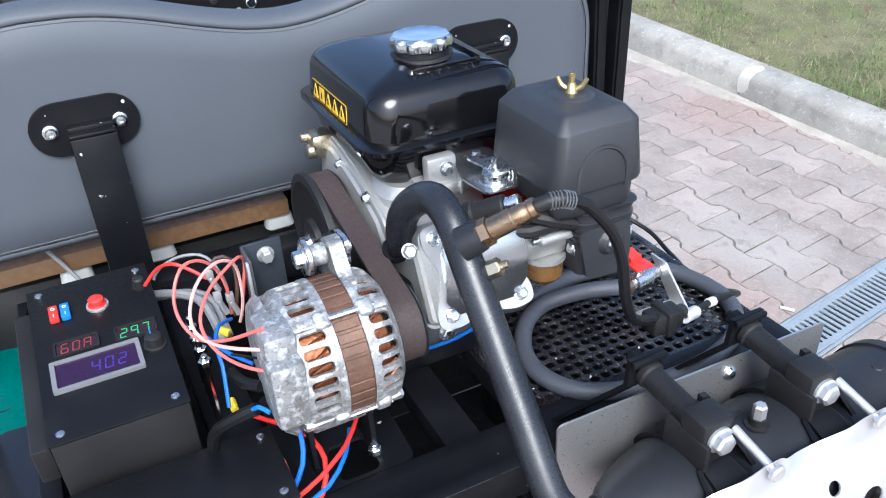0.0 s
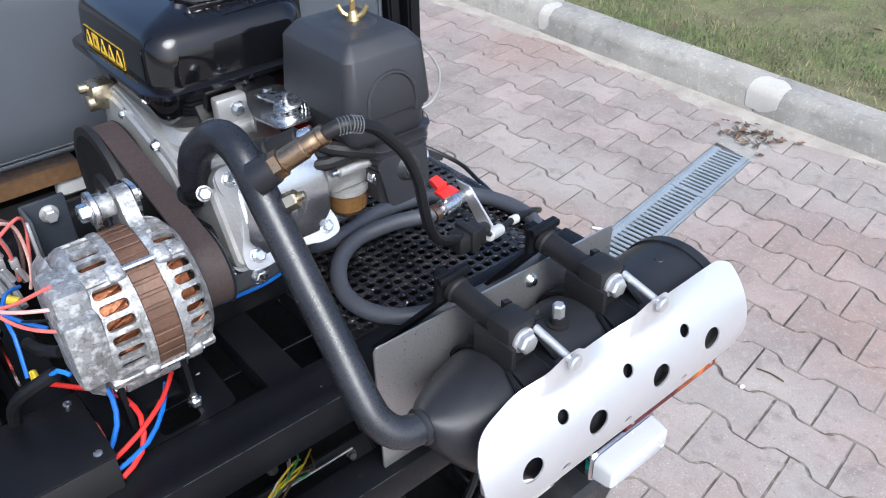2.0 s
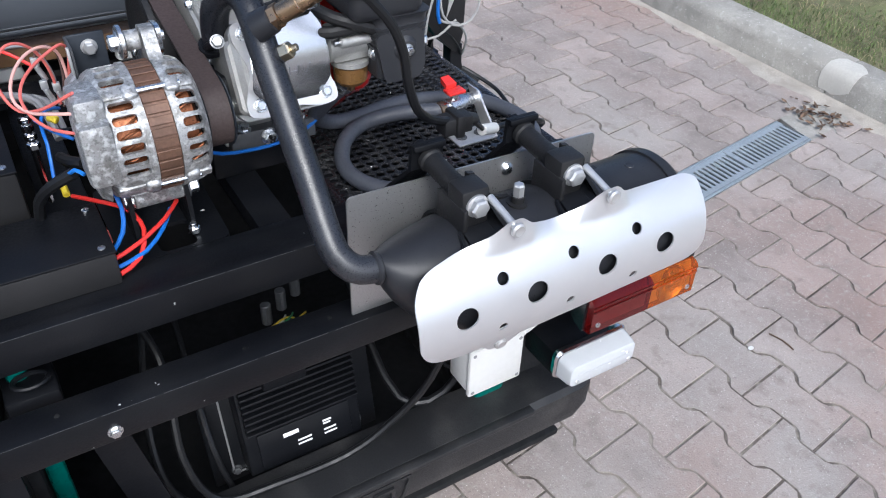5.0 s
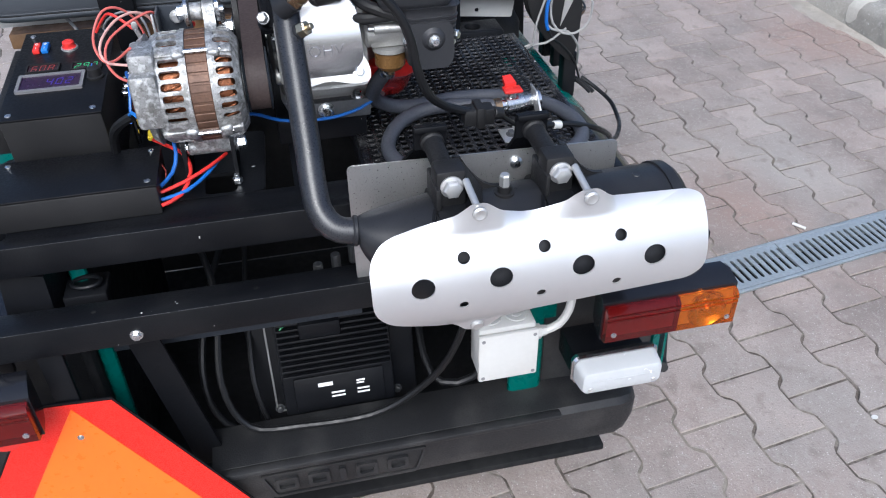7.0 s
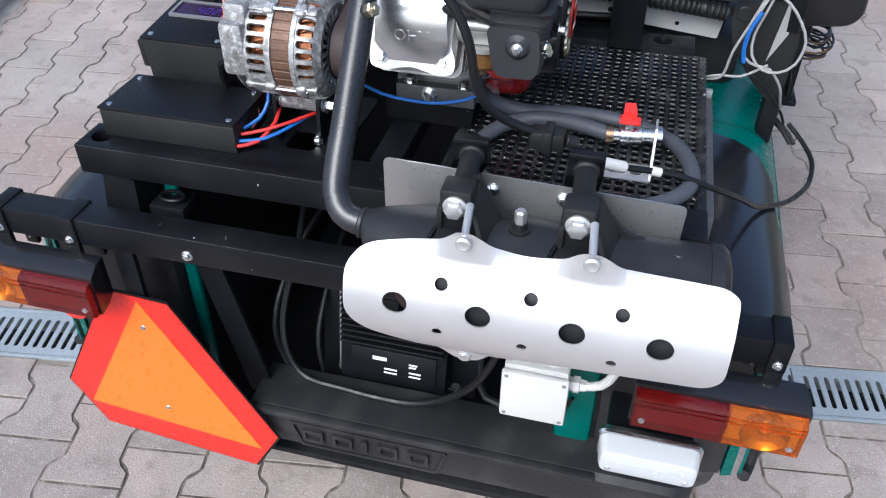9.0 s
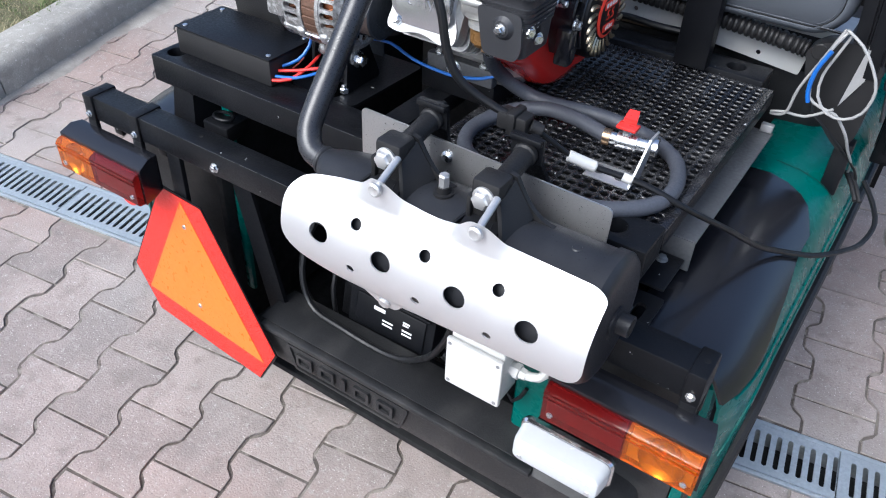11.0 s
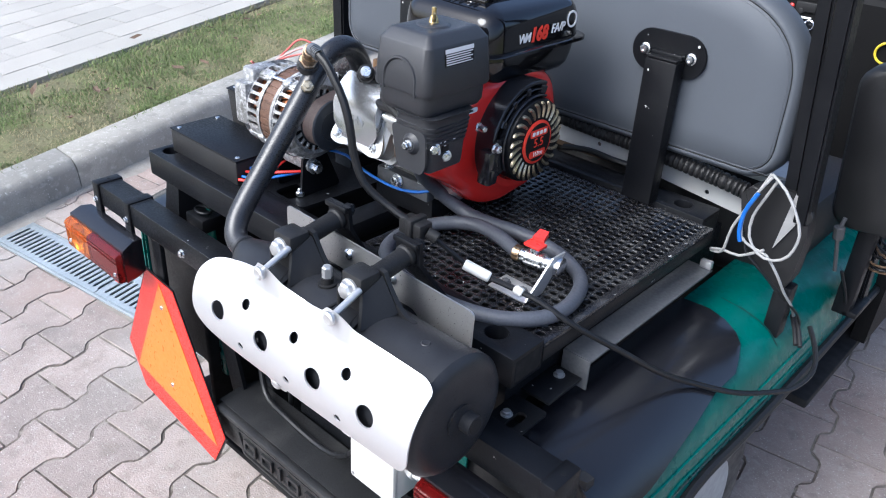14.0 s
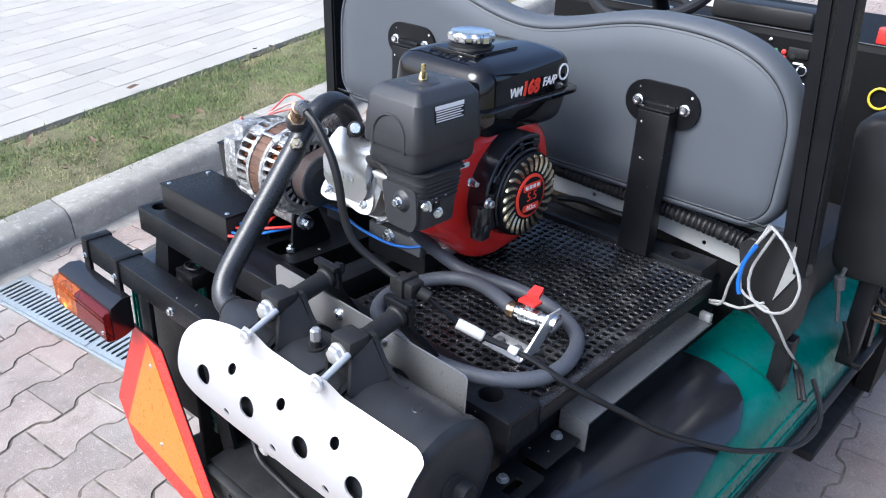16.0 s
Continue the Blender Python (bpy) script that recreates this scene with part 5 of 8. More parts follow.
part("hub", turned([(ALX + 0.118, 0.021), (ALX + 0.131, 0.021), (ALX + 0.133, 0.015)]), M_OXID, bf)
part("fan", turned([(ALX + 0.1165, 0.05), (ALX + 0.1195, 0.05)]), M_DARK, bf)
for k in range(4):
    a = 2 * math.pi * (k + 0.35) / 4
    y, z = AYC - (ALT_R + 0.0015) * math.sin(a), AZC + (ALT_R + 0.0015) * math.cos(a)
    part("through_bolt", rod((ALX + 0.055, y, z), (ALX + 0.11, y, z), 0.003, 8), M_ZINC, alt)
part("alternator_pulley", turned([(-0.060, 0.015), (-0.060, 0.038), (-0.058, 0.040), (-0.0575, 0.033), (-0.0315, 0.033), (-0.031, 0.040), (-0.029, 0.038), (-0.028, 0.024), (-0.030, 0.022), (-0.030, 0.01)], 40), M_STEELB, alt, "dark grooved steel pulley")
# adjusting ear at the top and pivot foot below
EARY, EARZ, PVY, PVZ = 0.112, 0.999, 0.078, 0.834
part("adjuster_ear", side_on(round_poly([(AYC - 0.012, AZC + 0.060), (AYC + 0.060, AZC + 0.030), (EARY + 0.016, EARZ - 0.006), (EARY + 0.010, EARZ + 0.014), (EARY - 0.012, EARZ + 0.014), (EARY - 0.022, EARZ - 0.008)], 0.011), [ring(EARY, EARZ, 0.006, 14)], ALX + 0.093, ALX + 0.107), M_OXID, alt)
part("ear_spacer", rod((ALX + 0.0765, EARY, EARZ), (ALX + 0.0928, EARY, EARZ), 0.0105, 20), M_OXID, alt)
part("adjuster_bolt", merge(bolt((ALX + 0.0705, EARY, EARZ), (-1, 0, 0), 0.0085, 0.008), lathe((ALX + 0.0708, EARY, EARZ), (1, EARY, EARZ), [(0, 0.016), (0.0008, 0.0175), (0.0045, 0.0175), (0.0052, 0.016)], 28), rod((ALX + 0.070, EARY, EARZ), (ALX + 0.118, EARY, EARZ), 0.005)), M_ZINC, alt)
part("adjuster_arm", side_on(round_poly([(EARY - 0.016, EARZ + 0.016), (EARY + 0.018, EARZ + 0.012), (0.30, 0.89), (0.28, 0.87), (EARY - 0.012, EARZ - 0.018)], 0.012), [], ALX + 0.108, ALX + 0.1125), M_ZINC, alt, "zinc adjuster arm")
part("pivot_foot", merge(bm_box(ALX + 0.050, ALX + 0.100, PVY - 0.012, PVY + 0.022, PVZ - 0.004, AZC - 0.052, 0.006), rod((ALX + 0.044, PVY, PVZ), (ALX + 0.106, PVY, PVZ), 0.012)), M_OXID, alt)
part("pivot_bolt", bolt((ALX + 0.044, PVY, PVZ), (-1, 0, 0), 0.009, 0.009), M_ZINC, alt)
part("pivot_nut", bolt((ALX + 0.106, PVY + 0.004, PVZ - 0.004), (1, 0, 0), 0.009, 0.011), M_ZINC, alt)
mb = thing("alternator_mount", (-0.12, 0.08, RAIL_Z), "black bent steel alternator mount", "bracket")
for x in (ALX + 0.036, ALX + 0.098):
    part("cheek", side_on(round_poly([(PVY - 0.022, RAIL_Z - 0.001), (PVY + 0.06, RAIL_Z - 0.001), (PVY + 0.03, PVZ + 0.018), (PVY - 0.016, PVZ + 0.018)], 0.01), [], x, x + 0.005), M_BLACK, mb)
part("weld_nut", merge(rod((-0.091, 0.056, RAIL_Z), (-0.091, 0.056, RAIL_Z + 0.008), 0.007, 6), rod((-0.091, 0.056, RAIL_Z + 0.008), (-0.091, 0.056, RAIL_Z + 0.013), 0.004, 8)), M_ZINC, mb)
# bent terminal bracket behind the alternator
tb = thing("terminal_bracket", (-0.21, 0.25, RAIL_Z), "grey bent steel bracket with hexagon bolts", "bracket")
part("upright", bm_box(-0.162, -0.120, 0.190, 0.193, RAIL_Z - 0.012, 0.984, 0.002), M_STEELB, tb)
part("arm", bm_box(-0.162, -0.159, 0.155, 0.1895, 0.925, 0.984, 0.001), M_GREYBAR, tb)
part("terminal_bolt", bolt((-0.138, 0.190, 0.968), (0, -1, 0), 0.0068, 0.009, 0.009), M_DULLZ, tb)
part("terminal_tab", bm_box(-0.1655, -0.1625, 0.150, 0.156, 0.925, 0.986, 0.001), M_DULLZ, tb)
for k in range(4):
    part("terminal", merge(rod((-0.222, 0.17 + k * 0.022, 0.80), (-0.222, 0.17 + k * 0.022, 0.885 + 0.006 * (k % 2)), 0.0035, 8), rod((-0.222, 0.17 + k * 0.022, 0.872), (-0.222, 0.17 + k * 0.022, 0.880), 0.007, 6)), M_CHROME, tb)

# ================= exhaust =================
MY, MZ, MR = -0.143, 0.770, 0.074      # silencer axis
sil = thing("exhaust_silencer", (0.25, MY, MZ - MR), "matt black cylindrical exhaust silencer with clamps", "silencer")


def along(prof, n=44):
    return lathe((0, MY, MZ), (1, MY, MZ), prof, n)


cone = [[(x, MY + r * math.cos(2 * math.pi * k / 44), MZ + (MR - r) * 0.82 + r * math.sin(2 * math.pi * k / 44)) for k in range(44)] for x, r in ((0.0455, 0.017), (0.047, 0.020), (0.051, 0.025), (0.060, 0.034), (0.075, 0.045), (0.092, 0.055), (0.110, 0.064), (0.128, 0.071), (0.1405, MR))]
part("inlet_cone", loft(cone), M_PIPE, sil)
part("body", along([(0.1407, MR - 0.02), (0.1408, MR), (0.415, MR), (0.4155, MR + 0.0025), (0.428, MR + 0.0025), (0.434, MR - 0.002), (0.437, MR - 0.010), (0.4375, MR - 0.02), (0.4385, 0.02)]), M_PIPE, sil)
part("outlet", merge(tube([(0.432, MY + 0.008, MZ - 0.004), (0.455, MY + 0.008, MZ - 0.004)], 0.0125, 20), along([(0.4385, 0.02), (0.441, 0.02)])), M_PIPE, sil)
# the pipe end is closed: a dark disc paints its shaded bore
part("outlet_bore", lathe((0.4551, MY + 0.008, MZ - 0.004), (1, MY + 0.008, MZ - 0.004), [(0, 0.0095), (0.0004, 0.0095)], 18), M_DARK, sil)
part("seam", along([(0.140, MR + 0.0004), (0.141, MR + 0.0016), (0.146, MR + 0.0016), (0.147, MR + 0.0004)], 44), M_PIPE, sil)
part("dimple", lathe((0.383, MY, MZ + MR - 0.0004), (0.383, MY, 2), [(0, 0.006), (0.0012, 0.005), (0.0008, 0.003)], 14), M_PIPE, sil)


def strap(x):
    """A saddle with raised arms, a square lug and two pressed ribs."""
    rings = []
    for a in range(20, 166, 8):
        c, s = math.cos(radians(a)), math.sin(radians(a))
        w = 0.016 + 0.006 * abs(math.cos(radians(a - 92)))
        rings.append([(x - w, MY - c * (MR + 0.001), MZ + s * (MR + 0.001)), (x - w, MY - c * (MR + 0.005), MZ + s * (MR + 0.005)), (x + w, MY - c * (MR + 0.005), MZ + s * (MR + 0.005)), (x + w, MY - c * (MR + 0.001), MZ + s * (MR + 0.001))])
    return loft(rings)


for x, foot in ((0.152, 0.112), (0.279, 0.266)):
    st_ = part("mount_saddle", strap(x + 0.004), M_BLACK, sil)
    part("lug", merge(bm_box(x - 0.0175, x + 0.0175, -0.160, -0.128, 0.842, 0.891, 0.005), bm_box(x - 0.0185, x - 0.0125, -0.166, -0.112, 0.836, 0.872, 0.002)), M_PLAST, st_)
    # a web swept down from the lug to the saddle, hollow along its upper edge
    web = [(x + 0.010, 0.889), (x + 0.0185, 0.887)] + [(x + 0.0185 + 0.050 * n / 7, 0.887 - 0.045 * (1 - (1 - n / 7) ** 2.2)) for n in range(1, 8)] + [(x + 0.0685, 0.833), (x + 0.010, 0.838)]
    part("web", plate(web, [], 0.006, pose(0, -0.120, 0, 90)), M_PLAST, st_)
    part("web", loft([[(x + 0.014, -0.158, 0.872), (x + 0.019, -0.158, 0.872), (x + 0.019, -0.128, 0.884), (x + 0.014, -0.128, 0.884)], [(x + 0.030, -0.176, 0.839), (x + 0.035, -0.176, 0.839), (x + 0.044, -0.126, 0.845), (x + 0.039, -0.126, 0.845)]]), M_PLAST, st_)
    for dx in (-0.026, 0.020):
        part("pressed_rib", tube([(x + dx * 0.75, -0.162, 0.8445), (x + dx, -0.184, 0.8365), (x + dx * 1.15, -0.200, 0.8215)], 0.0026, 6, 0.006), M_BLACK, st_)
    part("gusset", tube([(x - 0.030, -0.200, 0.8215), (x + 0.023, -0.200, 0.8215)], 0.0026, 6), M_BLACK, st_)
    part("lug_bolt", merge(lathe((x, -0.160, 0.872), (x, -1, 0.872), [(0, 0.0132), (0.0025, 0.0132), (0.0035, 0.011)], 24), lathe((x, -0.163, 0.872), (x, -1, 0.872), [(0, 0.0110), (0.006, 0.0110), (0.0085, 0.009), (0.0095, 0.005), (0.0097, 0.002)], 6)), M_DULLZ, st_, "large dull zinc bolt")
    part("rubber_bush", lathe((x, -0.128, 0.872), (x - 0.006, 0.0, 0.889), [(0, 0.0135), (0.008, 0.0135), (0.010, 0.0122), (0.054, 0.0122), (0.056, 0.0145), (0.062, 0.0145), (0.064, 0.010)], 24), M_RUBBER, sil, "black rubber anti-vibration bush")
    part("arm", loft([[(x - 0.024, -0.066, 0.900), (x + 0.016, -0.066, 0.900), (x + 0.016, -0.061, 0.900), (x - 0.024, -0.061, 0.900)], [(x - 0.024, -0.064, 0.868), (x + 0.016, -0.064, 0.868), (x + 0.016, -0.058, 0.868), (x - 0.024, -0.058, 0.868)], [(foot - 0.020, 0.002, RAIL_Z + 0.001), (foot + 0.020, 0.002, RAIL_Z + 0.001), (foot + 0.020, 0.008, RAIL_Z + 0.001), (foot - 0.020, 0.008, RAIL_Z + 0.001)]]), M_BLACK, sil)
    part("arm_lip", bm_box(x - 0.024, x + 0.016, -0.072, -0.0665, 0.893, 0.901, 0.002), M_BLACK, sil)
    part("arm_nut", merge(rod((x - 0.003, -0.056, 0.884), (x - 0.004, -0.044, 0.886), 0.009, 6), rod((x - 0.004, -0.044, 0.886), (x - 0.0045, -0.040, 0.8865), 0.005, 10)), M_BLACK, sil)
nutx = 0.2185
part("sensor_plug", merge(lathe((nutx, -0.144, 0.842), (nutx, -0.144, 2), [(0, 0.012), (0.004, 0.012), (0.0045, 0.008), (0.012, 0.008)], 20)), M_PLAST, sil)
part("plug_nut", merge(lathe((nutx, -0.144, 0.853), (nutx, -0.144, 2), [(0, 0.0066), (0.014, 0.0066), (0.016, 0.005)], 6)), M_DULLZ, sil, "dull zinc plug nut")

# ---- bright heat shield, bent round the silencer ----
SR = 0.0845


def bend_shield(u, v, w):
    """u along the silencer; v metres round it, 0 level with the axis; the ears stand off above."""
    a = v / SR
    r = SR + w
    lim, lo = radians(47), radians(-50)
    if a > lim:
        d = (a - lim) * SR
        # the sheet stands up at the two ears and rolls on round the silencer elsewhere
        e = max(max(0.0, 1 - abs(u - c) / 0.062) for c in (0.172, 0.299))
        e = e * e * (3 - 2 * e)
        flat = Vector((u, MY - r * math.cos(lim) - d * 0.06, MZ + r * math.sin(lim) + d))
        b = lim + (a - lim) * 0.62
        roll = Vector((u, MY - r * math.cos(b), MZ + r * math.sin(b)))
        return flat * e + roll * (1 - e)
    if a < lo:
        d = (lo - a) * SR
        return Vector((u, MY - r * math.cos(lo) + d * 0.35, MZ + r * math.sin(lo) - d * 0.93))
    return Vector((u, MY - r * math.cos(a), MZ + r * math.sin(a)))


def vz(z):
    return math.asin(max(-1, min(1, (z - MZ) / SR))) * SR


outl = round_poly([(0.047, -0.008), (0.047, 0.052), (0.070, 0.082), (0.115, 0.099), (0.148, 0.101), (0.158, 0.107), (0.164, 0.111), (0.180, 0.111), (0.188, 0.107), (0.199, 0.101), (0.236, 0.0985), (0.274, 0.101), (0.283, 0.107), (0.291, 0.110), (0.307, 0.110), (0.315, 0.107), (0.326, 0.101), (0.428, 0.100), (0.443, 0.086), (0.443, -0.010), (0.428, -0.028), (0.30, -0.039), (0.225, -0.050), (0.200, -0.078), (0.187, -0.097), (0.162, -0.097), (0.150, -0.080), (0.115, -0.054), (0.066, -0.032)], 0.014, 4)
holes = [ring(x, vz(0.8135), 0.0072, 16) for x in (0.152, 0.245, 0.336)] + [ring(x, vz(0.7865), 0.0135, 20, 0.0125) for x in (0.104, 0.193, 0.290, 0.377)] + [ring(x, vz(0.757), 0.0055, 14, 0.005) for x in (0.150, 0.241, 0.333)]


def shield_bm():
    """Cut fine enough along the bend to curve."""
    bm = bmesh.new()
    edges = []
    for loop in (outl, *holes):
        vs = [bm.verts.new((x, y, 0)) for x, y in loop]
        edges += [bm.edges.new((vs[i], vs[(i + 1) % len(vs)])) for i in range(len(vs))]
    bmesh.ops.triangle_fill(bm, edges=edges, use_beauty=True, normal=(0, 0, 1))
    for k in range(-19, 20):
        geom = bm.verts[:] + bm.edges[:] + bm.faces[:]
        bmesh.ops.bisect_plane(bm, geom=geom, plane_co=(0, k * 0.005 + 0.0007, 0), plane_no=(0, 1, 0), dist=1e-6)
    ext = bmesh.ops.extrude_face_region(bm, geom=bm.faces[:])
    bmesh.ops.translate(bm, verts=[v for v in ext["geom"] if isinstance(v, bmesh.types.BMVert)], vec=(0, 0, 0.0018))
    for v in bm.verts:
        v.co = bend_shield(*v.co)
    bmesh.ops.recalc_face_normals(bm, faces=bm.faces[:])
    return bm


shield = thing("heat_shield", (0.25, -0.22, 0.69), "bright bent aluminium heat shield with round holes", "heat shield")
part("sheet", shield_bm(), M_ALU, shield, sharp=0.9)
for x in (0.172, 0.299):
    part("ear_screw", merge(lathe((x, -0.207, 0.864), (x, -1, 0.864), [(0, 0.0085), (0.003, 0.0085), (0.0045, 0.006), (0.0035, 0.003)], 20)), M_DULLZ, shield)
    part("stud", rod((x, -0.206, 0.864), (x - 0.004, -0.160, 0.878), 0.0042, 12), M_DULLZ, shield, "dull zinc threaded stud")
part("ear_screw", lathe((0.174, -0.1945, 0.694), (0.174, -1, 0.50), [(0, 0.0085), (0.003, 0.0085), (0.005, 0.006), (0.0045, 0.003)], 18), M_DULLZ, shield)

# ---- pipe ----
pipe = thing("exhaust_pipe", (0.0, 0.0, 0.80), "matt black bent steel exhaust pipe", "exhaust pipe")
part("bend", tube([(-0.012, 0.130, 0.966), (-0.014, 0.126, 0.990), (-0.013, 0.114, 1.017), (-0.006, 0.095, 1.037), (-0.001, 0.070, 1.047), (0.001, 0.045, 1.040), (0.001, 0.026, 1.022), (0.001, 0.007, 1.000), (0.002, -0.035, 0.950), (0.003, -0.078, 0.899), (0.003, -0.106, 0.865), (0.006, -0.126, 0.840), (0.018, -0.138, 0.825), (0.034, -0.142, 0.8195), (0.054, -0.143, 0.8175)], 0.0155, 20, 0.008), M_BEND, pipe)
part("weld_collar", lathe((0.039, -0.1425, 0.819), (0.060, -0.143, 0.8168), [(0, 0.0160), (0.002, 0.0182), (0.005, 0.0182), (0.007, 0.0165)], 20), M_PIPE, pipe)
# a closed bung on the pipe below the probe
bq, bw = Vector((0.0015, 0.006, 0.998)), Vector((0.73, -0.58, 0.48)).normalized()
plugp = part("side_bung", lathe(bq + bw * 0.010, bq + bw, [(0, 0.0092), (0.007, 0.0092), (0.008, 0.0075)], 20), M_PIPE, pipe)
part("hex_plug", merge(lathe(bq + bw * 0.0178, bq + bw, [(0, 0.0088), (0.010, 0.0088), (0.0115, 0.0070)], 6), rod(bq + bw * 0.029, bq + bw * 0.036, 0.0038, 10)), M_PALEZ, plugp, "pale hexagon plug")
part("flange", plate(round_poly([(-0.018, -0.014), (0.03, -0.012), (0.036, 0), (0.03, 0.012), (-0.018, 0.014), (-0.024, 0)], 0.01), [], 0.006, pose(-0.012, 0.128, 0.966, 25, 0, 0)), M_BLACK, pipe)
part("flange_nut", bolt((-0.026, 0.080, 0.994), (-0.2, -0.85, 0.45), 0.0065, 0.010, 0.0075), M_NUT, pipe)
part("flange_nut", bolt((0.012, 0.105, 0.975), (0.1, -0.8, 0.5), 0.005, 0.006), M_NUT, pipe)
part("flange_stud", rod((-0.026, 0.125, 0.97), (-0.026, 0.081, 0.9935), 0.005, 10), M_BLACK, pipe)
# lambda probe
probe = thing("exhaust_probe", (0.0, -0.02, 1.02), "heat-tinted brass exhaust probe with a sheathed cable", "sensor")
pa, pb = Vector((-0.004, 0.012, 1.030)), Vector((0.060, -0.032, 1.078))
pd = (pb - pa).normalized()
part("bung", lathe(pa, pb, [(0.0, 0.0155), (0.016, 0.0145), (0.020, 0.0138), (0.021, 0.012)], 22), M_PIPE, probe)
part("hexagon", lathe(pa + pd * 0.019, pb, [(0, 0.0128), (0.010, 0.0128), (0.011, 0.010)], 6), M_BRASS, probe)
part("barrel", lathe(pa + pd * 0.03, pb, [(0, 0.0102), (0.022, 0.0100), (0.023, 0.0090), (0.034, 0.0090), (0.035, 0.0085), (0.038, 0.0085), (0.039, 0.0092), (0.044, 0.0088), (0.045, 0.006)], 20), M_BRASS, probe)
sp = [pa + pd * 0.072, (0.058, -0.029, 1.0735), (0.0675, -0.0325, 1.0745), (0.077, -0.034, 1.071)]
part("sheath", tube(sp, 0.0068, 14, 0.004), M_PLAST, probe)
for k in range(8):
    u = k / 7
    s0, s1 = (Vector(sp[1]), Vector(sp[2])) if u < 0.5 else (Vector(sp[2]), Vector(sp[3]))
    c_, d_ = s0.lerp(s1, (u * 2) % 1.0 if u < 1 else 1.0), (s1 - s0).normalized()
    d_ = (d_ + (Vector(sp[3]) - Vector(sp[1])).normalized()).normalized()
    part("sheath_coil", lathe(c_, c_ + d_, [(-0.0007, 0.0068), (0, 0.0080), (0.0007, 0.0068)], 16), M_NUT, probe)
CONN = Vector((0.212, -0.004, 0.880))
part("lead", tube([(0.074, -0.034, 1.072), (0.090, -0.034, 1.064), (0.106, -0.034, 1.047), (0.123, -0.034, 1.024), (0.135, -0.034, 0.993), (0.142, -0.033, 0.955), (0.156, -0.028, 0.920), (0.182, -0.014, 0.895), CONN], 0.0055, 10), M_CABLE, probe, "black braided lead")
part("plug", merge(bm_box(0.204, 0.244, -0.012, 0.012, 0.862, 0.884, 0.003), bm_box(0.219, 0.231, -0.016, 0.016, 0.859, 0.888, 0.003), rod((0.244, 0.002, 0.872), (0.258, 0.008, 0.866), 0.008)), M_PLAST, probe, "black cable plug")

# ---- hammered sheet behind the silencer ----
guard = thing("heat_guard_sheet", (0.215, -0.068, 0.69), "hammered aluminium sheet standing behind the silencer", "sheet")
part("sheet", plate(round_poly([(0.045, 0.690), (0.385, 0.690), (0.389, 0.852), (0.045, 0.861)], 0.008), [], 0.0025, pose(0, -0.0685, 0, 90)), M_CHECK, guard)
for x in (0.225, 0.305):
    part("screw", merge(lathe((x - 0.05, -0.0712, 0.838), (x - 0.05, -1, 0.838), [(0, 0.008), (0.002, 0.008), (0.005, 0.005), (0.0055, 0.002)], 20)), M_ZINC, guard)

# ================= hose, tap and leads on the deck =================
DZ = MESH_Z
hose = thing("fuel_hose", (0.27, 0.09, DZ), "blue-grey rubber fuel hose coiled on the deck plate", "hose")
part("hose_tube", tube([(0.127, 0.098, 0.905), (0.112, 0.130, 0.868), (0.112, 0.165, 0.832), (0.140, 0.186, 0.806), (0.180, 0.190, 0.800), (0.243, 0.206, 0.797), (0.300, 0.210, 0.792), (0.348, 0.197, 0.788), (0.384, 0.166, 0.788), (0.403, 0.110, 0.788), (0.396, 0.060, 0.788), (0.360, 0.020, 0.788), (0.310, 0.000, 0.788), (0.250, -0.006, 0.788), (0.190, 0.002, 0.788), (0.142, 0.026, 0.788), (0.120, 0.066, 0.788), (0.122, 0.108, 0.790), (0.146, 0.148, 0.796), (0.185, 0.168, 0.802), (0.235, 0.160, 0.808), (0.292, 0.141, 0.808)], 0.0105, 14), M_HOSE, hose)
part("hose_clip", lathe((0.127, 0.098, 0.905), (0.119, 0.122, 0.873), [(0.002, 0.0118), (0.010, 0.0118)], 16), M_ZINC, hose)

tap = thing("fuel_tap", (0.32, 0.14, DZ), "small bright metal ball valve with a red lever", "valve")
TA, TB = Vector((0.292, 0.141, 0.808)), Vector((0.362, 0.153, 0.808))
td = (TB - TA).normalized()
part("body", merge(lathe(TA, TB, [(0, 0.009), (0.012, 0.009), (0.013, 0.012), (0.04, 0.012), (0.041, 0.010), (0.066, 0.010)], 18), rod(TA + td * 0.024 + Vector((0, 0, 0.008)), TA + td * 0.024 + Vector((0, 0, 0.019)), 0.006)), M_ZINC, tap)
part("collar_nut", lathe(TA + td * 0.060, TB + td, [(0, 0.0145), (0.007, 0.0145), (0.008, 0.011)], 20), M_CHROME, tap)
part("hose_end", lathe(TA - td * 0.006, TB, [(0, 0.0118), (0.010, 0.0118)], 16), M_BRASS, tap)
tl = TA + td * 0.024 + Vector((0, 0, 0.0195))
part("lever", merge(bm_box(tl.x - 0.014, tl.x + 0.014, tl.y - 0.010, tl.y + 0.010, tl.z, tl.z + 0.005, 0.002), loft([[(tl.x - 0.010, tl.y + 0.006, tl.z + 0.003), (tl.x + 0.008, tl.y + 0.008, tl.z + 0.003), (tl.x + 0.008, tl.y + 0.008, tl.z + 0.010), (tl.x - 0.010, tl.y + 0.006, tl.z + 0.010)], [(tl.x - 0.010, tl.y + 0.022, tl.z + 0.008), (tl.x + 0.004, tl.y + 0.024, tl.z + 0.008), (tl.x + 0.004, tl.y + 0.024, tl.z + 0.016), (tl.x - 0.010, tl.y + 0.022, tl.z + 0.016)]])), M_REDP, tap, "red plastic lever")
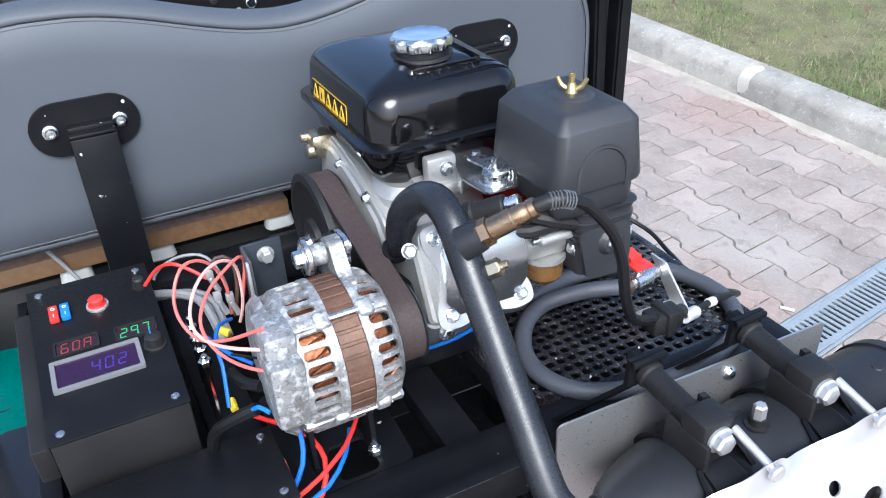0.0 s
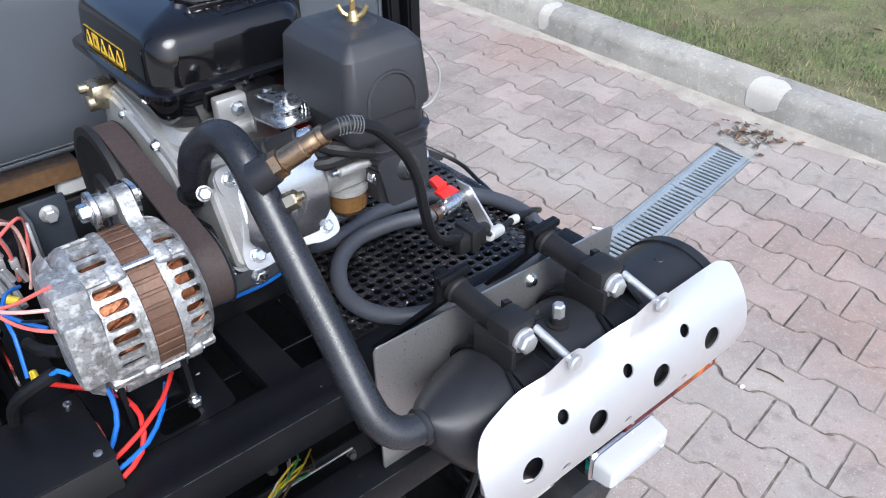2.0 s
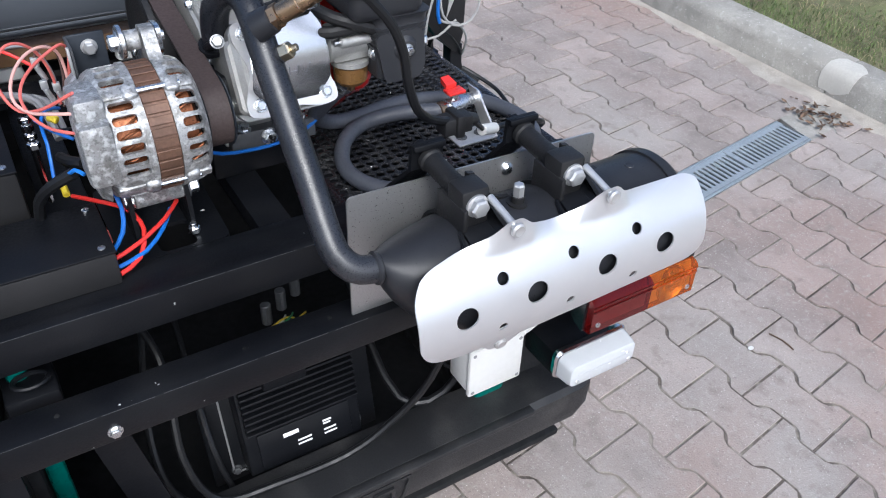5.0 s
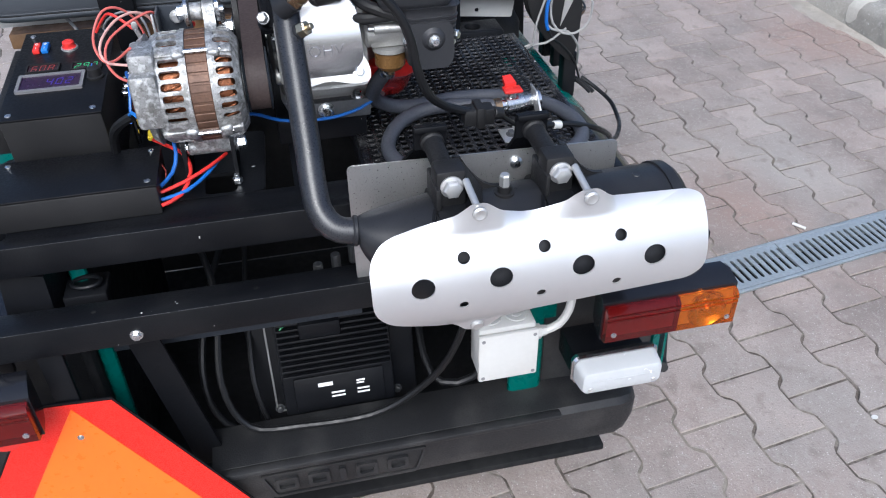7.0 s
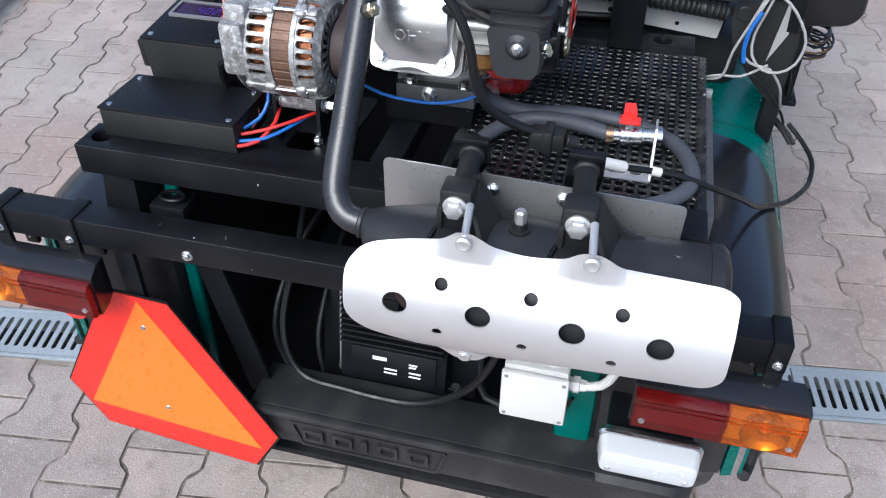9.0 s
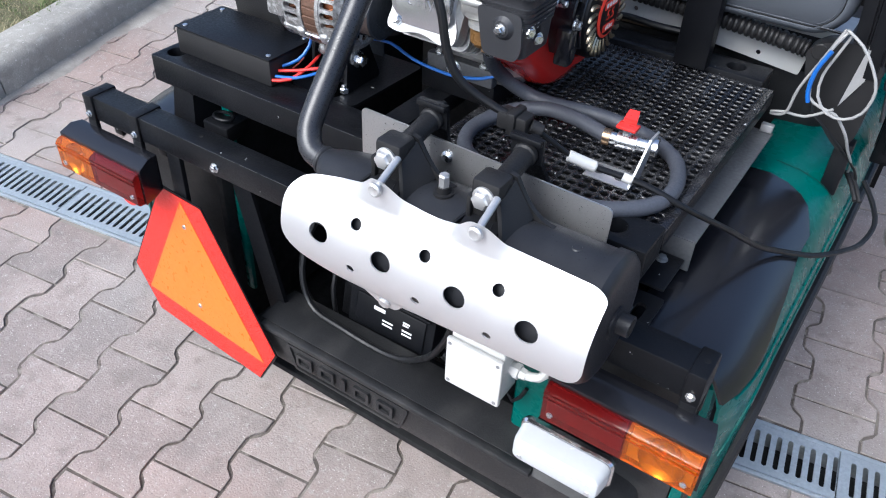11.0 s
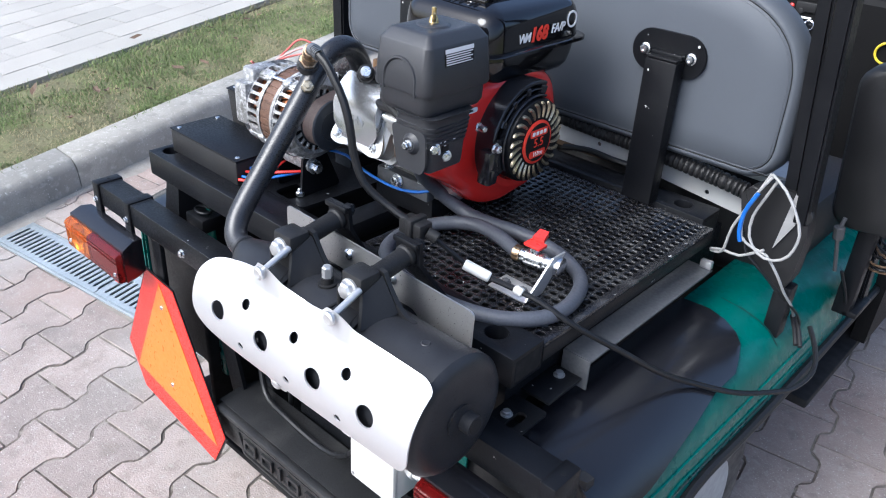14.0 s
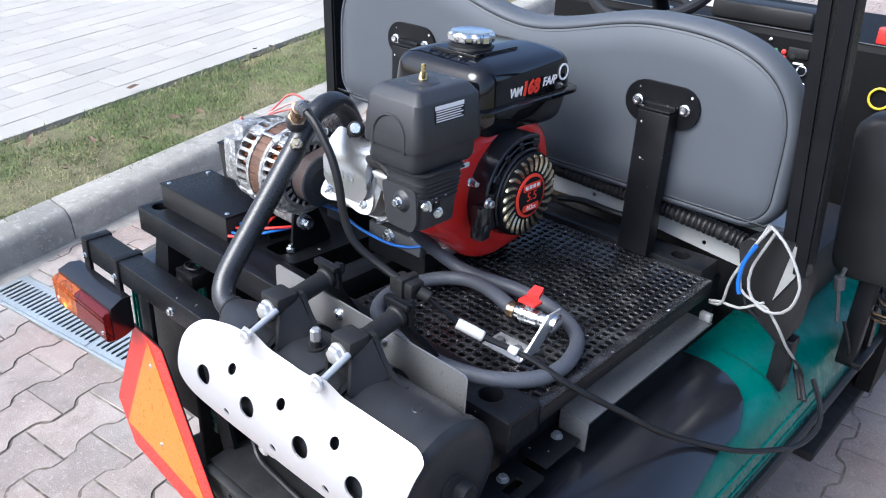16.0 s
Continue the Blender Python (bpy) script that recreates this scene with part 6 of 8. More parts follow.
part("tap_bracket", merge(bm_box(0.288, 0.352, 0.082, 0.122, DZ + 0.001, DZ + 0.004, 0.0012), loft([[(0.3495, 0.084, DZ + 0.003), (0.3525, 0.084, DZ + 0.003), (0.3525, 0.122, DZ + 0.003), (0.3495, 0.122, DZ + 0.003)], [(0.3495, 0.138, 0.826), (0.3525, 0.138, 0.826), (0.3525, 0.166, 0.826), (0.3495, 0.166, 0.826)]])), M_DULLZ, tap, "dull zinc-plated angle bracket")
for x in (0.303, 0.333):
    part("bracket_bolt", bolt((x, 0.102, DZ + 0.004), (0, 0, 1), 0.006, 0.005), M_GREYBAR, tap)

lead = thing("temperature_lead", (0.3, 0.05, DZ), "thin black lead with a white inline connector", "cable")
part("connector", lathe((0.286, 0.030, 0.832), (0.322, 0.047, 0.818), [(0, 0.0065), (0.001, 0.0075), (0.036, 0.0075), (0.038, 0.006)], 16), M_WHITEP, lead, "white plastic connector")
part("ferrule", lathe((0.350, 0.058, 0.812), (0.368, 0.062, 0.808), [(0, 0.005), (0.001, 0.006), (0.012, 0.006), (0.013, 0.005)], 14), M_WHITEP, lead)
part("inner_wire", tube([(0.250, 0.004, 0.869), (0.265, 0.014, 0.855), (0.290, 0.032, 0.831)], 0.0032, 8), M_CABLE, lead)
part("wire", tube([(0.320, 0.046, 0.819), (0.350, 0.058, 0.812), (0.385, 0.068, 0.804), (0.43, 0.085, 0.782), (0.475, 0.140, 0.737), (0.508, 0.198, 0.690), (0.534, 0.254, 0.656), (0.577, 0.320, 0.626), (0.610, 0.381, 0.612), (0.628, 0.430, 0.604), (0.634, 0.482, 0.612), (0.618, 0.522, 0.625), (0.594, 0.552, 0.640)], 0.0042, 8), M_CABLE, lead)

# ================= black electronics boxes =================
def enclosure(x0, x1, y0, y1, z0, z1, label, tilt=0.0):
    th = thing("electronics_box", ((x0 + x1) / 2, (y0 + y1) / 2, z0), label, "control box")
    part("body", bm_box(x0 + 0.001, x1 - 0.001, y0 + 0.001, y1 - 0.001, z0, z1 - 0.0035, 0.003), M_PLAST, th)
    lid = part("lid", bm_box(x0, x1, y0, y1, z1 - 0.003, z1, 0.0012), M_BLACK, th)
    for x in (x0 + 0.012, x1 - 0.012):
        for y in (y0 + 0.012, y1 - 0.012):
            part("lid_screw", merge(lathe((x, y, z1), (x, y, 2), [(0, 0.0042), (0.001, 0.004), (0.0016, 0.0022)], 14)), M_ZINC, lid)
    return th, lid


box_b, lid_b = enclosure(-0.383, -0.183, -0.001, 0.101, RAIL_Z + 0.001, 0.829, "flat black box with a screwed lid on the rear rail")
BZ = 0.8932
box_a, lid_a = enclosure(-0.374, -0.247, 0.125, 0.367, RAIL_Z - 0.012, BZ, "black control box with switches, knobs and lit displays")
box_a.rotation_euler[0] = radians(5.7)          # the box leans back on the frame
part("side_flange", bm_box(-0.392, -0.375, 0.14, 0.35, 0.835, 0.877, 0.002), M_PLAST, box_a)


SEGS = {"0": "abcdef", "2": "abged", "4": "fgbc", "6": "afgedc", "7": "abc", "9": "abcfg", "A": "abcefg"}


def segments(text, h, x_right, cy, z):
    """Seven-bar digits, right-aligned; a point takes no room."""
    w, t = h * 0.52, h * 0.085
    bars, x = [], x_right
    for ch in text[::-1]:
        if ch == ".":
            bars.append(bm_box(x - h * 0.06, x + h * 0.05, cy - h / 2, cy - h / 2 + h * 0.11, z, z + 0.0003, 0))
            continue
        x0 = x - w
        place = {"a": (x0 + t, x - t, h / 2 - t, h / 2), "g": (x0 + t, x - t, -t / 2, t / 2), "d": (x0 + t, x - t, -h / 2, -h / 2 + t),
                 "f": (x0, x0 + t, t / 2, h / 2 - t / 2), "b": (x - t, x, t / 2, h / 2 - t / 2), "e": (x0, x0 + t, -h / 2 + t / 2, -t / 2), "c": (x - t, x, -h / 2 + t / 2, -t / 2)}
        for k in SEGS[ch]:
            a, b, lo, hi = place[k]
            bars.append(bm_box(a, b, cy + lo, cy + hi, z, z + 0.0003, 0))
        x = x0 - h * 0.24
    bm = merge(*bars)
    bm.transform(Matrix.Translation((x_right, cy, 0)) @ Matrix(((1, 0.12, 0, 0), (0, 1, 0, 0), (0, 0, 1, 0), (0, 0, 0, 1))) @ Matrix.Translation((-x_right, -cy, 0)))
    return bm


def window_on(lidpart, cx, cy, w, h, border, bmat, smat, text, size, tmat, name, label):
    fr = part(name, plate(rrect(cx, cy, w, h, 0.002, 2), [rrect(cx, cy, w - 2 * border, h - 2 * border, 0.001, 1)], 0.004, pose(0, 0, BZ + 0.0002)), bmat, lidpart, label)
    part("screen", bm_box(cx - w / 2 + border, cx + w / 2 - border, cy - h / 2 + border, cy + h / 2 - border, BZ + 0.0004, BZ + 0.0022, 0), smat, fr)
    part("digits", segments(text, size, cx + w / 2 - border - w * 0.12, cy, BZ + 0.0024), tmat, fr)


M_BEZEL = mat("scuffed_grey_bezel", (0.16, 0.16, 0.17), 0.4, var=0.15)
window_on(lid_a, -0.319, 0.211, 0.086, 0.045, 0.0045, M_BEZEL, M_SCREENB, "402", 0.0165, M_DBLU, "power_meter", "grey-framed meter with dim blue digits")
window_on(lid_a, -0.334, 0.251, 0.044, 0.023, 0.0022, M_PLAST, M_SCREEN, "60A", 0.0145, M_DRED, "current_meter", "small meter with red digits")
window_on(lid_a, -0.276, 0.248, 0.042, 0.023, 0.0022, M_PLAST, M_SCREEN, "29.7", 0.0145, M_DGRN, "voltage_meter", "small meter with green digits")
for x, mm in ((-0.3495, M_REDP), (-0.338, M_BLUEP)):
    sw = part("rocker_switch", bm_box(x - 0.0048, x + 0.0048, 0.298, 0.322, BZ, BZ + 0.007, 0.0015), mm, lid_a)
    part("rocker_mark", merge(bm_box(x - 0.0004, x + 0.0004, 0.301, 0.306, BZ + 0.0069, BZ + 0.0073, 0)), M_PRINT, sw)
    part("rocker_mark", plate(ring(x, 0.315, 0.0022, 14), [ring(x, 0.315, 0.0014, 14)], 0.0004, pose(0, 0, BZ + 0.007)), M_PRINT, sw)
part("push_button", merge(lathe((-0.306, 0.309, BZ), (-0.306, 0.309, 2), [(0, 0.0098), (0.003, 0.0098), (0.004, 0.0082), (0.010, 0.008), (0.0115, 0.006), (0.0118, 0.003)], 22)), M_REDP, lid_a, "round red push button")
part("button_ring", lathe((-0.306, 0.309, BZ), (-0.306, 0.309, 2), [(0, 0.0118), (0.0022, 0.0116), (0.0026, 0.0100)], 24), M_DULLZ, lid_a)
part("fuse_holder", lathe((-0.259, 0.322, BZ), (-0.259, 0.322, 2), [(0, 0.0085), (0.003, 0.0085), (0.003, 0.0068), (0.011, 0.0065), (0.013, 0.004)], 18), M_PLAST, lid_a)
kn = part("knob", lathe((-0.262, 0.217, BZ), (-0.262, 0.217, 2), [(0, 0.0115), (0.003, 0.0115), (0.004, 0.0095), (0.014, 0.0085), (0.0155, 0.006)], 22), M_PLAST, lid_a)
part("knob_mark", bm_box(-0.2645, -0.263, 0.219, 0.226, BZ + 0.0152, BZ + 0.0158, 0), M_BLUEP, kn)

# ================= wires =================
loom = thing("wire_loops", (-0.23, 0.22, 0.86), "loose loops of faded red wire at the alternator", "wiring")
rng = random.Random(5)
part("loop", tube([(-0.180, 0.040, 0.988), (-0.207, 0.080, 0.959), (-0.227, 0.110, 0.948), (-0.237, 0.130, 0.960), (-0.236, 0.150, 0.974), (-0.224, 0.165, 0.991), (-0.208, 0.175, 0.991), (-0.192, 0.185, 0.974), (-0.183, 0.190, 0.946), (-0.181, 0.200, 0.904)], 0.0017, 7, 0.006), M_WPINK, loom)
part("loop", tube([(-0.180, 0.036, 0.968), (-0.203, 0.060, 0.962), (-0.218, 0.090, 0.953), (-0.228, 0.110, 0.956), (-0.228, 0.125, 0.965), (-0.219, 0.145, 0.975), (-0.205, 0.160, 0.983), (-0.187, 0.175, 0.983), (-0.172, 0.185, 0.971), (-0.168, 0.190, 0.946), (-0.170, 0.190, 0.918), (-0.176, 0.195, 0.894)], 0.0017, 7, 0.006), M_WPALE, loom)
part("loop", tube([(-0.178, 0.022, 0.952), (-0.196, 0.045, 0.948), (-0.209, 0.070, 0.945), (-0.219, 0.090, 0.951), (-0.222, 0.110, 0.959), (-0.217, 0.125, 0.968), (-0.204, 0.145, 0.974), (-0.186, 0.160, 0.980), (-0.167, 0.175, 0.982), (-0.161, 0.185, 0.969), (-0.165, 0.190, 0.941), (-0.173, 0.195, 0.900)], 0.0017, 7, 0.006), M_WPINK, loom)
part("red_lead", tube([(-0.255, 0.25, 0.935), (-0.241, 0.240, 0.955), (-0.227, 0.220, 0.969), (-0.212, 0.210, 0.963), (-0.198, 0.200, 0.953)], 0.0020, 7, 0.006), M_WRED, loom)
part("dark_lead", tube([(-0.198, 0.200, 0.955), (-0.186, 0.200, 0.973), (-0.172, 0.200, 0.967), (-0.170, 0.200, 0.940), (-0.178, 0.200, 0.90)], 0.0020, 7, 0.006), M_RUSTY, loom)
part("grey_lead", tube([(-0.245, 0.252, 0.938), (-0.237, 0.250, 0.950), (-0.215, 0.240, 0.963), (-0.191, 0.230, 0.960), (-0.180, 0.210, 0.936), (-0.182, 0.205, 0.90)], 0.0016, 7, 0.006), M_GREY, loom)
part("black_lead", tube([(-0.206, 0.130, 0.908), (-0.198, 0.110, 0.918), (-0.190, 0.080, 0.933), (-0.180, 0.056, 0.944)], 0.0013, 6), M_CABLE, loom)
part("blue_lead", tube([(-0.185, 0.190, 0.904), (-0.201, 0.170, 0.914), (-0.210, 0.150, 0.907), (-0.210, 0.130, 0.895), (-0.215, 0.11, 0.86)], 0.0020, 6), M_WBLUE, loom)
part("blue_lead", tube([(-0.214, 0.165, 0.908), (-0.210, 0.140, 0.914), (-0.202, 0.120, 0.914), (-0.186, 0.098, 0.911)], 0.0020, 6), M_WBLUE, loom)
for p in ((-0.195, 0.200, 0.953), (-0.193, 0.192, 0.929), (-0.181, 0.194, 0.923)):
    part("crimp_lug", merge(rod(p, (p[0] + 0.006, p[1], p[2] - 0.018), 0.0032, 8), bm_box(p[0] - 0.004, p[0] + 0.004, p[1] - 0.003, p[1] + 0.003, p[2], p[2] + 0.010, 0.001)), M_DULLZ, loom)
part("black_sheath", tube([(-0.19, 0.19, 0.83), (-0.20, 0.16, 0.86), (-0.195, 0.12, 0.875), (-0.183, 0.10, 0.88)], 0.006, 8), M_CABLE, loom)
part("grey_cable", tube([(-0.30, 0.36, 0.86), (-0.24, 0.345, 0.862), (-0.20, 0.31, 0.86), (-0.19, 0.26, 0.83)], 0.0055, 8), M_GREY, loom)
part("grey_cable", tube([(-0.30, 0.37, 0.845), (-0.24, 0.36, 0.85), (-0.19, 0.33, 0.85), (-0.18, 0.28, 0.82)], 0.0055, 8), M_GREY, loom)
part("battery_lead", tube([(-0.155, 0.30, 0.80), (-0.145, 0.25, 0.90), (-0.135, 0.22, 0.945), (-0.12, 0.205, 0.95)], 0.0035, 8), M_WRED, loom)
part("yellow_lug", rod((-0.199, 0.186, 0.898), (-0.191, 0.179, 0.895), 0.0045, 10), M_WYEL, loom)
low = thing("low_wires", (-0.18, 0.05, RAIL_Z), "red and blue leads between box and alternator", "wiring")
part("red_lead", tube([(-0.184, 0.018, 0.806), (-0.155, 0.028, 0.811), (-0.122, 0.048, 0.818), (-0.100, 0.076, 0.819)], 0.0024, 8), M_WRED, low)
part("blue_lead", tube([(-0.184, 0.010, 0.800), (-0.152, 0.020, 0.803), (-0.126, 0.042, 0.811), (-0.110, 0.070, 0.815)], 0.0024, 8), M_WBLUE, low)
part("red_lead", tube([(-0.184, 0.003, 0.796), (-0.160, 0.016, 0.800), (-0.146, 0.044, 0.815), (-0.154, 0.080, 0.822), (-0.180, 0.120, 0.818), (-0.200, 0.155, 0.810)], 0.0026, 8), M_WRED, low)
part("blue_lead", tube([(-0.184, 0.026, 0.810), (-0.168, 0.044, 0.818), (-0.161, 0.062, 0.835), (-0.164, 0.078, 0.858)], 0.0026, 8), M_WBLUE, low)
part("thin_red_lead", tube([(-0.250, 0.098, 0.802), (-0.222, 0.096, 0.815), (-0.196, 0.088, 0.822), (-0.180, 0.068, 0.808), (-0.182, 0.045, 0.800)], 0.0011, 6), M_WPINK, low)
part("black_sheath", tube([(-0.262, 0.104, 0.800), (-0.243, 0.100, 0.812), (-0.236, 0.088, 0.852), (-0.222, 0.066, 0.880), (-0.198, 0.048, 0.900)], 0.0062, 8), M_CABLE, low)
part("cyan_lead", tube([(-0.205, 0.052, 0.896), (-0.197, 0.040, 0.908), (-0.190, 0.030, 0.906)], 0.0022, 6), M_BLUEP, low)
part("yellow_crimp", rod((-0.205, 0.163, 0.808), (-0.205, 0.178, 0.812), 0.0042, 10), M_WYEL, low)
single("earth_wire", tube([(-0.090, 0.118, 0.848), (-0.060, 0.128, 0.846), (-0.025, 0.136, 0.828), (0.009, 0.140, 0.821), (0.05, 0.142, 0.820), (0.09, 0.146, 0.828), (0.112, 0.152, 0.838)], 0.0024, 7), M_WBLUE, "thin blue wire below the engine block", "wire")

# ================= lamps and signs at the rear =================
def tail_lamp(cx, red_side):
    """Two-part lens on a black tapered housing."""
    x0, x1 = cx - 0.098, cx + 0.098
    th = thing("tail_lamp", (cx, -0.10, 0.56), "red and amber tail lamp on a black housing", "lamp", "tail lamps")
    part("housing", loft([[(x0 - 0.003, -0.1275, 0.564), (x1 + 0.003, -0.1275, 0.564), (x1 + 0.003, -0.1275, 0.630), (x0 - 0.003, -0.1275, 0.630)], [(x0, -0.106, 0.566), (x1, -0.106, 0.566), (x1, -0.106, 0.640), (x0, -0.106, 0.640)], [(x0 + 0.004, -0.086, 0.572), (x1 - 0.004, -0.086, 0.572), (x1 - 0.004, -0.086, 0.638), (x0 + 0.004, -0.086, 0.638)]]), M_GUARD, th)
    mid = cx + (0.010 if red_side < 0 else -0.010)
    for a, b, mm, lab in ((x0, mid, M_LRED if red_side < 0 else M_LORANGE, "red lens" if red_side < 0 else "amber lens"), (mid, x1, M_LORANGE if red_side < 0 else M_LRED, "amber lens" if red_side < 0 else "red lens")):
        le = part("lens", merge(loft([[(a, -0.128, 0.565), (b, -0.128, 0.565), (b, -0.128, 0.625), (a, -0.128, 0.625)], [(a, -0.138, 0.566), (b, -0.138, 0.566), (b, -0.136, 0.623), (a, -0.136, 0.623)], [(a, -0.1415, 0.569), (b, -0.1415, 0.569), (b, -0.1415, 0.619), (a, -0.1415, 0.619)]]), bm_box(a, b, -0.1432, -0.1412, 0.6135, 0.6165, 0.0005), bm_box(a, b, -0.1432, -0.1412, 0.606, 0.6085, 0.0005)), mm, th, lab)
        part("reflector", bm_box(a + 0.004, b - 0.004, -0.1295, -0.1282, 0.574, 0.620, 0), M_REFL, le)
    bx = cx + (0.055 if red_side < 0 else -0.055)
    part("reflector_bowl", lathe((bx, -0.1296, 0.594), (bx, -1, 0.594), [(0.0, 0.012), (0.0015, 0.018), (0.006, 0.027), (0.0065, 0.028), (0.004, 0.029), (0.0, 0.029)], 28), M_CHROME, th, "bright reflector bowl")
    part("bulb", lathe((cx + (0.055 if red_side < 0 else -0.055), -0.1296, 0.598), (cx + (0.055 if red_side < 0 else -0.055), -1, 0.598), [(0, 0.007), (0.003, 0.009), (0.006, 0.006), (0.008, 0.001)], 16), M_CHROME, th)
    for x in (x0 + 0.012, x1 - 0.012):
        part("lens_screw", lathe((x, -0.1414, 0.581), (x, -1, 0.581), [(0, 0.0045), (0.0015, 0.004), (0.002, 0.002)], 12), M_ZINC, th)
    return th


tail_lamp(0.472, -1)
tail_lamp(-0.470, 1)
single("round_reflector", plate(ring(0.512, 0.574, 0.016, 28), [], 0.004, pose(0, -0.119, 0, 90)), M_REDP, "small round red reflector behind the amber lens", "reflector")
single("round_reflector", plate(ring(-0.42, 0.566, 0.024, 28), [], 0.004, pose(0, -0.121, 0, 90)), M_REDP, "small round red reflector behind the tail lamp", "reflector")

rev = thing("reversing_lamp", (0.408, -0.11, 0.46), "clear reversing lamp in a white rim", "lamp")
part("foot", bm_box(0.352, 0.464, -0.108, -0.030, 0.460, 0.506, 0.004), M_BLACK, rev, "black mounting foot")
rb = rbox(0, 0, 0.134, 0.054, [(0, 0.002), (0.008, 0.0), (0.012, 0.002)], 0.012)
rb.transform(pose(0.407, -0.108, 0.498, 90))
part("base", rb, M_CHROME, rev, "bright rim")
part("reflector", bm_box(0.352, 0.466, -0.1205, -0.1202, 0.475, 0.515, 0), M_WHITEP, rev, "pale reflector")
lb = rbox(0, 0, 0.128, 0.047, [(0.0, 0.0), (0.021, 0.002), (0.027, 0.004), (0.029, 0.007)], 0.012)
lb.transform(pose(0.407, -0.1208, 0.498, 90))
cl = part("lens", lb, M_LWHITE, rev, "milky white lens")
part("lens_line", bm_box(0.358, 0.456, -0.1505, -0.1496, 0.5005, 0.5022, 0.0003), M_LWHITE, cl)
for x in (0.358, 0.456):
    part("lens_screw", lathe((x, -0.1495, 0.4875), (x, -1, 0.4875), [(0, 0.0042), (0.002, 0.003)], 12), M_DULLZ, rev)

tri = thing("slow_vehicle_triangle", (-0.345, -0.072, 0.21), "fluorescent orange slow-vehicle triangle with a red border", "sign")
def tri_pts(s):
    """Cut-cornered triangle, grown by s from the inner one."""
    A, B, C = Vector((-0.348, 0.553)), Vector((-0.511, 0.273)), Vector((-0.182, 0.273))
    cen = (A + B + C) / 3
    return [cen + (p - cen) * s for p in (A, B, C)]


def cut_tri(s, c):
    p = tri_pts(s)
    out = []
    for i in range(3):
        q, a, b = p[i], p[i - 1], p[(i + 1) % 3]
        out += [q + (a - q).normalized() * c, q + (b - q).normalized() * c]
    return [tuple(v) for v in out]


TRIZ = Matrix(((1, 0, 0, 0), (-0.07, 0.0, -1, -0.101), (0, 1, 0, 0), (0, 0, 0, 1)))
part("backing", plate(cut_tri(1.56, 0.108), [], 0.002, TRIZ), M_BLACK, tri)
part("border", plate(cut_tri(1.53, 0.106), [], 0.0008, TRIZ @ pose(0, 0, 0.0022)), M_TRIR, tri, "red reflective border")
part("centre", plate([tuple(v) for v in tri_pts(1.0)], [], 0.0006, TRIZ @ pose(0, 0, 0.0032)), M_TRIO, tri, "fluorescent orange centre")
for z in (0.498, 0.314):
    part("rivet", lathe((-0.350, -0.0802, z), (-0.350, -1, z), [(0, 0.005), (0.0015, 0.004), (0.002, 0.001)], 14), M_ZINC, tri)
part("hanger", bm_box(-0.365, -0.335, -0.0745, -0.0655, 0.42, 0.648, 0.001), M_BLACK, tri)

jb = thing("junction_box", (0.248, -0.08, 0.485), "pale grey plastic junction box with a cable gland", "junction box")
part("body", bm_box(0.206, 0.292, -0.088, -0.042, 0.488, 0.580, 0.005), M_WHITEP, jb)
jl = part("lid", bm_box(0.204, 0.294, -0.098, -0.0885, 0.486, 0.574, 0.004), M_WHITEP, jb)
for x in (0.211, 0.287):
    for z in (0.494, 0.566):
        part("lid_screw", lathe((x, -0.098, z), (x, -1, z), [(0, 0.003), (0.0006, 0.0028)], 10), M_GREY, jl)
for x in (0.228, 0.268):
    part("knockout", merge(lathe((x, -0.064, 0.580), (x, -0.064, 2), [(0, 0.017), (0.002, 0.0165), (0.0022, 0.012), (0.0012, 0.0115), (0.0012, 0.008), (0.0026, 0.0075), (0.0028, 0.003)], 24)), M_WHITEP, jb)
part("gland", lathe((0.292, -0.066, 0.540), (1, -0.066, 0.540), [(0, 0.010), (0.006, 0.010), (0.006, 0.012), (0.014, 0.012), (0.015, 0.009), (0.024, 0.008)], 6), M_WHITEP, jb)
part("grey_cable", tube([(0.314, -0.066, 0.540), (0.335, -0.066, 0.548), (0.348, -0.068, 0.575), (0.348, -0.072, 0.61), (0.335, -0.085, 0.65)], 0.0065, 10), M_WHITEP, jb)

# ---- controller in the open compartment ----
ctl = thing("motor_controller", (0.0, 0.1, 0.22), "black finned motor controller with a label", "controller")
CM = pose(0.005, 0.085, 0.425, 78, 0, 0)


def on_ctl(bm):
    bm.transform(CM)
    return bm


part("tray", on_ctl(bm_box(-0.135, 0.135, -0.115, 0.112, -0.012, -0.004, 0.004)), M_BLACK, ctl)
for a, b in (((-0.104, 0.100), (0.104, 0.100)), ((-0.104, 0.100), (-0.104, -0.100)), ((-0.104, -0.100), (0.104, -0.100))):
    part("tray_edge", on_ctl(tube([(*a, -0.0025), (*b, -0.0025)], 0.0016, 6)), M_DULLZ, ctl, "bright rubbed tray edge")
part("body", on_ctl(bm_box(-0.088, 0.092, -0.085, 0.098, -0.003, 0.040, 0.004)), M_BLACK, ctl)
for k in range(10):
    y = -0.005 + k * 0.0105
    part("fin", on_ctl(bm_box(-0.084, 0.088, y, y + 0.004, 0.040, 0.055, 0.001)), M_BLACK, ctl)
cp = part("label_plate", on_ctl(bm_box(-0.070, 0.075, -0.078, -0.016, 0.0402, 0.043, 0.002)), M_BLACK, ctl)
part("logo_bar", on_ctl(bm_box(-0.032, -0.008, -0.036, -0.029, 0.0432, 0.0436, 0)), M_PRINT, cp)
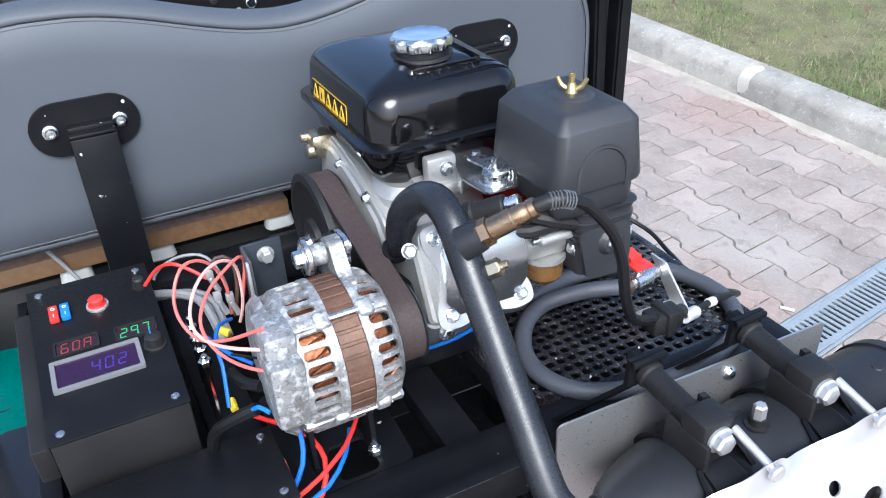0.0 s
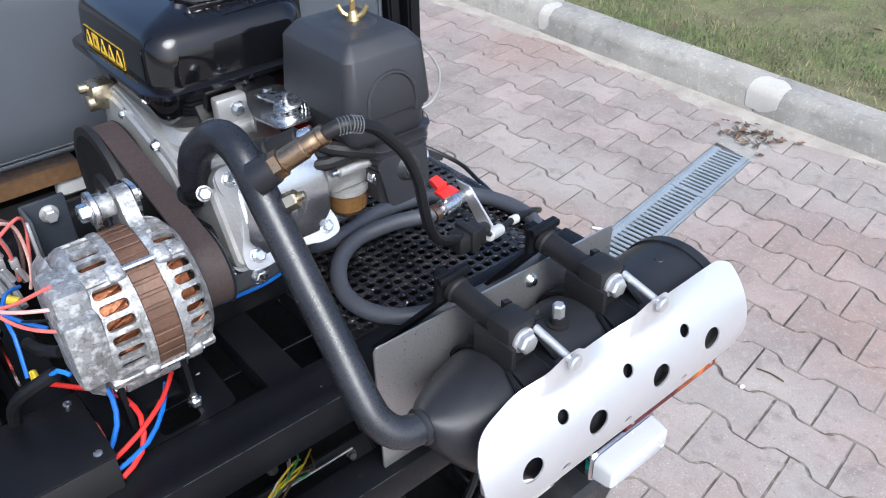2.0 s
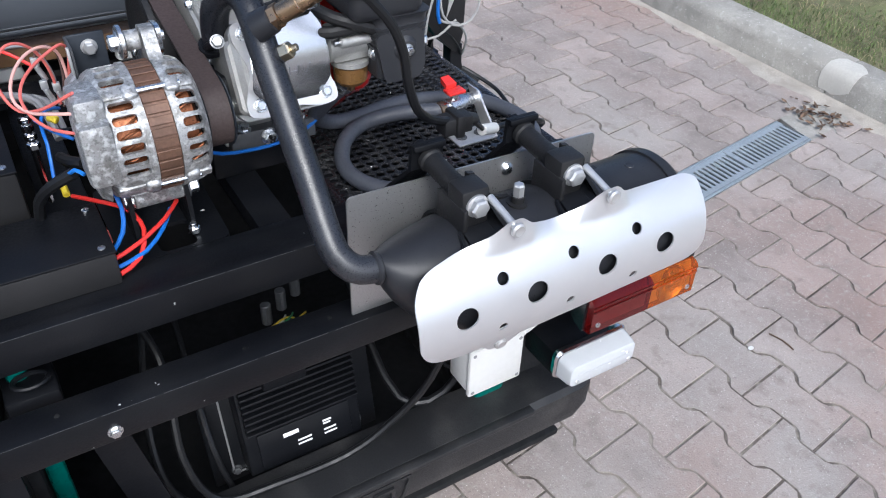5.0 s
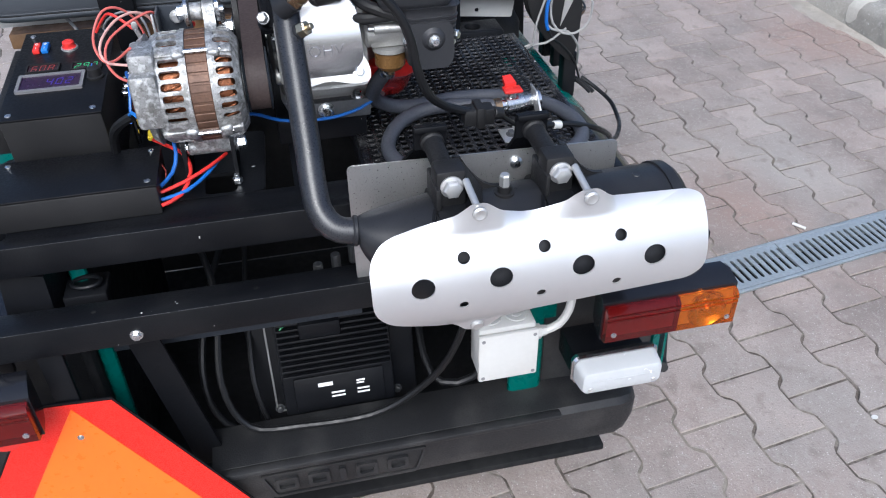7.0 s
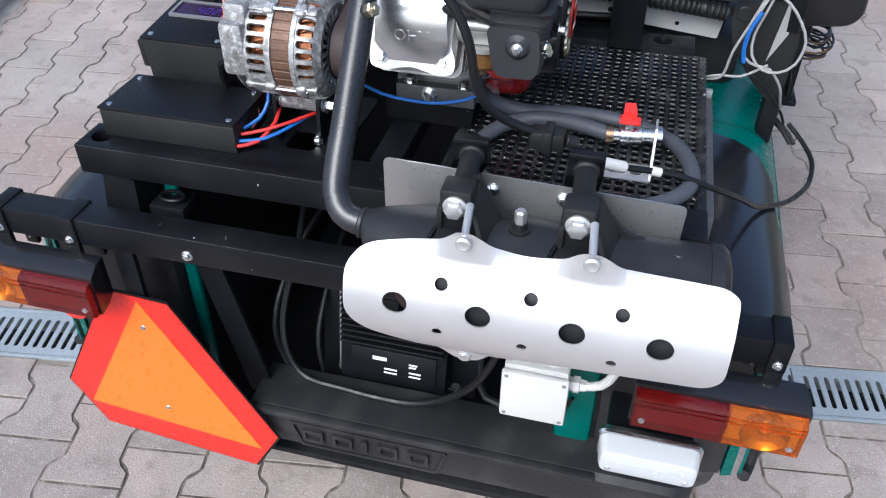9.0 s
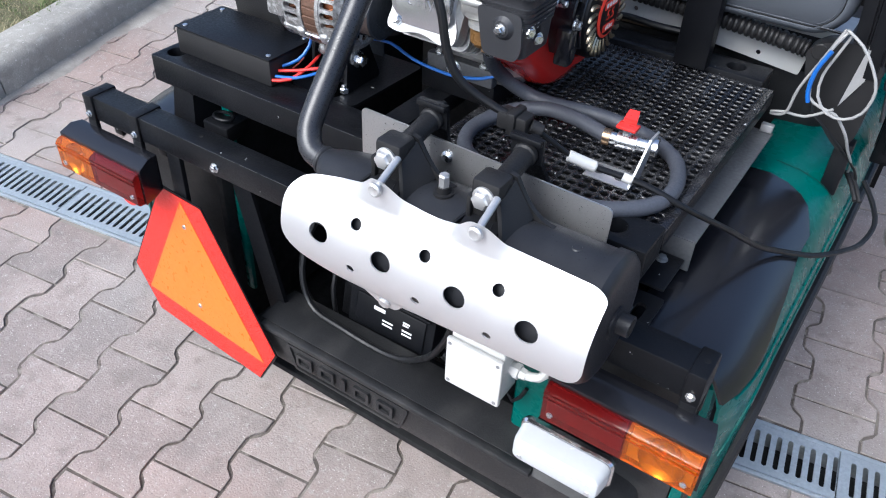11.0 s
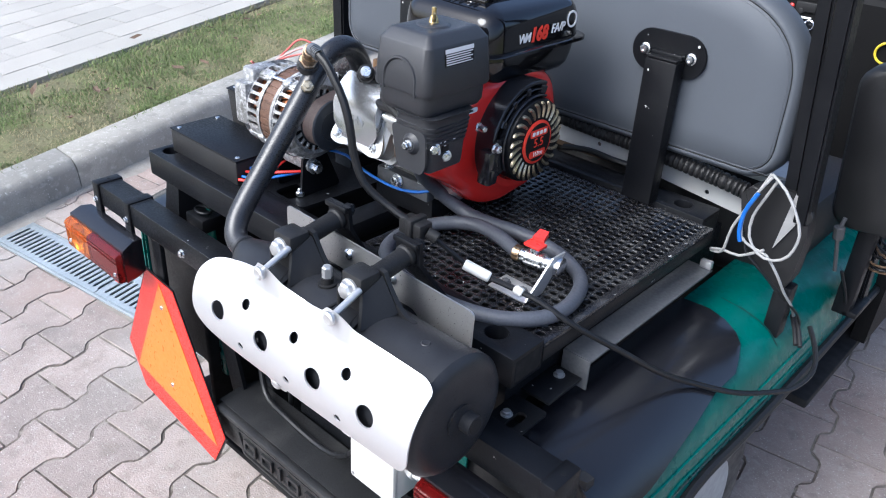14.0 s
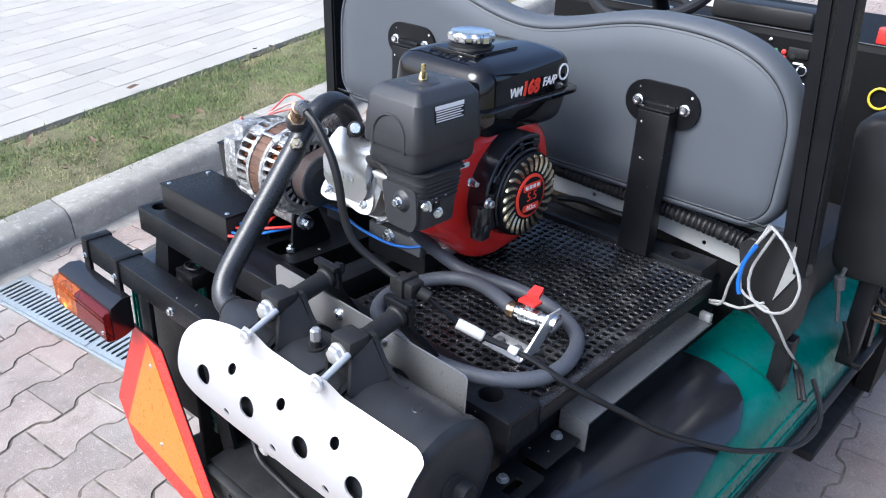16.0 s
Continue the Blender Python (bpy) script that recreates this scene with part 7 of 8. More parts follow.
for x, y, w in ((-0.012, -0.052, 0.022), (-0.012, -0.059, 0.022), (0.03, -0.052, 0.02), (0.03, -0.059, 0.02), (0.03, -0.036, 0.014), (0.03, -0.041, 0.012)):
    part("print_bar", on_ctl(bm_box(x, x + w, y, y + 0.003, 0.0432, 0.0436, 0)), M_PRINT, cp)
part("bright_edge", on_ctl(bm_box(-0.088, 0.088, -0.100, -0.0905, 0.0, 0.003, 0.001)), M_ZINC, ctl)
part("sticker", on_ctl(plate(ring(0.055, -0.097, 0.011, 20, 0.006), [], 0.0008, pose(0, 0, 0.0034))), M_PRINT, ctl)
for x in (-0.10, 0.10):
    for y in (-0.095, 0.09):
        part("tray_bolt", on_ctl(bolt((x, y, -0.004), (0, 0, 1), 0.006, 0.006)), M_GREYBAR, ctl)

cab = thing("underdeck_cables", (0, 0.1, 0.3), "black cables looped in the dark compartment", "wiring")
for p, r in (([(-0.20, 0.25, 0.62), (-0.16, 0.10, 0.58), (-0.17, 0.02, 0.46), (-0.14, -0.005, 0.38), (-0.06, -0.015, 0.372), (0.05, -0.02, 0.375), (0.12, -0.03, 0.42), (0.17, -0.05, 0.50), (0.20, -0.05, 0.60), (0.21, 0.02, 0.68)], 0.0055),
             ([(-0.12, 0.30, 0.60), (-0.17, 0.16, 0.55), (-0.20, 0.06, 0.45), (-0.18, 0.03, 0.36), (-0.10, 0.02, 0.31)], 0.0055),
             ([(-0.11, 0.28, 0.58), (-0.12, 0.15, 0.52), (-0.125, 0.05, 0.42), (-0.11, 0.03, 0.33)], 0.0045),
             ([(0.16, 0.2, 0.5), (0.15, 0.05, 0.42), (0.17, 0.0, 0.40), (0.22, -0.01, 0.41), (0.25, -0.02, 0.47)], 0.006),
             ([(0.25, 0.1, 0.45), (0.24, 0.02, 0.43), (0.28, -0.02, 0.42), (0.30, -0.02, 0.46)], 0.003)):
    part("cable", tube(p, r, 8, 0.02), M_CABLE, cab)
bund = thing("colour_wire_bundle", (0.0, 0.12, 0.55), "bundle of yellow, green and white wires with a connector", "wiring")
for k in range(9):
    o_ = (rng.uniform(-0.012, 0.012), rng.uniform(-0.012, 0.012), rng.uniform(-0.008, 0.008))
    part("wire", tube([Vector(p) + Vector(o_) * (0.5 + i * 0.2) + Vector((rng.uniform(-0.006, 0.006), rng.uniform(-0.006, 0.006), rng.uniform(-0.004, 0.008))) for i, p in enumerate([(-0.07, 0.06, 0.52), (-0.035, 0.075, 0.545), (0.0, 0.085, 0.555), (0.03, 0.10, 0.545), (0.045, 0.13, 0.52)])], 0.0015, 6), (M_WYEL, M_WGRN, M_WWHITE, M_OLDWOOD)[k % 4], bund)
part("connector", bm_box(-0.045, 0.02, 0.04, 0.07, 0.50, 0.53, 0.004), M_BLACK, bund)
part("connector_letters", lettering("X3", 0.018, pose(-0.01, 0.055, 0.5306), 0.0003), M_PRINT, bund)
for k in range(3):
    part("cell_terminal", rod((0.0 + 0.03 * k, 0.13 + 0.02 * k, 0.54), (0.0 + 0.03 * k, 0.13 + 0.02 * k, 0.575), 0.008, 10), M_GREYBAR, bund)
single("inner_crossbar", bm_box(-0.30, 0.054, 0.012, 0.030, 0.560, 0.594, 0.002), M_STEELB, "dull blue-grey steel bar inside the compartment", "bar")
# hitch clip and bracket left of the opening
clip = thing("hitch_bracket", (-0.33, 0.0, 0.66), "black folded steel bracket with a dark shackle", "bracket")
part("folded_plate", merge(loft([[(-0.40, -0.02, 0.665), (-0.34, -0.028, 0.665), (-0.34, -0.022, 0.73), (-0.395, -0.012, 0.735)], [(-0.385, 0.03, 0.665), (-0.33, 0.03, 0.665), (-0.33, 0.03, 0.73), (-0.385, 0.03, 0.735)]]), bm_box(-0.33, -0.275, -0.02, 0.03, 0.662, 0.69, 0.004)), M_BLACK, clip)
part("shackle", tube([(-0.30 + 0.018 * math.cos(a * 0.5236), 0.0 + 0.012 * math.sin(a * 0.5236), 0.697) for a in range(12)], 0.003, 8, 0.004, closed=True), M_BLACK, clip)

# ================= seat and cab =================
SY = 0.503      # back face of the seat
seat = thing("bench_seat_back", (0.0, SY + 0.03, 0.855), "grey vinyl bench seat back with a stitched wavy top", "seat")


def seat_outline(grow):
    """Two humps with a dip between, round lower corners."""
    half = [(0.26 * k / 14, 1.119 + 0.042 * (0.5 - 0.5 * math.cos(math.pi * k / 14))) for k in range(14)]
    for k in range(17):
        a = radians(90 * k / 16)
        half.append((0.26 + 0.235 * math.sin(a) ** 0.77, 1.161 - 0.165 * (1 - max(0.0, math.cos(a)) ** 0.77)))
    half += [(0.495, 0.97), (0.495, 0.945)]
    pts = half[::-1] + [(-x, z + 0.013 * min(1.0, x / 0.3) * max(0.0, min(1.0, (z - 0.95) / 0.1))) for x, z in half[1:]]
    for a in range(0, 91, 15):
        pts.append((-0.495 + 0.06 - 0.06 * math.cos(radians(a)), 0.925 - 0.06 * math.sin(radians(a))))
    for a in range(90, -1, -15):
        pts.append((0.495 - 0.06 + 0.06 * math.cos(radians(a)), 0.925 - 0.06 * math.sin(radians(a))))
    out = []
    n = len(pts)
    for i, p in enumerate(pts):
        t = (Vector(pts[(i + 1) % n]) - Vector(pts[i - 1])).normalized()
        nrm = Vector((t.y, -t.x))
        out.append(tuple(Vector(p) + nrm * grow))
    return out


rings = []
for dy, g in ((-0.002, -0.06), (0.0, -0.0195), (0.0028, -0.0168), (0.0008, -0.0142), (0.0035, -0.0095), (0.008, -0.005), (0.016, -0.0015), (0.026, 0.0), (0.042, 0.0), (0.052, -0.004), (0.060, -0.016)):
    rings.append([(x, SY + dy, z) for x, z in seat_outline(g)])
part("cushion", loft(rings), M_VINYL, seat, sharp=1.2)
for off, dy, nm in ((-0.0168, 0.0022, "seam_groove"), (-0.0205, -0.0002, "stitching")):
    part(nm, tube([(x, SY + dy, z) for x, z in seat_outline(off)], 0.0010 if nm == "seam_groove" else 0.0007, 5, 0.02, closed=True), M_DARK if nm == "seam_groove" else M_VINYL, seat)


for x0, xp in ((-0.264, -0.259), (0.284, 0.288)):
    br = thing("seat_bracket", (x0, 0.49, RAIL_Z), "black steel seat post with an oval bolted plate", "bracket", "seat brackets")
    part("oval_plate", plate(rrect(x0, 1.029, 0.127, 0.067, 0.0335, 8), [], 0.005, Matrix(((1, 0, 0, 0), (0, 0, -1, SY - 0.003), (0, 1, 0, 0), (0, 0, 0, 1)))), M_FRAME, br)
    part("post", merge(bm_box(xp - 0.027, xp + 0.027, 0.466, 0.4945, RAIL_Z + 0.0005, 1.024, 0.002)), M_FRAME, br)
    part("top_cap", merge(bm_box(xp - 0.0265, xp + 0.0265, 0.4665, 0.480, 1.0245, 1.029, 0.0015), bm_box(xp - 0.0265, xp + 0.0265, 0.4805, 0.4948, 1.0245, 1.034, 0.0015)), M_FRAME, br)
    for dx in (-0.040, 0.040):
        part("plate_bolt", merge(lathe((x0 + dx, SY - 0.0085, 1.029), (x0 + dx, -1, 1.029), [(0, 0.0092), (0.002, 0.0092), (0.003, 0.0068), (0.008, 0.0055), (0.0082, 0.003), (0.006, 0.0028)], 18)), M_ZINC, br)

single("seat_plank", bm_box(-0.46, -0.02, 0.555, 0.595, 0.808, 0.835, 0.003), M_WOOD, "bare pine plank under the seat", "plank")
single("seat_board", bm_box(0.05, 0.185, 0.565, 0.61, 0.786, 0.812, 0.004), M_OLDWOOD, "dark weathered wooden board under the seat", "board")
tray = thing("seat_tray", (0, 0.62, 0.82), "white painted sheet tray under the seat, dusty", "tray")
part("sheet", bm_box(-0.48, 0.49, 0.600, 0.68, 0.846, 0.850, 0.001), M_WHITEM, tray)
part("hanging_lip", plate(round_poly([(0.06, 0.800), (0.22, 0.802), (0.44, 0.780), (0.445, 0.812), (0.30, 0.826), (0.06, 0.838)], 0.004), [ring(0.255, 0.812, 0.005, 14), ring(0.15, 0.818, 0.004, 14), ring(0.37, 0.800, 0.004, 14)], 0.002, pose(0, 0.562, 0, 90)), M_WHITEM, tray)
part("lip", bm_box(-0.48, 0.49, 0.598, 0.6005, 0.833, 0.852, 0.0008), M_WHITEM, tray)
conduit = [(0.055, 0.540, 0.857), (0.10, 0.534, 0.856), (0.236, 0.531, 0.853), (0.306, 0.530, 0.850), (0.40, 0.530, 0.843), (0.445, 0.530, 0.838)]
sp = smooth_path(conduit, 0.003)
cd = tube(sp, lambda s: 0.0125 + (0.0018 if int(s * len(sp)) % 3 else -0.0012), 12, raw=True)
single("corrugated_conduit", cd, M_RUBBER, "black corrugated cable conduit under the seat", "conduit")
for x, y in ((-0.33, 0.575), (-0.215, 0.575), (-0.035, 0.575)):
    single("tray_foot", rbox(x, y, 0.045, 0.03, [(0.782, 0.004), (0.786, 0), (0.802, 0.002), (0.8075, 0.008)], 0.01), M_WHITEM, "round white plastic foot under the plank", "foot", "white feet")
single("plank_wire", tube([(-0.36, 0.55, 0.86), (-0.345, 0.545, 0.835), (-0.33, 0.54, 0.805), (-0.32, 0.53, 0.79)], 0.003, 7), M_GREY, "thin grey wire over the plank", "wire")
single("seat_latch_cable", tube([(0.09, 0.535, 0.80), (0.14, 0.545, 0.806), (0.20, 0.548, 0.803), (0.28, 0.565, 0.80), (0.36, 0.59, 0.79)], 0.006, 8), M_CABLE, "black cable behind the front rail", "cable")

# ---- roof posts ----
def post(name, a, b, w, d, label):
    a, b = Vector(a), Vector(b)
    rings = [[(p.x + sx * w / 2, p.y + sy * d / 2, p.z) for sx, sy in ((-1, -1), (1, -1), (1, 1), (-1, 1))] for p in (a, b)]
    bm = loft(rings)
    bmesh.ops.bevel(bm, geom=[e for e in bm.edges if abs((e.verts[0].co - e.verts[1].co).z) > 0.1], offset=0.004, segments=2, affect="EDGES")
    return single(name, bm, M_BLACK, label, "post", "roof posts")


post("roof_post", (0.520, 0.535, 0.83), (0.440, 0.465, 1.90), 0.023, 0.046, "black square steel roof post beside the seat")
post("roof_post", (0.545, 0.513, 0.83), (0.490, 0.425, 1.90), 0.025, 0.034, "slender black roof stay beside the post")
post("roof_post", (0.600, 0.78, 0.60), (0.560, 0.72, 1.90), 0.035, 0.035, "black roof post further forward")
post("roof_post", (-0.536, 0.545, 0.65), (-0.515, 0.50, 1.90), 0.034, 0.045, "black square steel roof post at the far side")

# ---- beyond the seat: floor, dash, wheel, arm pad ----
single("cab_floor", bm_box(-0.60, 0.60, 0.70, 1.9, 0.38, 0.40, 0.004), M_DARK, "dark rubber cab floor", "floor", kind="structure")
single("bench_cushion", rbox(0, 0.86, 1.0, 0.42, [(0.62, 0.01), (0.64, 0.0), (0.72, 0.0), (0.745, 0.012), (0.75, 0.03)], 0.05), M_RUBBER, "dark worn seat cushion", "seat")
M_DASH = mat("dull_black_dash_plastic", (0.005, 0.005, 0.0055), 0.6, var=0.3, fine=500, bump=0.15, spec=0.15)
dash = thing("dashboard", (0, 1.5, 0.40), "black dashboard crowded with switches and gauges", "dashboard")
part("panel", loft([[(x, y, z) for y, z in ((1.50, 0.40), (1.45, 0.70), (1.437, 0.88), (1.437, 0.985), (1.450, 1.0), (1.80, 1.02), (1.85, 0.40))] for x in (-0.58, 0.58)]), M_DASH, dash)
rg = random.Random(9)


def dash_button(x, z, r, m, h=0.006):
    return part("dash_button", lathe((x, 1.4375, z), (x, 0, z + 0.1), [(0, r), (h, r * 0.9), (h + 0.001, r * 0.5)], 14), m, dash)


for x, z, r, m in ((0.124, 0.951, 0.0065, M_REDP), (0.126, 0.936, 0.0065, M_REDP), (0.103, 0.951, 0.006, M_WGRN), (0.086, 0.975, 0.0055, M_CHROME), (0.148, 0.945, 0.010, M_PLAST), (0.090, 0.93, 0.010, M_PLAST), (0.205, 0.93, 0.011, M_PLAST), (0.145, 0.90, 0.007, M_GREY), (0.188, 0.878, 0.007, M_CHROME), (0.20, 0.85, 0.006, M_REDP)):
    dash_button(x, z, r, m)
part("gauge_ring", lathe((0.177, 1.437, 0.912), (0.177, 0, 1.02), [(0, 0.0135), (0.004, 0.0135), (0.005, 0.0115), (0.003, 0.010)], 24), M_CHROME, dash, "small chromed gauge ring")
part("slide_switch", bm_box(0.152, 0.178, 1.433, 1.4368, 0.926, 0.931, 0.0008), M_PRINT, dash)
part("display", bm_box(0.135, 0.185, 1.431, 1.4368, 0.942, 0.966, 0.002), M_PLAST, dash)
part("radio", bm_box(-0.10, 0.165, 1.465, 1.56, 1.002, 1.048, 0.008), M_PLAST, dash, "black box on the dash")
part("paper", bm_box(-0.285, -0.125, 1.565, 1.70, 1.009, 1.016, 0.001), M_PRINT, dash, "pale papers on the dash")
part("round_knob", lathe((-0.216, 1.452, 1.001), (-0.216, 1.452, 2), [(0, 0.014), (0.008, 0.013), (0.010, 0.009)], 18), M_DULLZ, dash)
part("red_marker", bm_box(0.320, 0.360, 1.452, 1.475, 1.0035, 1.042, 0.004), M_REDP, dash, "red plastic piece")
part("yellow_ring", tube([(0.369 + 0.024 * math.cos(a * 0.5236), 1.431, 0.886 + 0.024 * math.sin(a * 0.5236)) for a in range(12)], 0.003, 8, 0.006, closed=True), M_WYEL, dash, "yellow plastic ring")
for k in range(14):
    dash_button(rg.uniform(-0.5, 0.06), rg.uniform(0.86, 0.965), 0.006 + 0.004 * (k % 3 == 0), (M_PLAST, M_GREY, M_PLAST, M_REDP, M_GREY)[k % 5])
# added black panel that darkens the view past the dash's right end
part("side_panel", loft([[(x, y, z) for y, z in ((0.98, 0.40), (1.02, 0.74), (1.30, 0.93), (1.84, 1.00), (1.84, 0.40))] for x in (0.582, 0.612)]), M_DASH, dash)
part("edge_strip", bm_box(-0.56, 0.56, 1.4455, 1.4485, 1.0005, 1.003, 0.0008), M_GREYBAR, dash)
sw_ = thing("steering_wheel", (-0.20, 1.33, 0.9), "black steering wheel with three spokes", "steering wheel")
smx = pose(-0.20, 1.33, 1.095, 32)
part("wheel_rim", tube([smx @ Vector((0.165 * math.cos(a * 0.2618), 0.165 * math.sin(a * 0.2618), 0)) for a in range(24)], 0.0145, 10, 0.03, closed=True), M_RUBBER, sw_)
for a in (90, 210, 330):
    part("spoke", tube([smx @ Vector((0.03 * math.cos(radians(a)), 0.03 * math.sin(radians(a)), -0.02)), smx @ Vector((0.158 * math.cos(radians(a)), 0.158 * math.sin(radians(a)), 0))], 0.009, 8), M_RUBBER, sw_)
part("hub", lathe(smx @ Vector((0, 0, -0.04)), smx @ Vector((0, 0, 1)), [(0, 0.035), (0.03, 0.04), (0.04, 0.03)], 20), M_PLAST, sw_)
part("column", rod(smx @ Vector((0, 0, -0.04)), smx @ Vector((0, 0, -0.35)), 0.022), M_BLACK, sw_)
pad = thing("arm_pad", (0.60, 0.78, 0.70), "thick black upholstered pad on a side post", "arm rest")
pb_ = rbox(0, 0, 0.15, 0.272, [(-0.035, 0.014), (-0.031, 0.006), (-0.02, 0), (0.02, 0), (0.031, 0.006), (0.035, 0.014)], 0.035)
pb_.transform(pose(0.604, 0.70, 0.908, 90, -5, 0))
part("pad", pb_, M_PLAST, pad)
part("stem", bm_box(0.585, 0.615, 0.70, 0.725, 0.60, 0.81, 0.003), M_BLACK, pad)
part("side_latch", merge(bm_box(0.60, 0.628, 0.70, 0.78, 0.600, 0.612, 0.003), tube([(0.59, 0.66, 0.70), (0.60, 0.68, 0.66), (0.605, 0.70, 0.625)], 0.003, 8)), M_BLACK, pad)
part("latch_hook", merge(tube([(0.572, 0.645, 0.80), (0.570, 0.64, 0.775), (0.574, 0.645, 0.745), (0.580, 0.655, 0.700)], 0.0035, 8), rod((0.569, 0.640, 0.785), (0.572, 0.642, 0.762), 0.009, 10)), M_GREYBAR, pad)
coilw = thing("wire_coil", (0.62, 0.80, 0.66), "untidy coil of thin brown and black wires", "wiring")
for k in range(9):
    r0, z0 = 0.05 + rg.uniform(-0.01, 0.012), 0.69 + 0.006 * k
    part("strand", tube([(0.635 + r0 * math.cos(a * 0.7854) * 0.6, 0.77 + r0 * math.sin(a * 0.7854), z0 + rg.uniform(-0.004, 0.004)) for a in range(8)], 0.0022, 6, closed=True), M_CABLE if k % 3 else M_OLDWOOD, coilw)

# ---- socket block with hanging loops ----
M_WGREY = mat("pale_grey_wire", (0.30, 0.30, 0.295), 0.5, var=0.1, bump=0)
blk = thing("cable_block", (0.50, 0.53, 0.66), "black plastic cable block beside the seat", "cable block")
part("block", plate(round_poly([(0.448, 0.848), (0.470, 0.866), (0.500, 0.874), (0.548, 0.872), (0.561, 0.815), (0.558, 0.735), (0.545, 0.700), (0.520, 0.722), (0.492, 0.752), (0.460, 0.800)], 0.010, 4), [], 0.036, pose(0, 0.536, 0, 90)), M_PLAST, blk)
part("block_lug", rod((0.468, 0.508, 0.850), (0.468, 0.4985, 0.850), 0.013, 20), M_PLAST, blk)
part("block_lug", rod((0.548, 0.508, 0.842), (0.548, 0.498, 0.842), 0.014, 20), M_PLAST, blk)
part("foot", bm_box(0.535, 0.562, 0.505, 0.535, 0.622, 0.716, 0.003), M_BLACK, blk)
part("bracket_sheet", plate(round_poly([(0.518, 0.776), (0.531, 0.886), (0.538, 0.880), (0.541, 0.826)], 0.002, 2), [], 0.002, pose(0, 0.4985, 0, 90)), M_DULLZ, blk)
for dx in (0.0, 0.007):
    part("wire_gaiter", tube([(0.563 + dx, 0.550, 0.648), (0.580 + dx, 0.522, 0.642), (0.594 + dx, 0.500, 0.630)], 0.0038, 8), M_RUBBER, blk)
loops = (
    [(0.497, 0.472, 0.902), (0.524, 0.462, 0.889), (0.547, 0.458, 0.863), (0.562, 0.456, 0.832), (0.556, 0.456, 0.795), (0.535, 0.458, 0.777), (0.510, 0.460, 0.778), (0.490, 0.464, 0.798), (0.486, 0.468, 0.830), (0.496, 0.474, 0.866), (0.505, 0.480, 0.895)],
    [(0.495, 0.474, 0.902), (0.475, 0.468, 0.844), (0.460, 0.466, 0.800), (0.455, 0.468, 0.762), (0.446, 0.474, 0.748), (0.430, 0.482, 0.742)],
    [(0.430, 0.480, 0.746), (0.452, 0.472, 0.756), (0.482, 0.466, 0.760), (0.517, 0.462, 0.786)],
    [(0.500, 0.474, 0.902), (0.483, 0.462, 0.866), (0.475, 0.460, 0.831), (0.479, 0.460, 0.796), (0.500, 0.462, 0.783), (0.522, 0.464, 0.778), (0.545, 0.470, 0.749), (0.556, 0.490, 0.715), (0.566, 0.520, 0.680), (0.566, 0.546, 0.650)])
for k, pts in enumerate(loops):
    part("hanging_wire", tube(pts, 0.0023, 8), M_WGREY, blk, "pale grey wire")
part("black_wire", tube([(0.478, 0.468, 0.800), (0.490, 0.466, 0.770), (0.509, 0.468, 0.755), (0.545, 0.490, 0.715), (0.575, 0.530, 0.665), (0.582, 0.535, 0.645)], 0.0022, 8), M_CABLE, blk)
part("blue_wire", tube([(0.488, 0.4585, 0.872), (0.476, 0.457, 0.838), (0.475, 0.457, 0.805), (0.480, 0.458, 0.788)], 0.0034, 8), M_WBLUE, blk, "blue sleeve on a wire")

# grey angle bar along the deck edge
ang = thing("deck_edge_bar", (0.43, 0.2, 0.66), "dull grey steel angle bar along the deck edge", "bar")
part("flat", bm_box(0.402, 0.446, 0.118, 0.470, 0.712, 0.716, 0.001), M_BARGREY, ang)
part("web", bm_box(0.402, 0.406, 0.118, 0.470, 0.66, 0.7115, 0.001), M_BARGREY, ang)
part("end_tab", bm_box(0.425, 0.444, 0.462, 0.472, 0.7165, 0.730, 0.001), M_DULLZ, ang)
part("end_flange", bm_box(0.402, 0.446, 0.1145, 0.1175, 0.668, 0.7155, 0.001), M_BARGREY, ang)
part("foot_plate", bm_box(0.385, 0.440, 0.036, 0.112, 0.683, 0.688, 0.002), M_FRAME, ang)
part("foot_bolt", bolt((0.414, 0.094, 0.688), (0, 0, 1), 0.006, 0.005), M_NUT, ang)
part("slotted_plate", plate(round_poly([(0.396, -0.062), (0.448, -0.062), (0.448, 0.022), (0.396, 0.022)], 0.004), [rrect(0.428, -0.018, 0.014, 0.036, 0.007)], 0.005, pose(0, 0, 0.681)), M_FRAME, ang)
part("slot_bolt", bolt((0.413, -0.018, 0.686), (0, 0, 1), 0.006, 0.005), M_NUT, ang)

# ================= paving =================
PW, PL, PT = 0.1429, 0.1853, 0.02
ORG = Vector((-0.6579, -0.2757))


def paver_mesh(half=False):
    """A block with two straight ends and two stepped long sides."""
    g, st = 0.0027, 0.0135
    hl, hw = PL / 2 - g, PW / 2 - g
    # long sides wave outward and inward in soft steps
    side = []
    for k in range(13):
        y = -hl + 2 * hl * k / 12
        u = (abs(y) / hl - 0.53) / 0.16
        side.append((y, st * math.tanh(2.3 * u)))
    right = [(hw + o, y) for y, o in side]
    left = [(-hw - o, y) for y, o in side[::-1]]
    return right + left


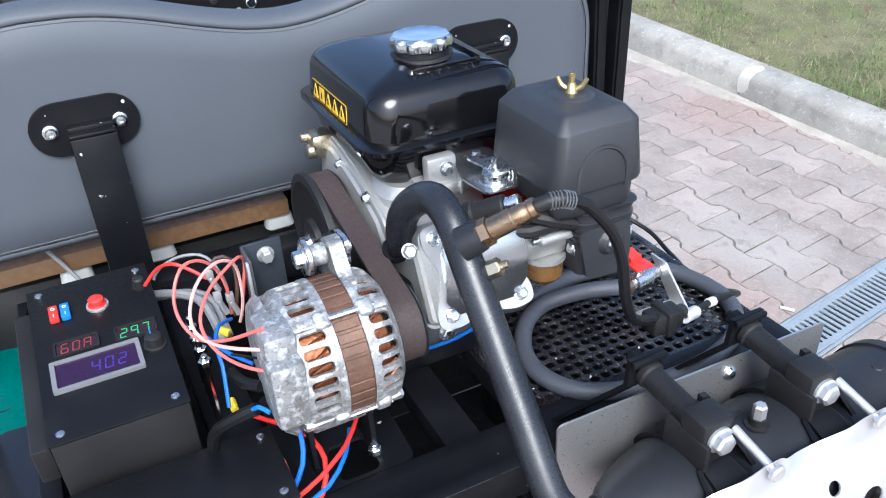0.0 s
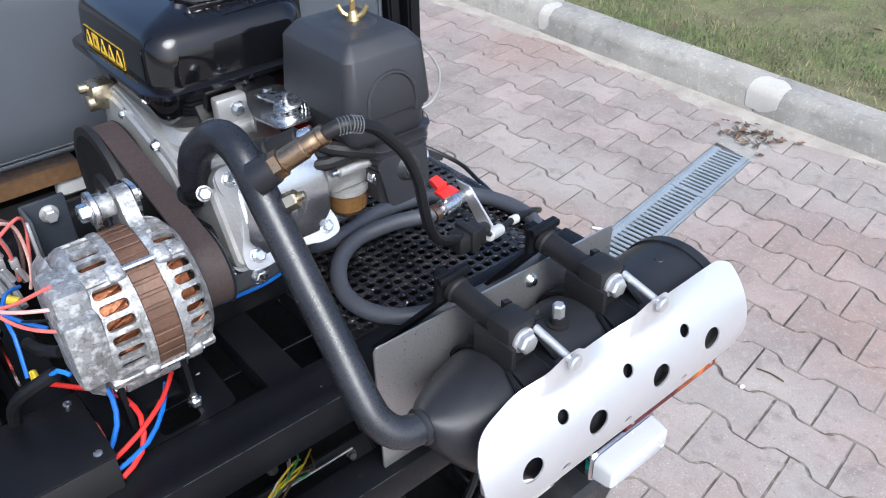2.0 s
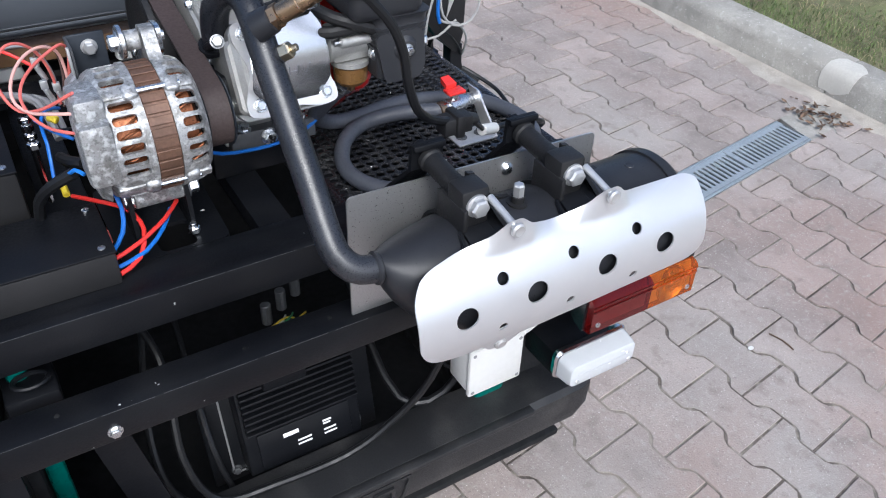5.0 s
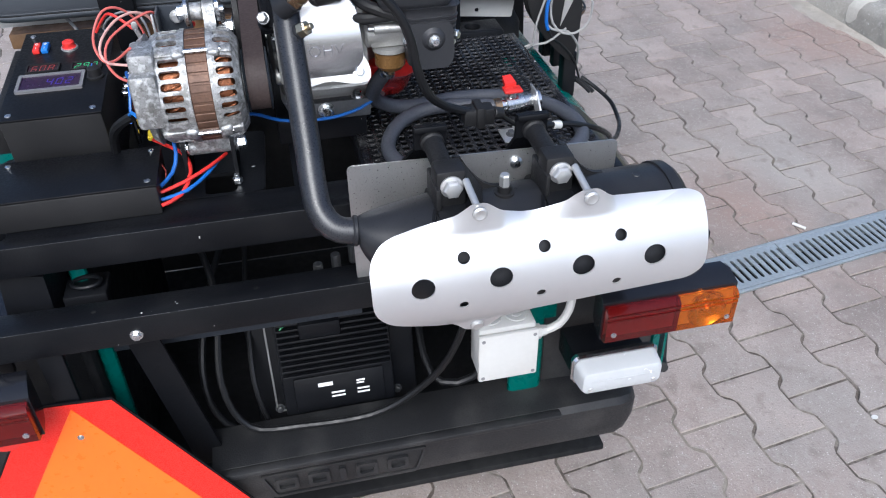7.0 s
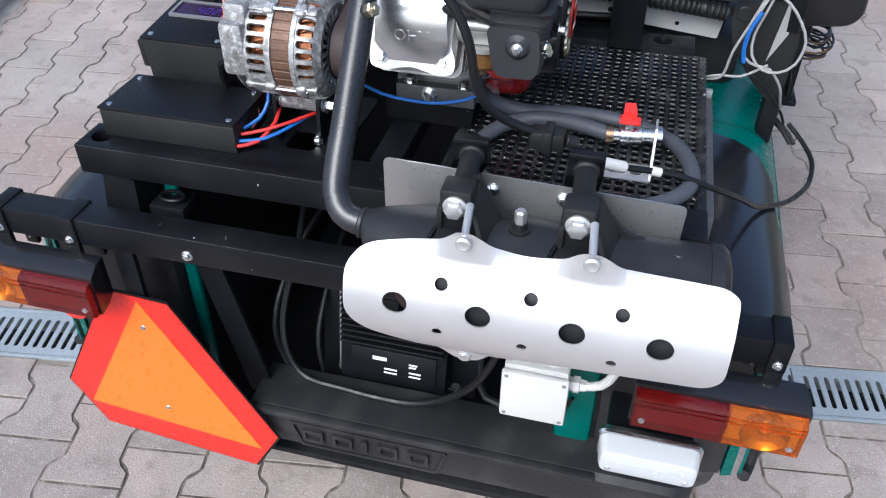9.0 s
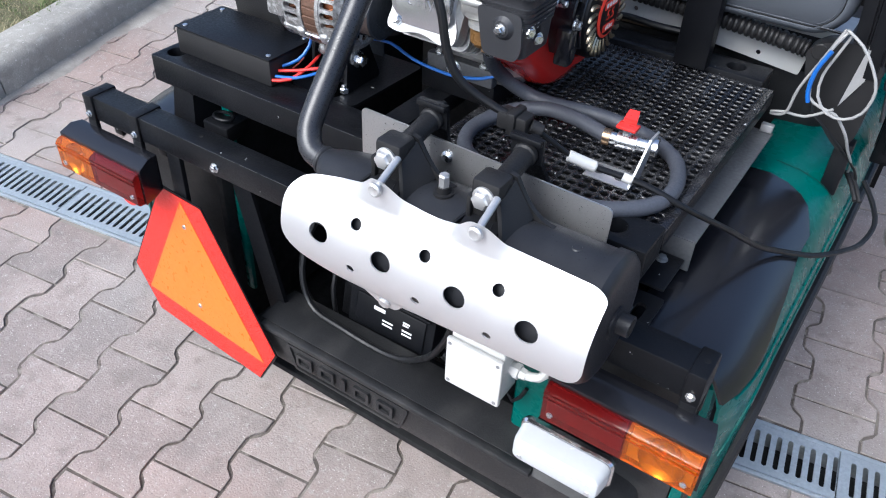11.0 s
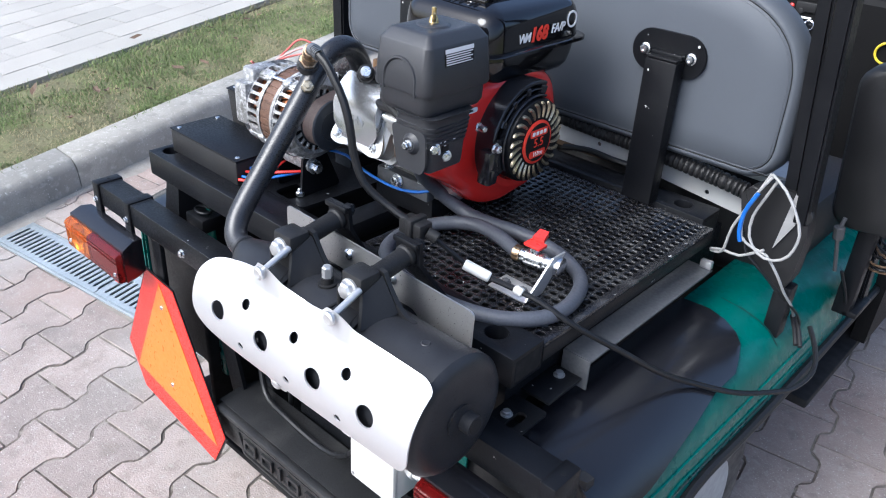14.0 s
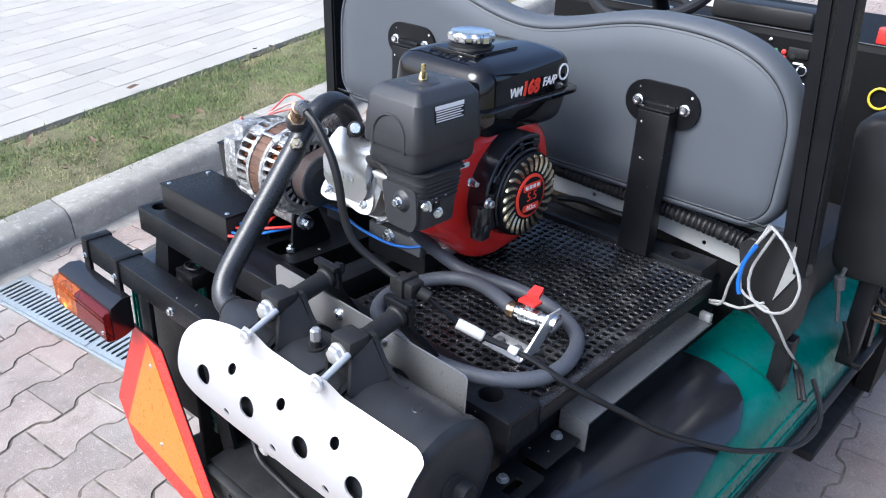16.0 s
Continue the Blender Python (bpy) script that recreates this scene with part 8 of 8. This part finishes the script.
def block_bm(m):
    pts = paver_mesh()
    b = 0.0020
    cen = [(x * 0.983, y * 0.988) for x, y in pts]
    bm = bmesh.new()
    lo = [bm.verts.new((x, y, -PT)) for x, y in pts]
    mi = [bm.verts.new((x, y, -b)) for x, y in pts]
    hi = [bm.verts.new((x, y, 0)) for x, y in cen]
    n = len(pts)
    for a, c in ((lo, mi), (mi, hi)):
        for i in range(n):
            bm.faces.new((a[i], a[(i + 1) % n], c[(i + 1) % n], c[i]))
    bm.faces.new(hi)
    bm.transform(m)
    return bm


# sand swept into the joints, on both sides of the drain
sand = thing("joint_sand", (0, 0, -0.02), "brown sand swept into the joints of the paving", "sand", kind="structure")
for d in (-1, 1):
    e0 = DRAIN_W / 2 + 0.0045
    y0_ = Vector((0, DRAIN_Y0)) + DW * (d * e0)
    far_y = 7.95 if d > 0 else -4.35
    row = []
    for x in (-4.6, 3.1):
        s_ = (x - y0_.x) / DU.x
        row.append((x, y0_.y + s_ * DU.y))
    lo_ = [(max(kerb_left(far_y), -4.6) - 0.05, far_y), (kerb_right(far_y) + 0.05, far_y)]
    part("bed", plate(row + lo_[::-1], [], 0.016, pose(0, 0, -0.0195)), M_JOINT, sand)
part("sand_drift", plate(round_poly([(2.10, 0.645), (2.40, 0.66), (2.38, 0.90), (2.12, 0.86)], 0.02), [], 0.012, pose(0, 0, -0.0135)), M_KERB, sand, "pale dirt washed up at the end of the drain")
M_SAND = mat("pale_dry_sand", (0.33, 0.305, 0.27), 0.95, var=0.25, big=9, fine=220, bump=0.5, world=True, patch=(((0.24, 0.215, 0.19), 0.7, 22, 0.54),))
sr = random.Random(17)


def sand_strip(line, side, y0, y1, wide):
    """Sand washed against the foot of a kerb, thinning out over the blocks in an uneven edge."""
    rings, y, ph = [], y0, sr.uniform(0, 6)
    while y < y1:
        w = wide * (0.65 + 0.22 * math.sin(y * 5.1 + ph) + 0.18 * math.sin(y * 13.7 + 2 * ph) + sr.uniform(-0.1, 0.1))
        x = line(y) + side * 0.01
        rings.append([(x, y, 0.011), (x - side * w * 0.35, y, 0.0055), (x - side * w * 0.8, y, 0.0026), (x - side * w, y, -0.004), (x, y, -0.012)])
        y += 0.04
    return loft(rings)


part("sand_drift", sand_strip(kerb_right, 1, -0.6, 5.5, 0.115), M_SAND, sand, "pale sand washed along the foot of the kerb")
part("sand_drift", sand_strip(kerb_left, -1, -2.5, 5.5, 0.10), M_SAND, sand, "pale sand washed along the foot of the kerb")
paving = thing("pavement", (0, 0, 0), "pinkish-grey interlocking concrete block paving, dusty and worn", "paving", kind="structure")
pm = bpy.data.meshes.new("paver")
bmp = block_bm(Matrix.Identity(4))
bmp.to_mesh(pm)
bmp.free()
pm.materials.append(M_PAVER)
prng = random.Random(3)
cells, cuts = [], []
DV = Vector((0, DRAIN_Y0))
for i in range(-46, 54):
    for j in range(-28, 56):
        p = ORG + U * (PW * (i + 0.5)) + V * (PL * (j + (0.5 if i % 2 else 0.0) + 0.5))
        if not (kerb_left(p.y) - 0.07 < p.x < kerb_right(p.y) + 0.09) or p.y < -4.3 or p.y > 7.9:
            continue
        off = (p - DV).dot(DW)
        if abs(off) < DRAIN_W / 2 + 0.012 + PL / 2:
            cuts.append((p, off))
            continue
        cells.append(p)
under = [p for p in cells if abs(p.x) < 0.45 and 0.12 < p.y < 2.0]
seen_ = [p for p in cells if not (abs(p.x) < 0.45 and 0.12 < p.y < 2.0)]
seen_.sort(key=lambda p: min((p - Vector((1.2, 0.1))).length, (p - Vector((-0.7, -0.3))).length, (p - Vector((0.2, -0.6))).length))
for p in seen_[:300]:
    ob = new("paver", pm)
    ob.parent = paving
    ob.matrix_basis = pose(p.x, p.y, prng.uniform(-0.002, 0.0015), prng.uniform(-0.5, 0.5), prng.uniform(-0.5, 0.5), math.degrees(PAVE_TURN) + prng.uniform(-0.5, 0.5) + (180 if prng.random() < 0.5 else 0))


def many(name, places, outline_bm, material, label, parent=None):
    base = outline_bm
    base.verts.ensure_lookup_table()
    bv = [v.co.copy() for v in base.verts]
    bf = [[v.index for v in f.verts] for f in base.faces]
    verts, faces = [], []
    for m in places:
        k = len(verts)
        verts += [tuple(m @ v) for v in bv]
        faces += [[k + i for i in f] for f in bf]
    me = bpy.data.meshes.new(name)
    me.from_pydata(verts, [], faces)
    me.materials.append(material)
    ob = new(name, me)
    ob.parent = parent
    return tagged(ob, label, kind="stuff")


bmq = block_bm(Matrix.Identity(4))
bmq.verts.index_update()
many("further_pavers", [pose(p.x, p.y, prng.uniform(-0.002, 0.0015), 0, 0, math.degrees(PAVE_TURN)) for p in seen_[300:] + under], bmq, M_PAVER, "further paving blocks", paving)
bmq.free()
# blocks cut to length beside the drain
edge = DRAIN_W / 2 + 0.007
bm_cut = bmesh.new()
for p, off in cuts:
    for d in (-1, 1):
        if d * off + PL / 2 < edge + 0.012:
            continue
        b = block_bm(pose(p.x, p.y, 0, 0, 0, math.degrees(PAVE_TURN)))
        q = DV + DW * (d * edge)
        bmesh.ops.bisect_plane(b, geom=b.verts[:] + b.edges[:] + b.faces[:], plane_co=(q.x, q.y, 0), plane_no=(-DW.x * d, -DW.y * d, 0), clear_outer=True)
        me = bpy.data.meshes.new("tmp")
        b.to_mesh(me)
        bm_cut.from_mesh(me)
        bpy.data.meshes.remove(me)
        b.free()
tagged(part("cut_blocks", bm_cut, M_PAVER, paving), kind="stuff")

# paler paving beyond the left verge
lrng = random.Random(8)
pl_places = []
LD = Vector((-0.168, 0.9858))
LN = Vector((-LD.y, LD.x))
for i in range(0, 60):
    for j in range(-24, 60):
        q = Vector((far_left(0) - 0.01, 0)) + LN * (0.0755 + i * 0.151) + LD * (0.3005 * (j + (0.5 if i % 2 else 0)))
        pl_places.append(pose(q.x, q.y, 0.112 + lrng.uniform(-0.001, 0.001), 0, 0, math.degrees(math.atan2(LD.y, LD.x))))
bmr = bm_box(-0.1496, 0.1496, -0.0735, 0.0735, -0.03, 0.0, 0.0015, 1)
bmr.verts.index_update()
far = many("far_pavement", pl_places, bmr, M_PALE, "pale grey rectangular block paving beyond the verge")
tagged(far, category="paving")
bmr.free()
strip("far_bed", lambda y: far_left(y) - 14, lambda y: far_left(y) + 0.01, -5, 9, 0.095, M_JOINT, "dark bedding under the pale paving", "ground")

grass("grass_right", lambda y: kerb_right(y) + KERB_W - 0.01, lambda y: kerb_right(y) + 3.5, -0.6, 6.5, 105000, 2, "short patchy lawn with straw beyond the kerb")
grass("grass_left", lambda y: kerb_left(y) - KERB_W + 0.01, lambda y: far_left(y), -1.6, 4.6, 70000, 4, "narrow strip of short grass and straw")
lr = random.Random(12)
leaves("dry_leaves", [(kerb_right(y := lr.uniform(0.2, 5)) + KERB_W + lr.uniform(0.05, 2.2), y, KERB_H + 0.01) for _ in range(60)] + [(kerb_left(y := lr.uniform(-1, 4)) - KERB_W - lr.uniform(0.05, 0.7), y, KERB_H + 0.01) for _ in range(50)], 6, "scattered dry brown leaves on the grass", 0.028)
leaves("leaf_heap", [(2.245 + lr.gauss(0, 0.05), 0.745 + lr.gauss(0, 0.06), 0.0) for _ in range(70)], 7, "small heap of dead leaves and twigs by the drain", 0.017)
single("cigarette_stub", rod((1.347, 0.717, 0.006), (1.371, 0.688, 0.006), 0.0045, 10), M_WHITEP, "pale cigarette stub on the paving", "litter")
single("twig", tube([(1.236, 0.078, 0.004), (1.247, 0.045, 0.006), (1.250, 0.012, 0.004)], 0.0019, 6), M_OLDWOOD, "small dark twig on the paving", "twig")
single("bird_dropping", plate(ring(1.157, 0.066, 0.009, 7, 0.006), [], 0.0015, pose(0, 0, 0.001)), M_WHITEP, "small white splash on the paving", "stain")

# ---- all that belongs to the cart leans with it ----
GROUND = ("ground", "kerb", "verge", "drain", "joint_sand", "pavement", "far_", "grass", "dry_leaves", "leaf_heap", "cigarette", "twig", "bird")
for ob in list(scene.collection.all_objects):
    if ob.parent is None and ob.type in ("MESH", "EMPTY") and not ob.name.startswith(GROUND):
        ob.matrix_basis = LEAN @ ob.matrix_basis
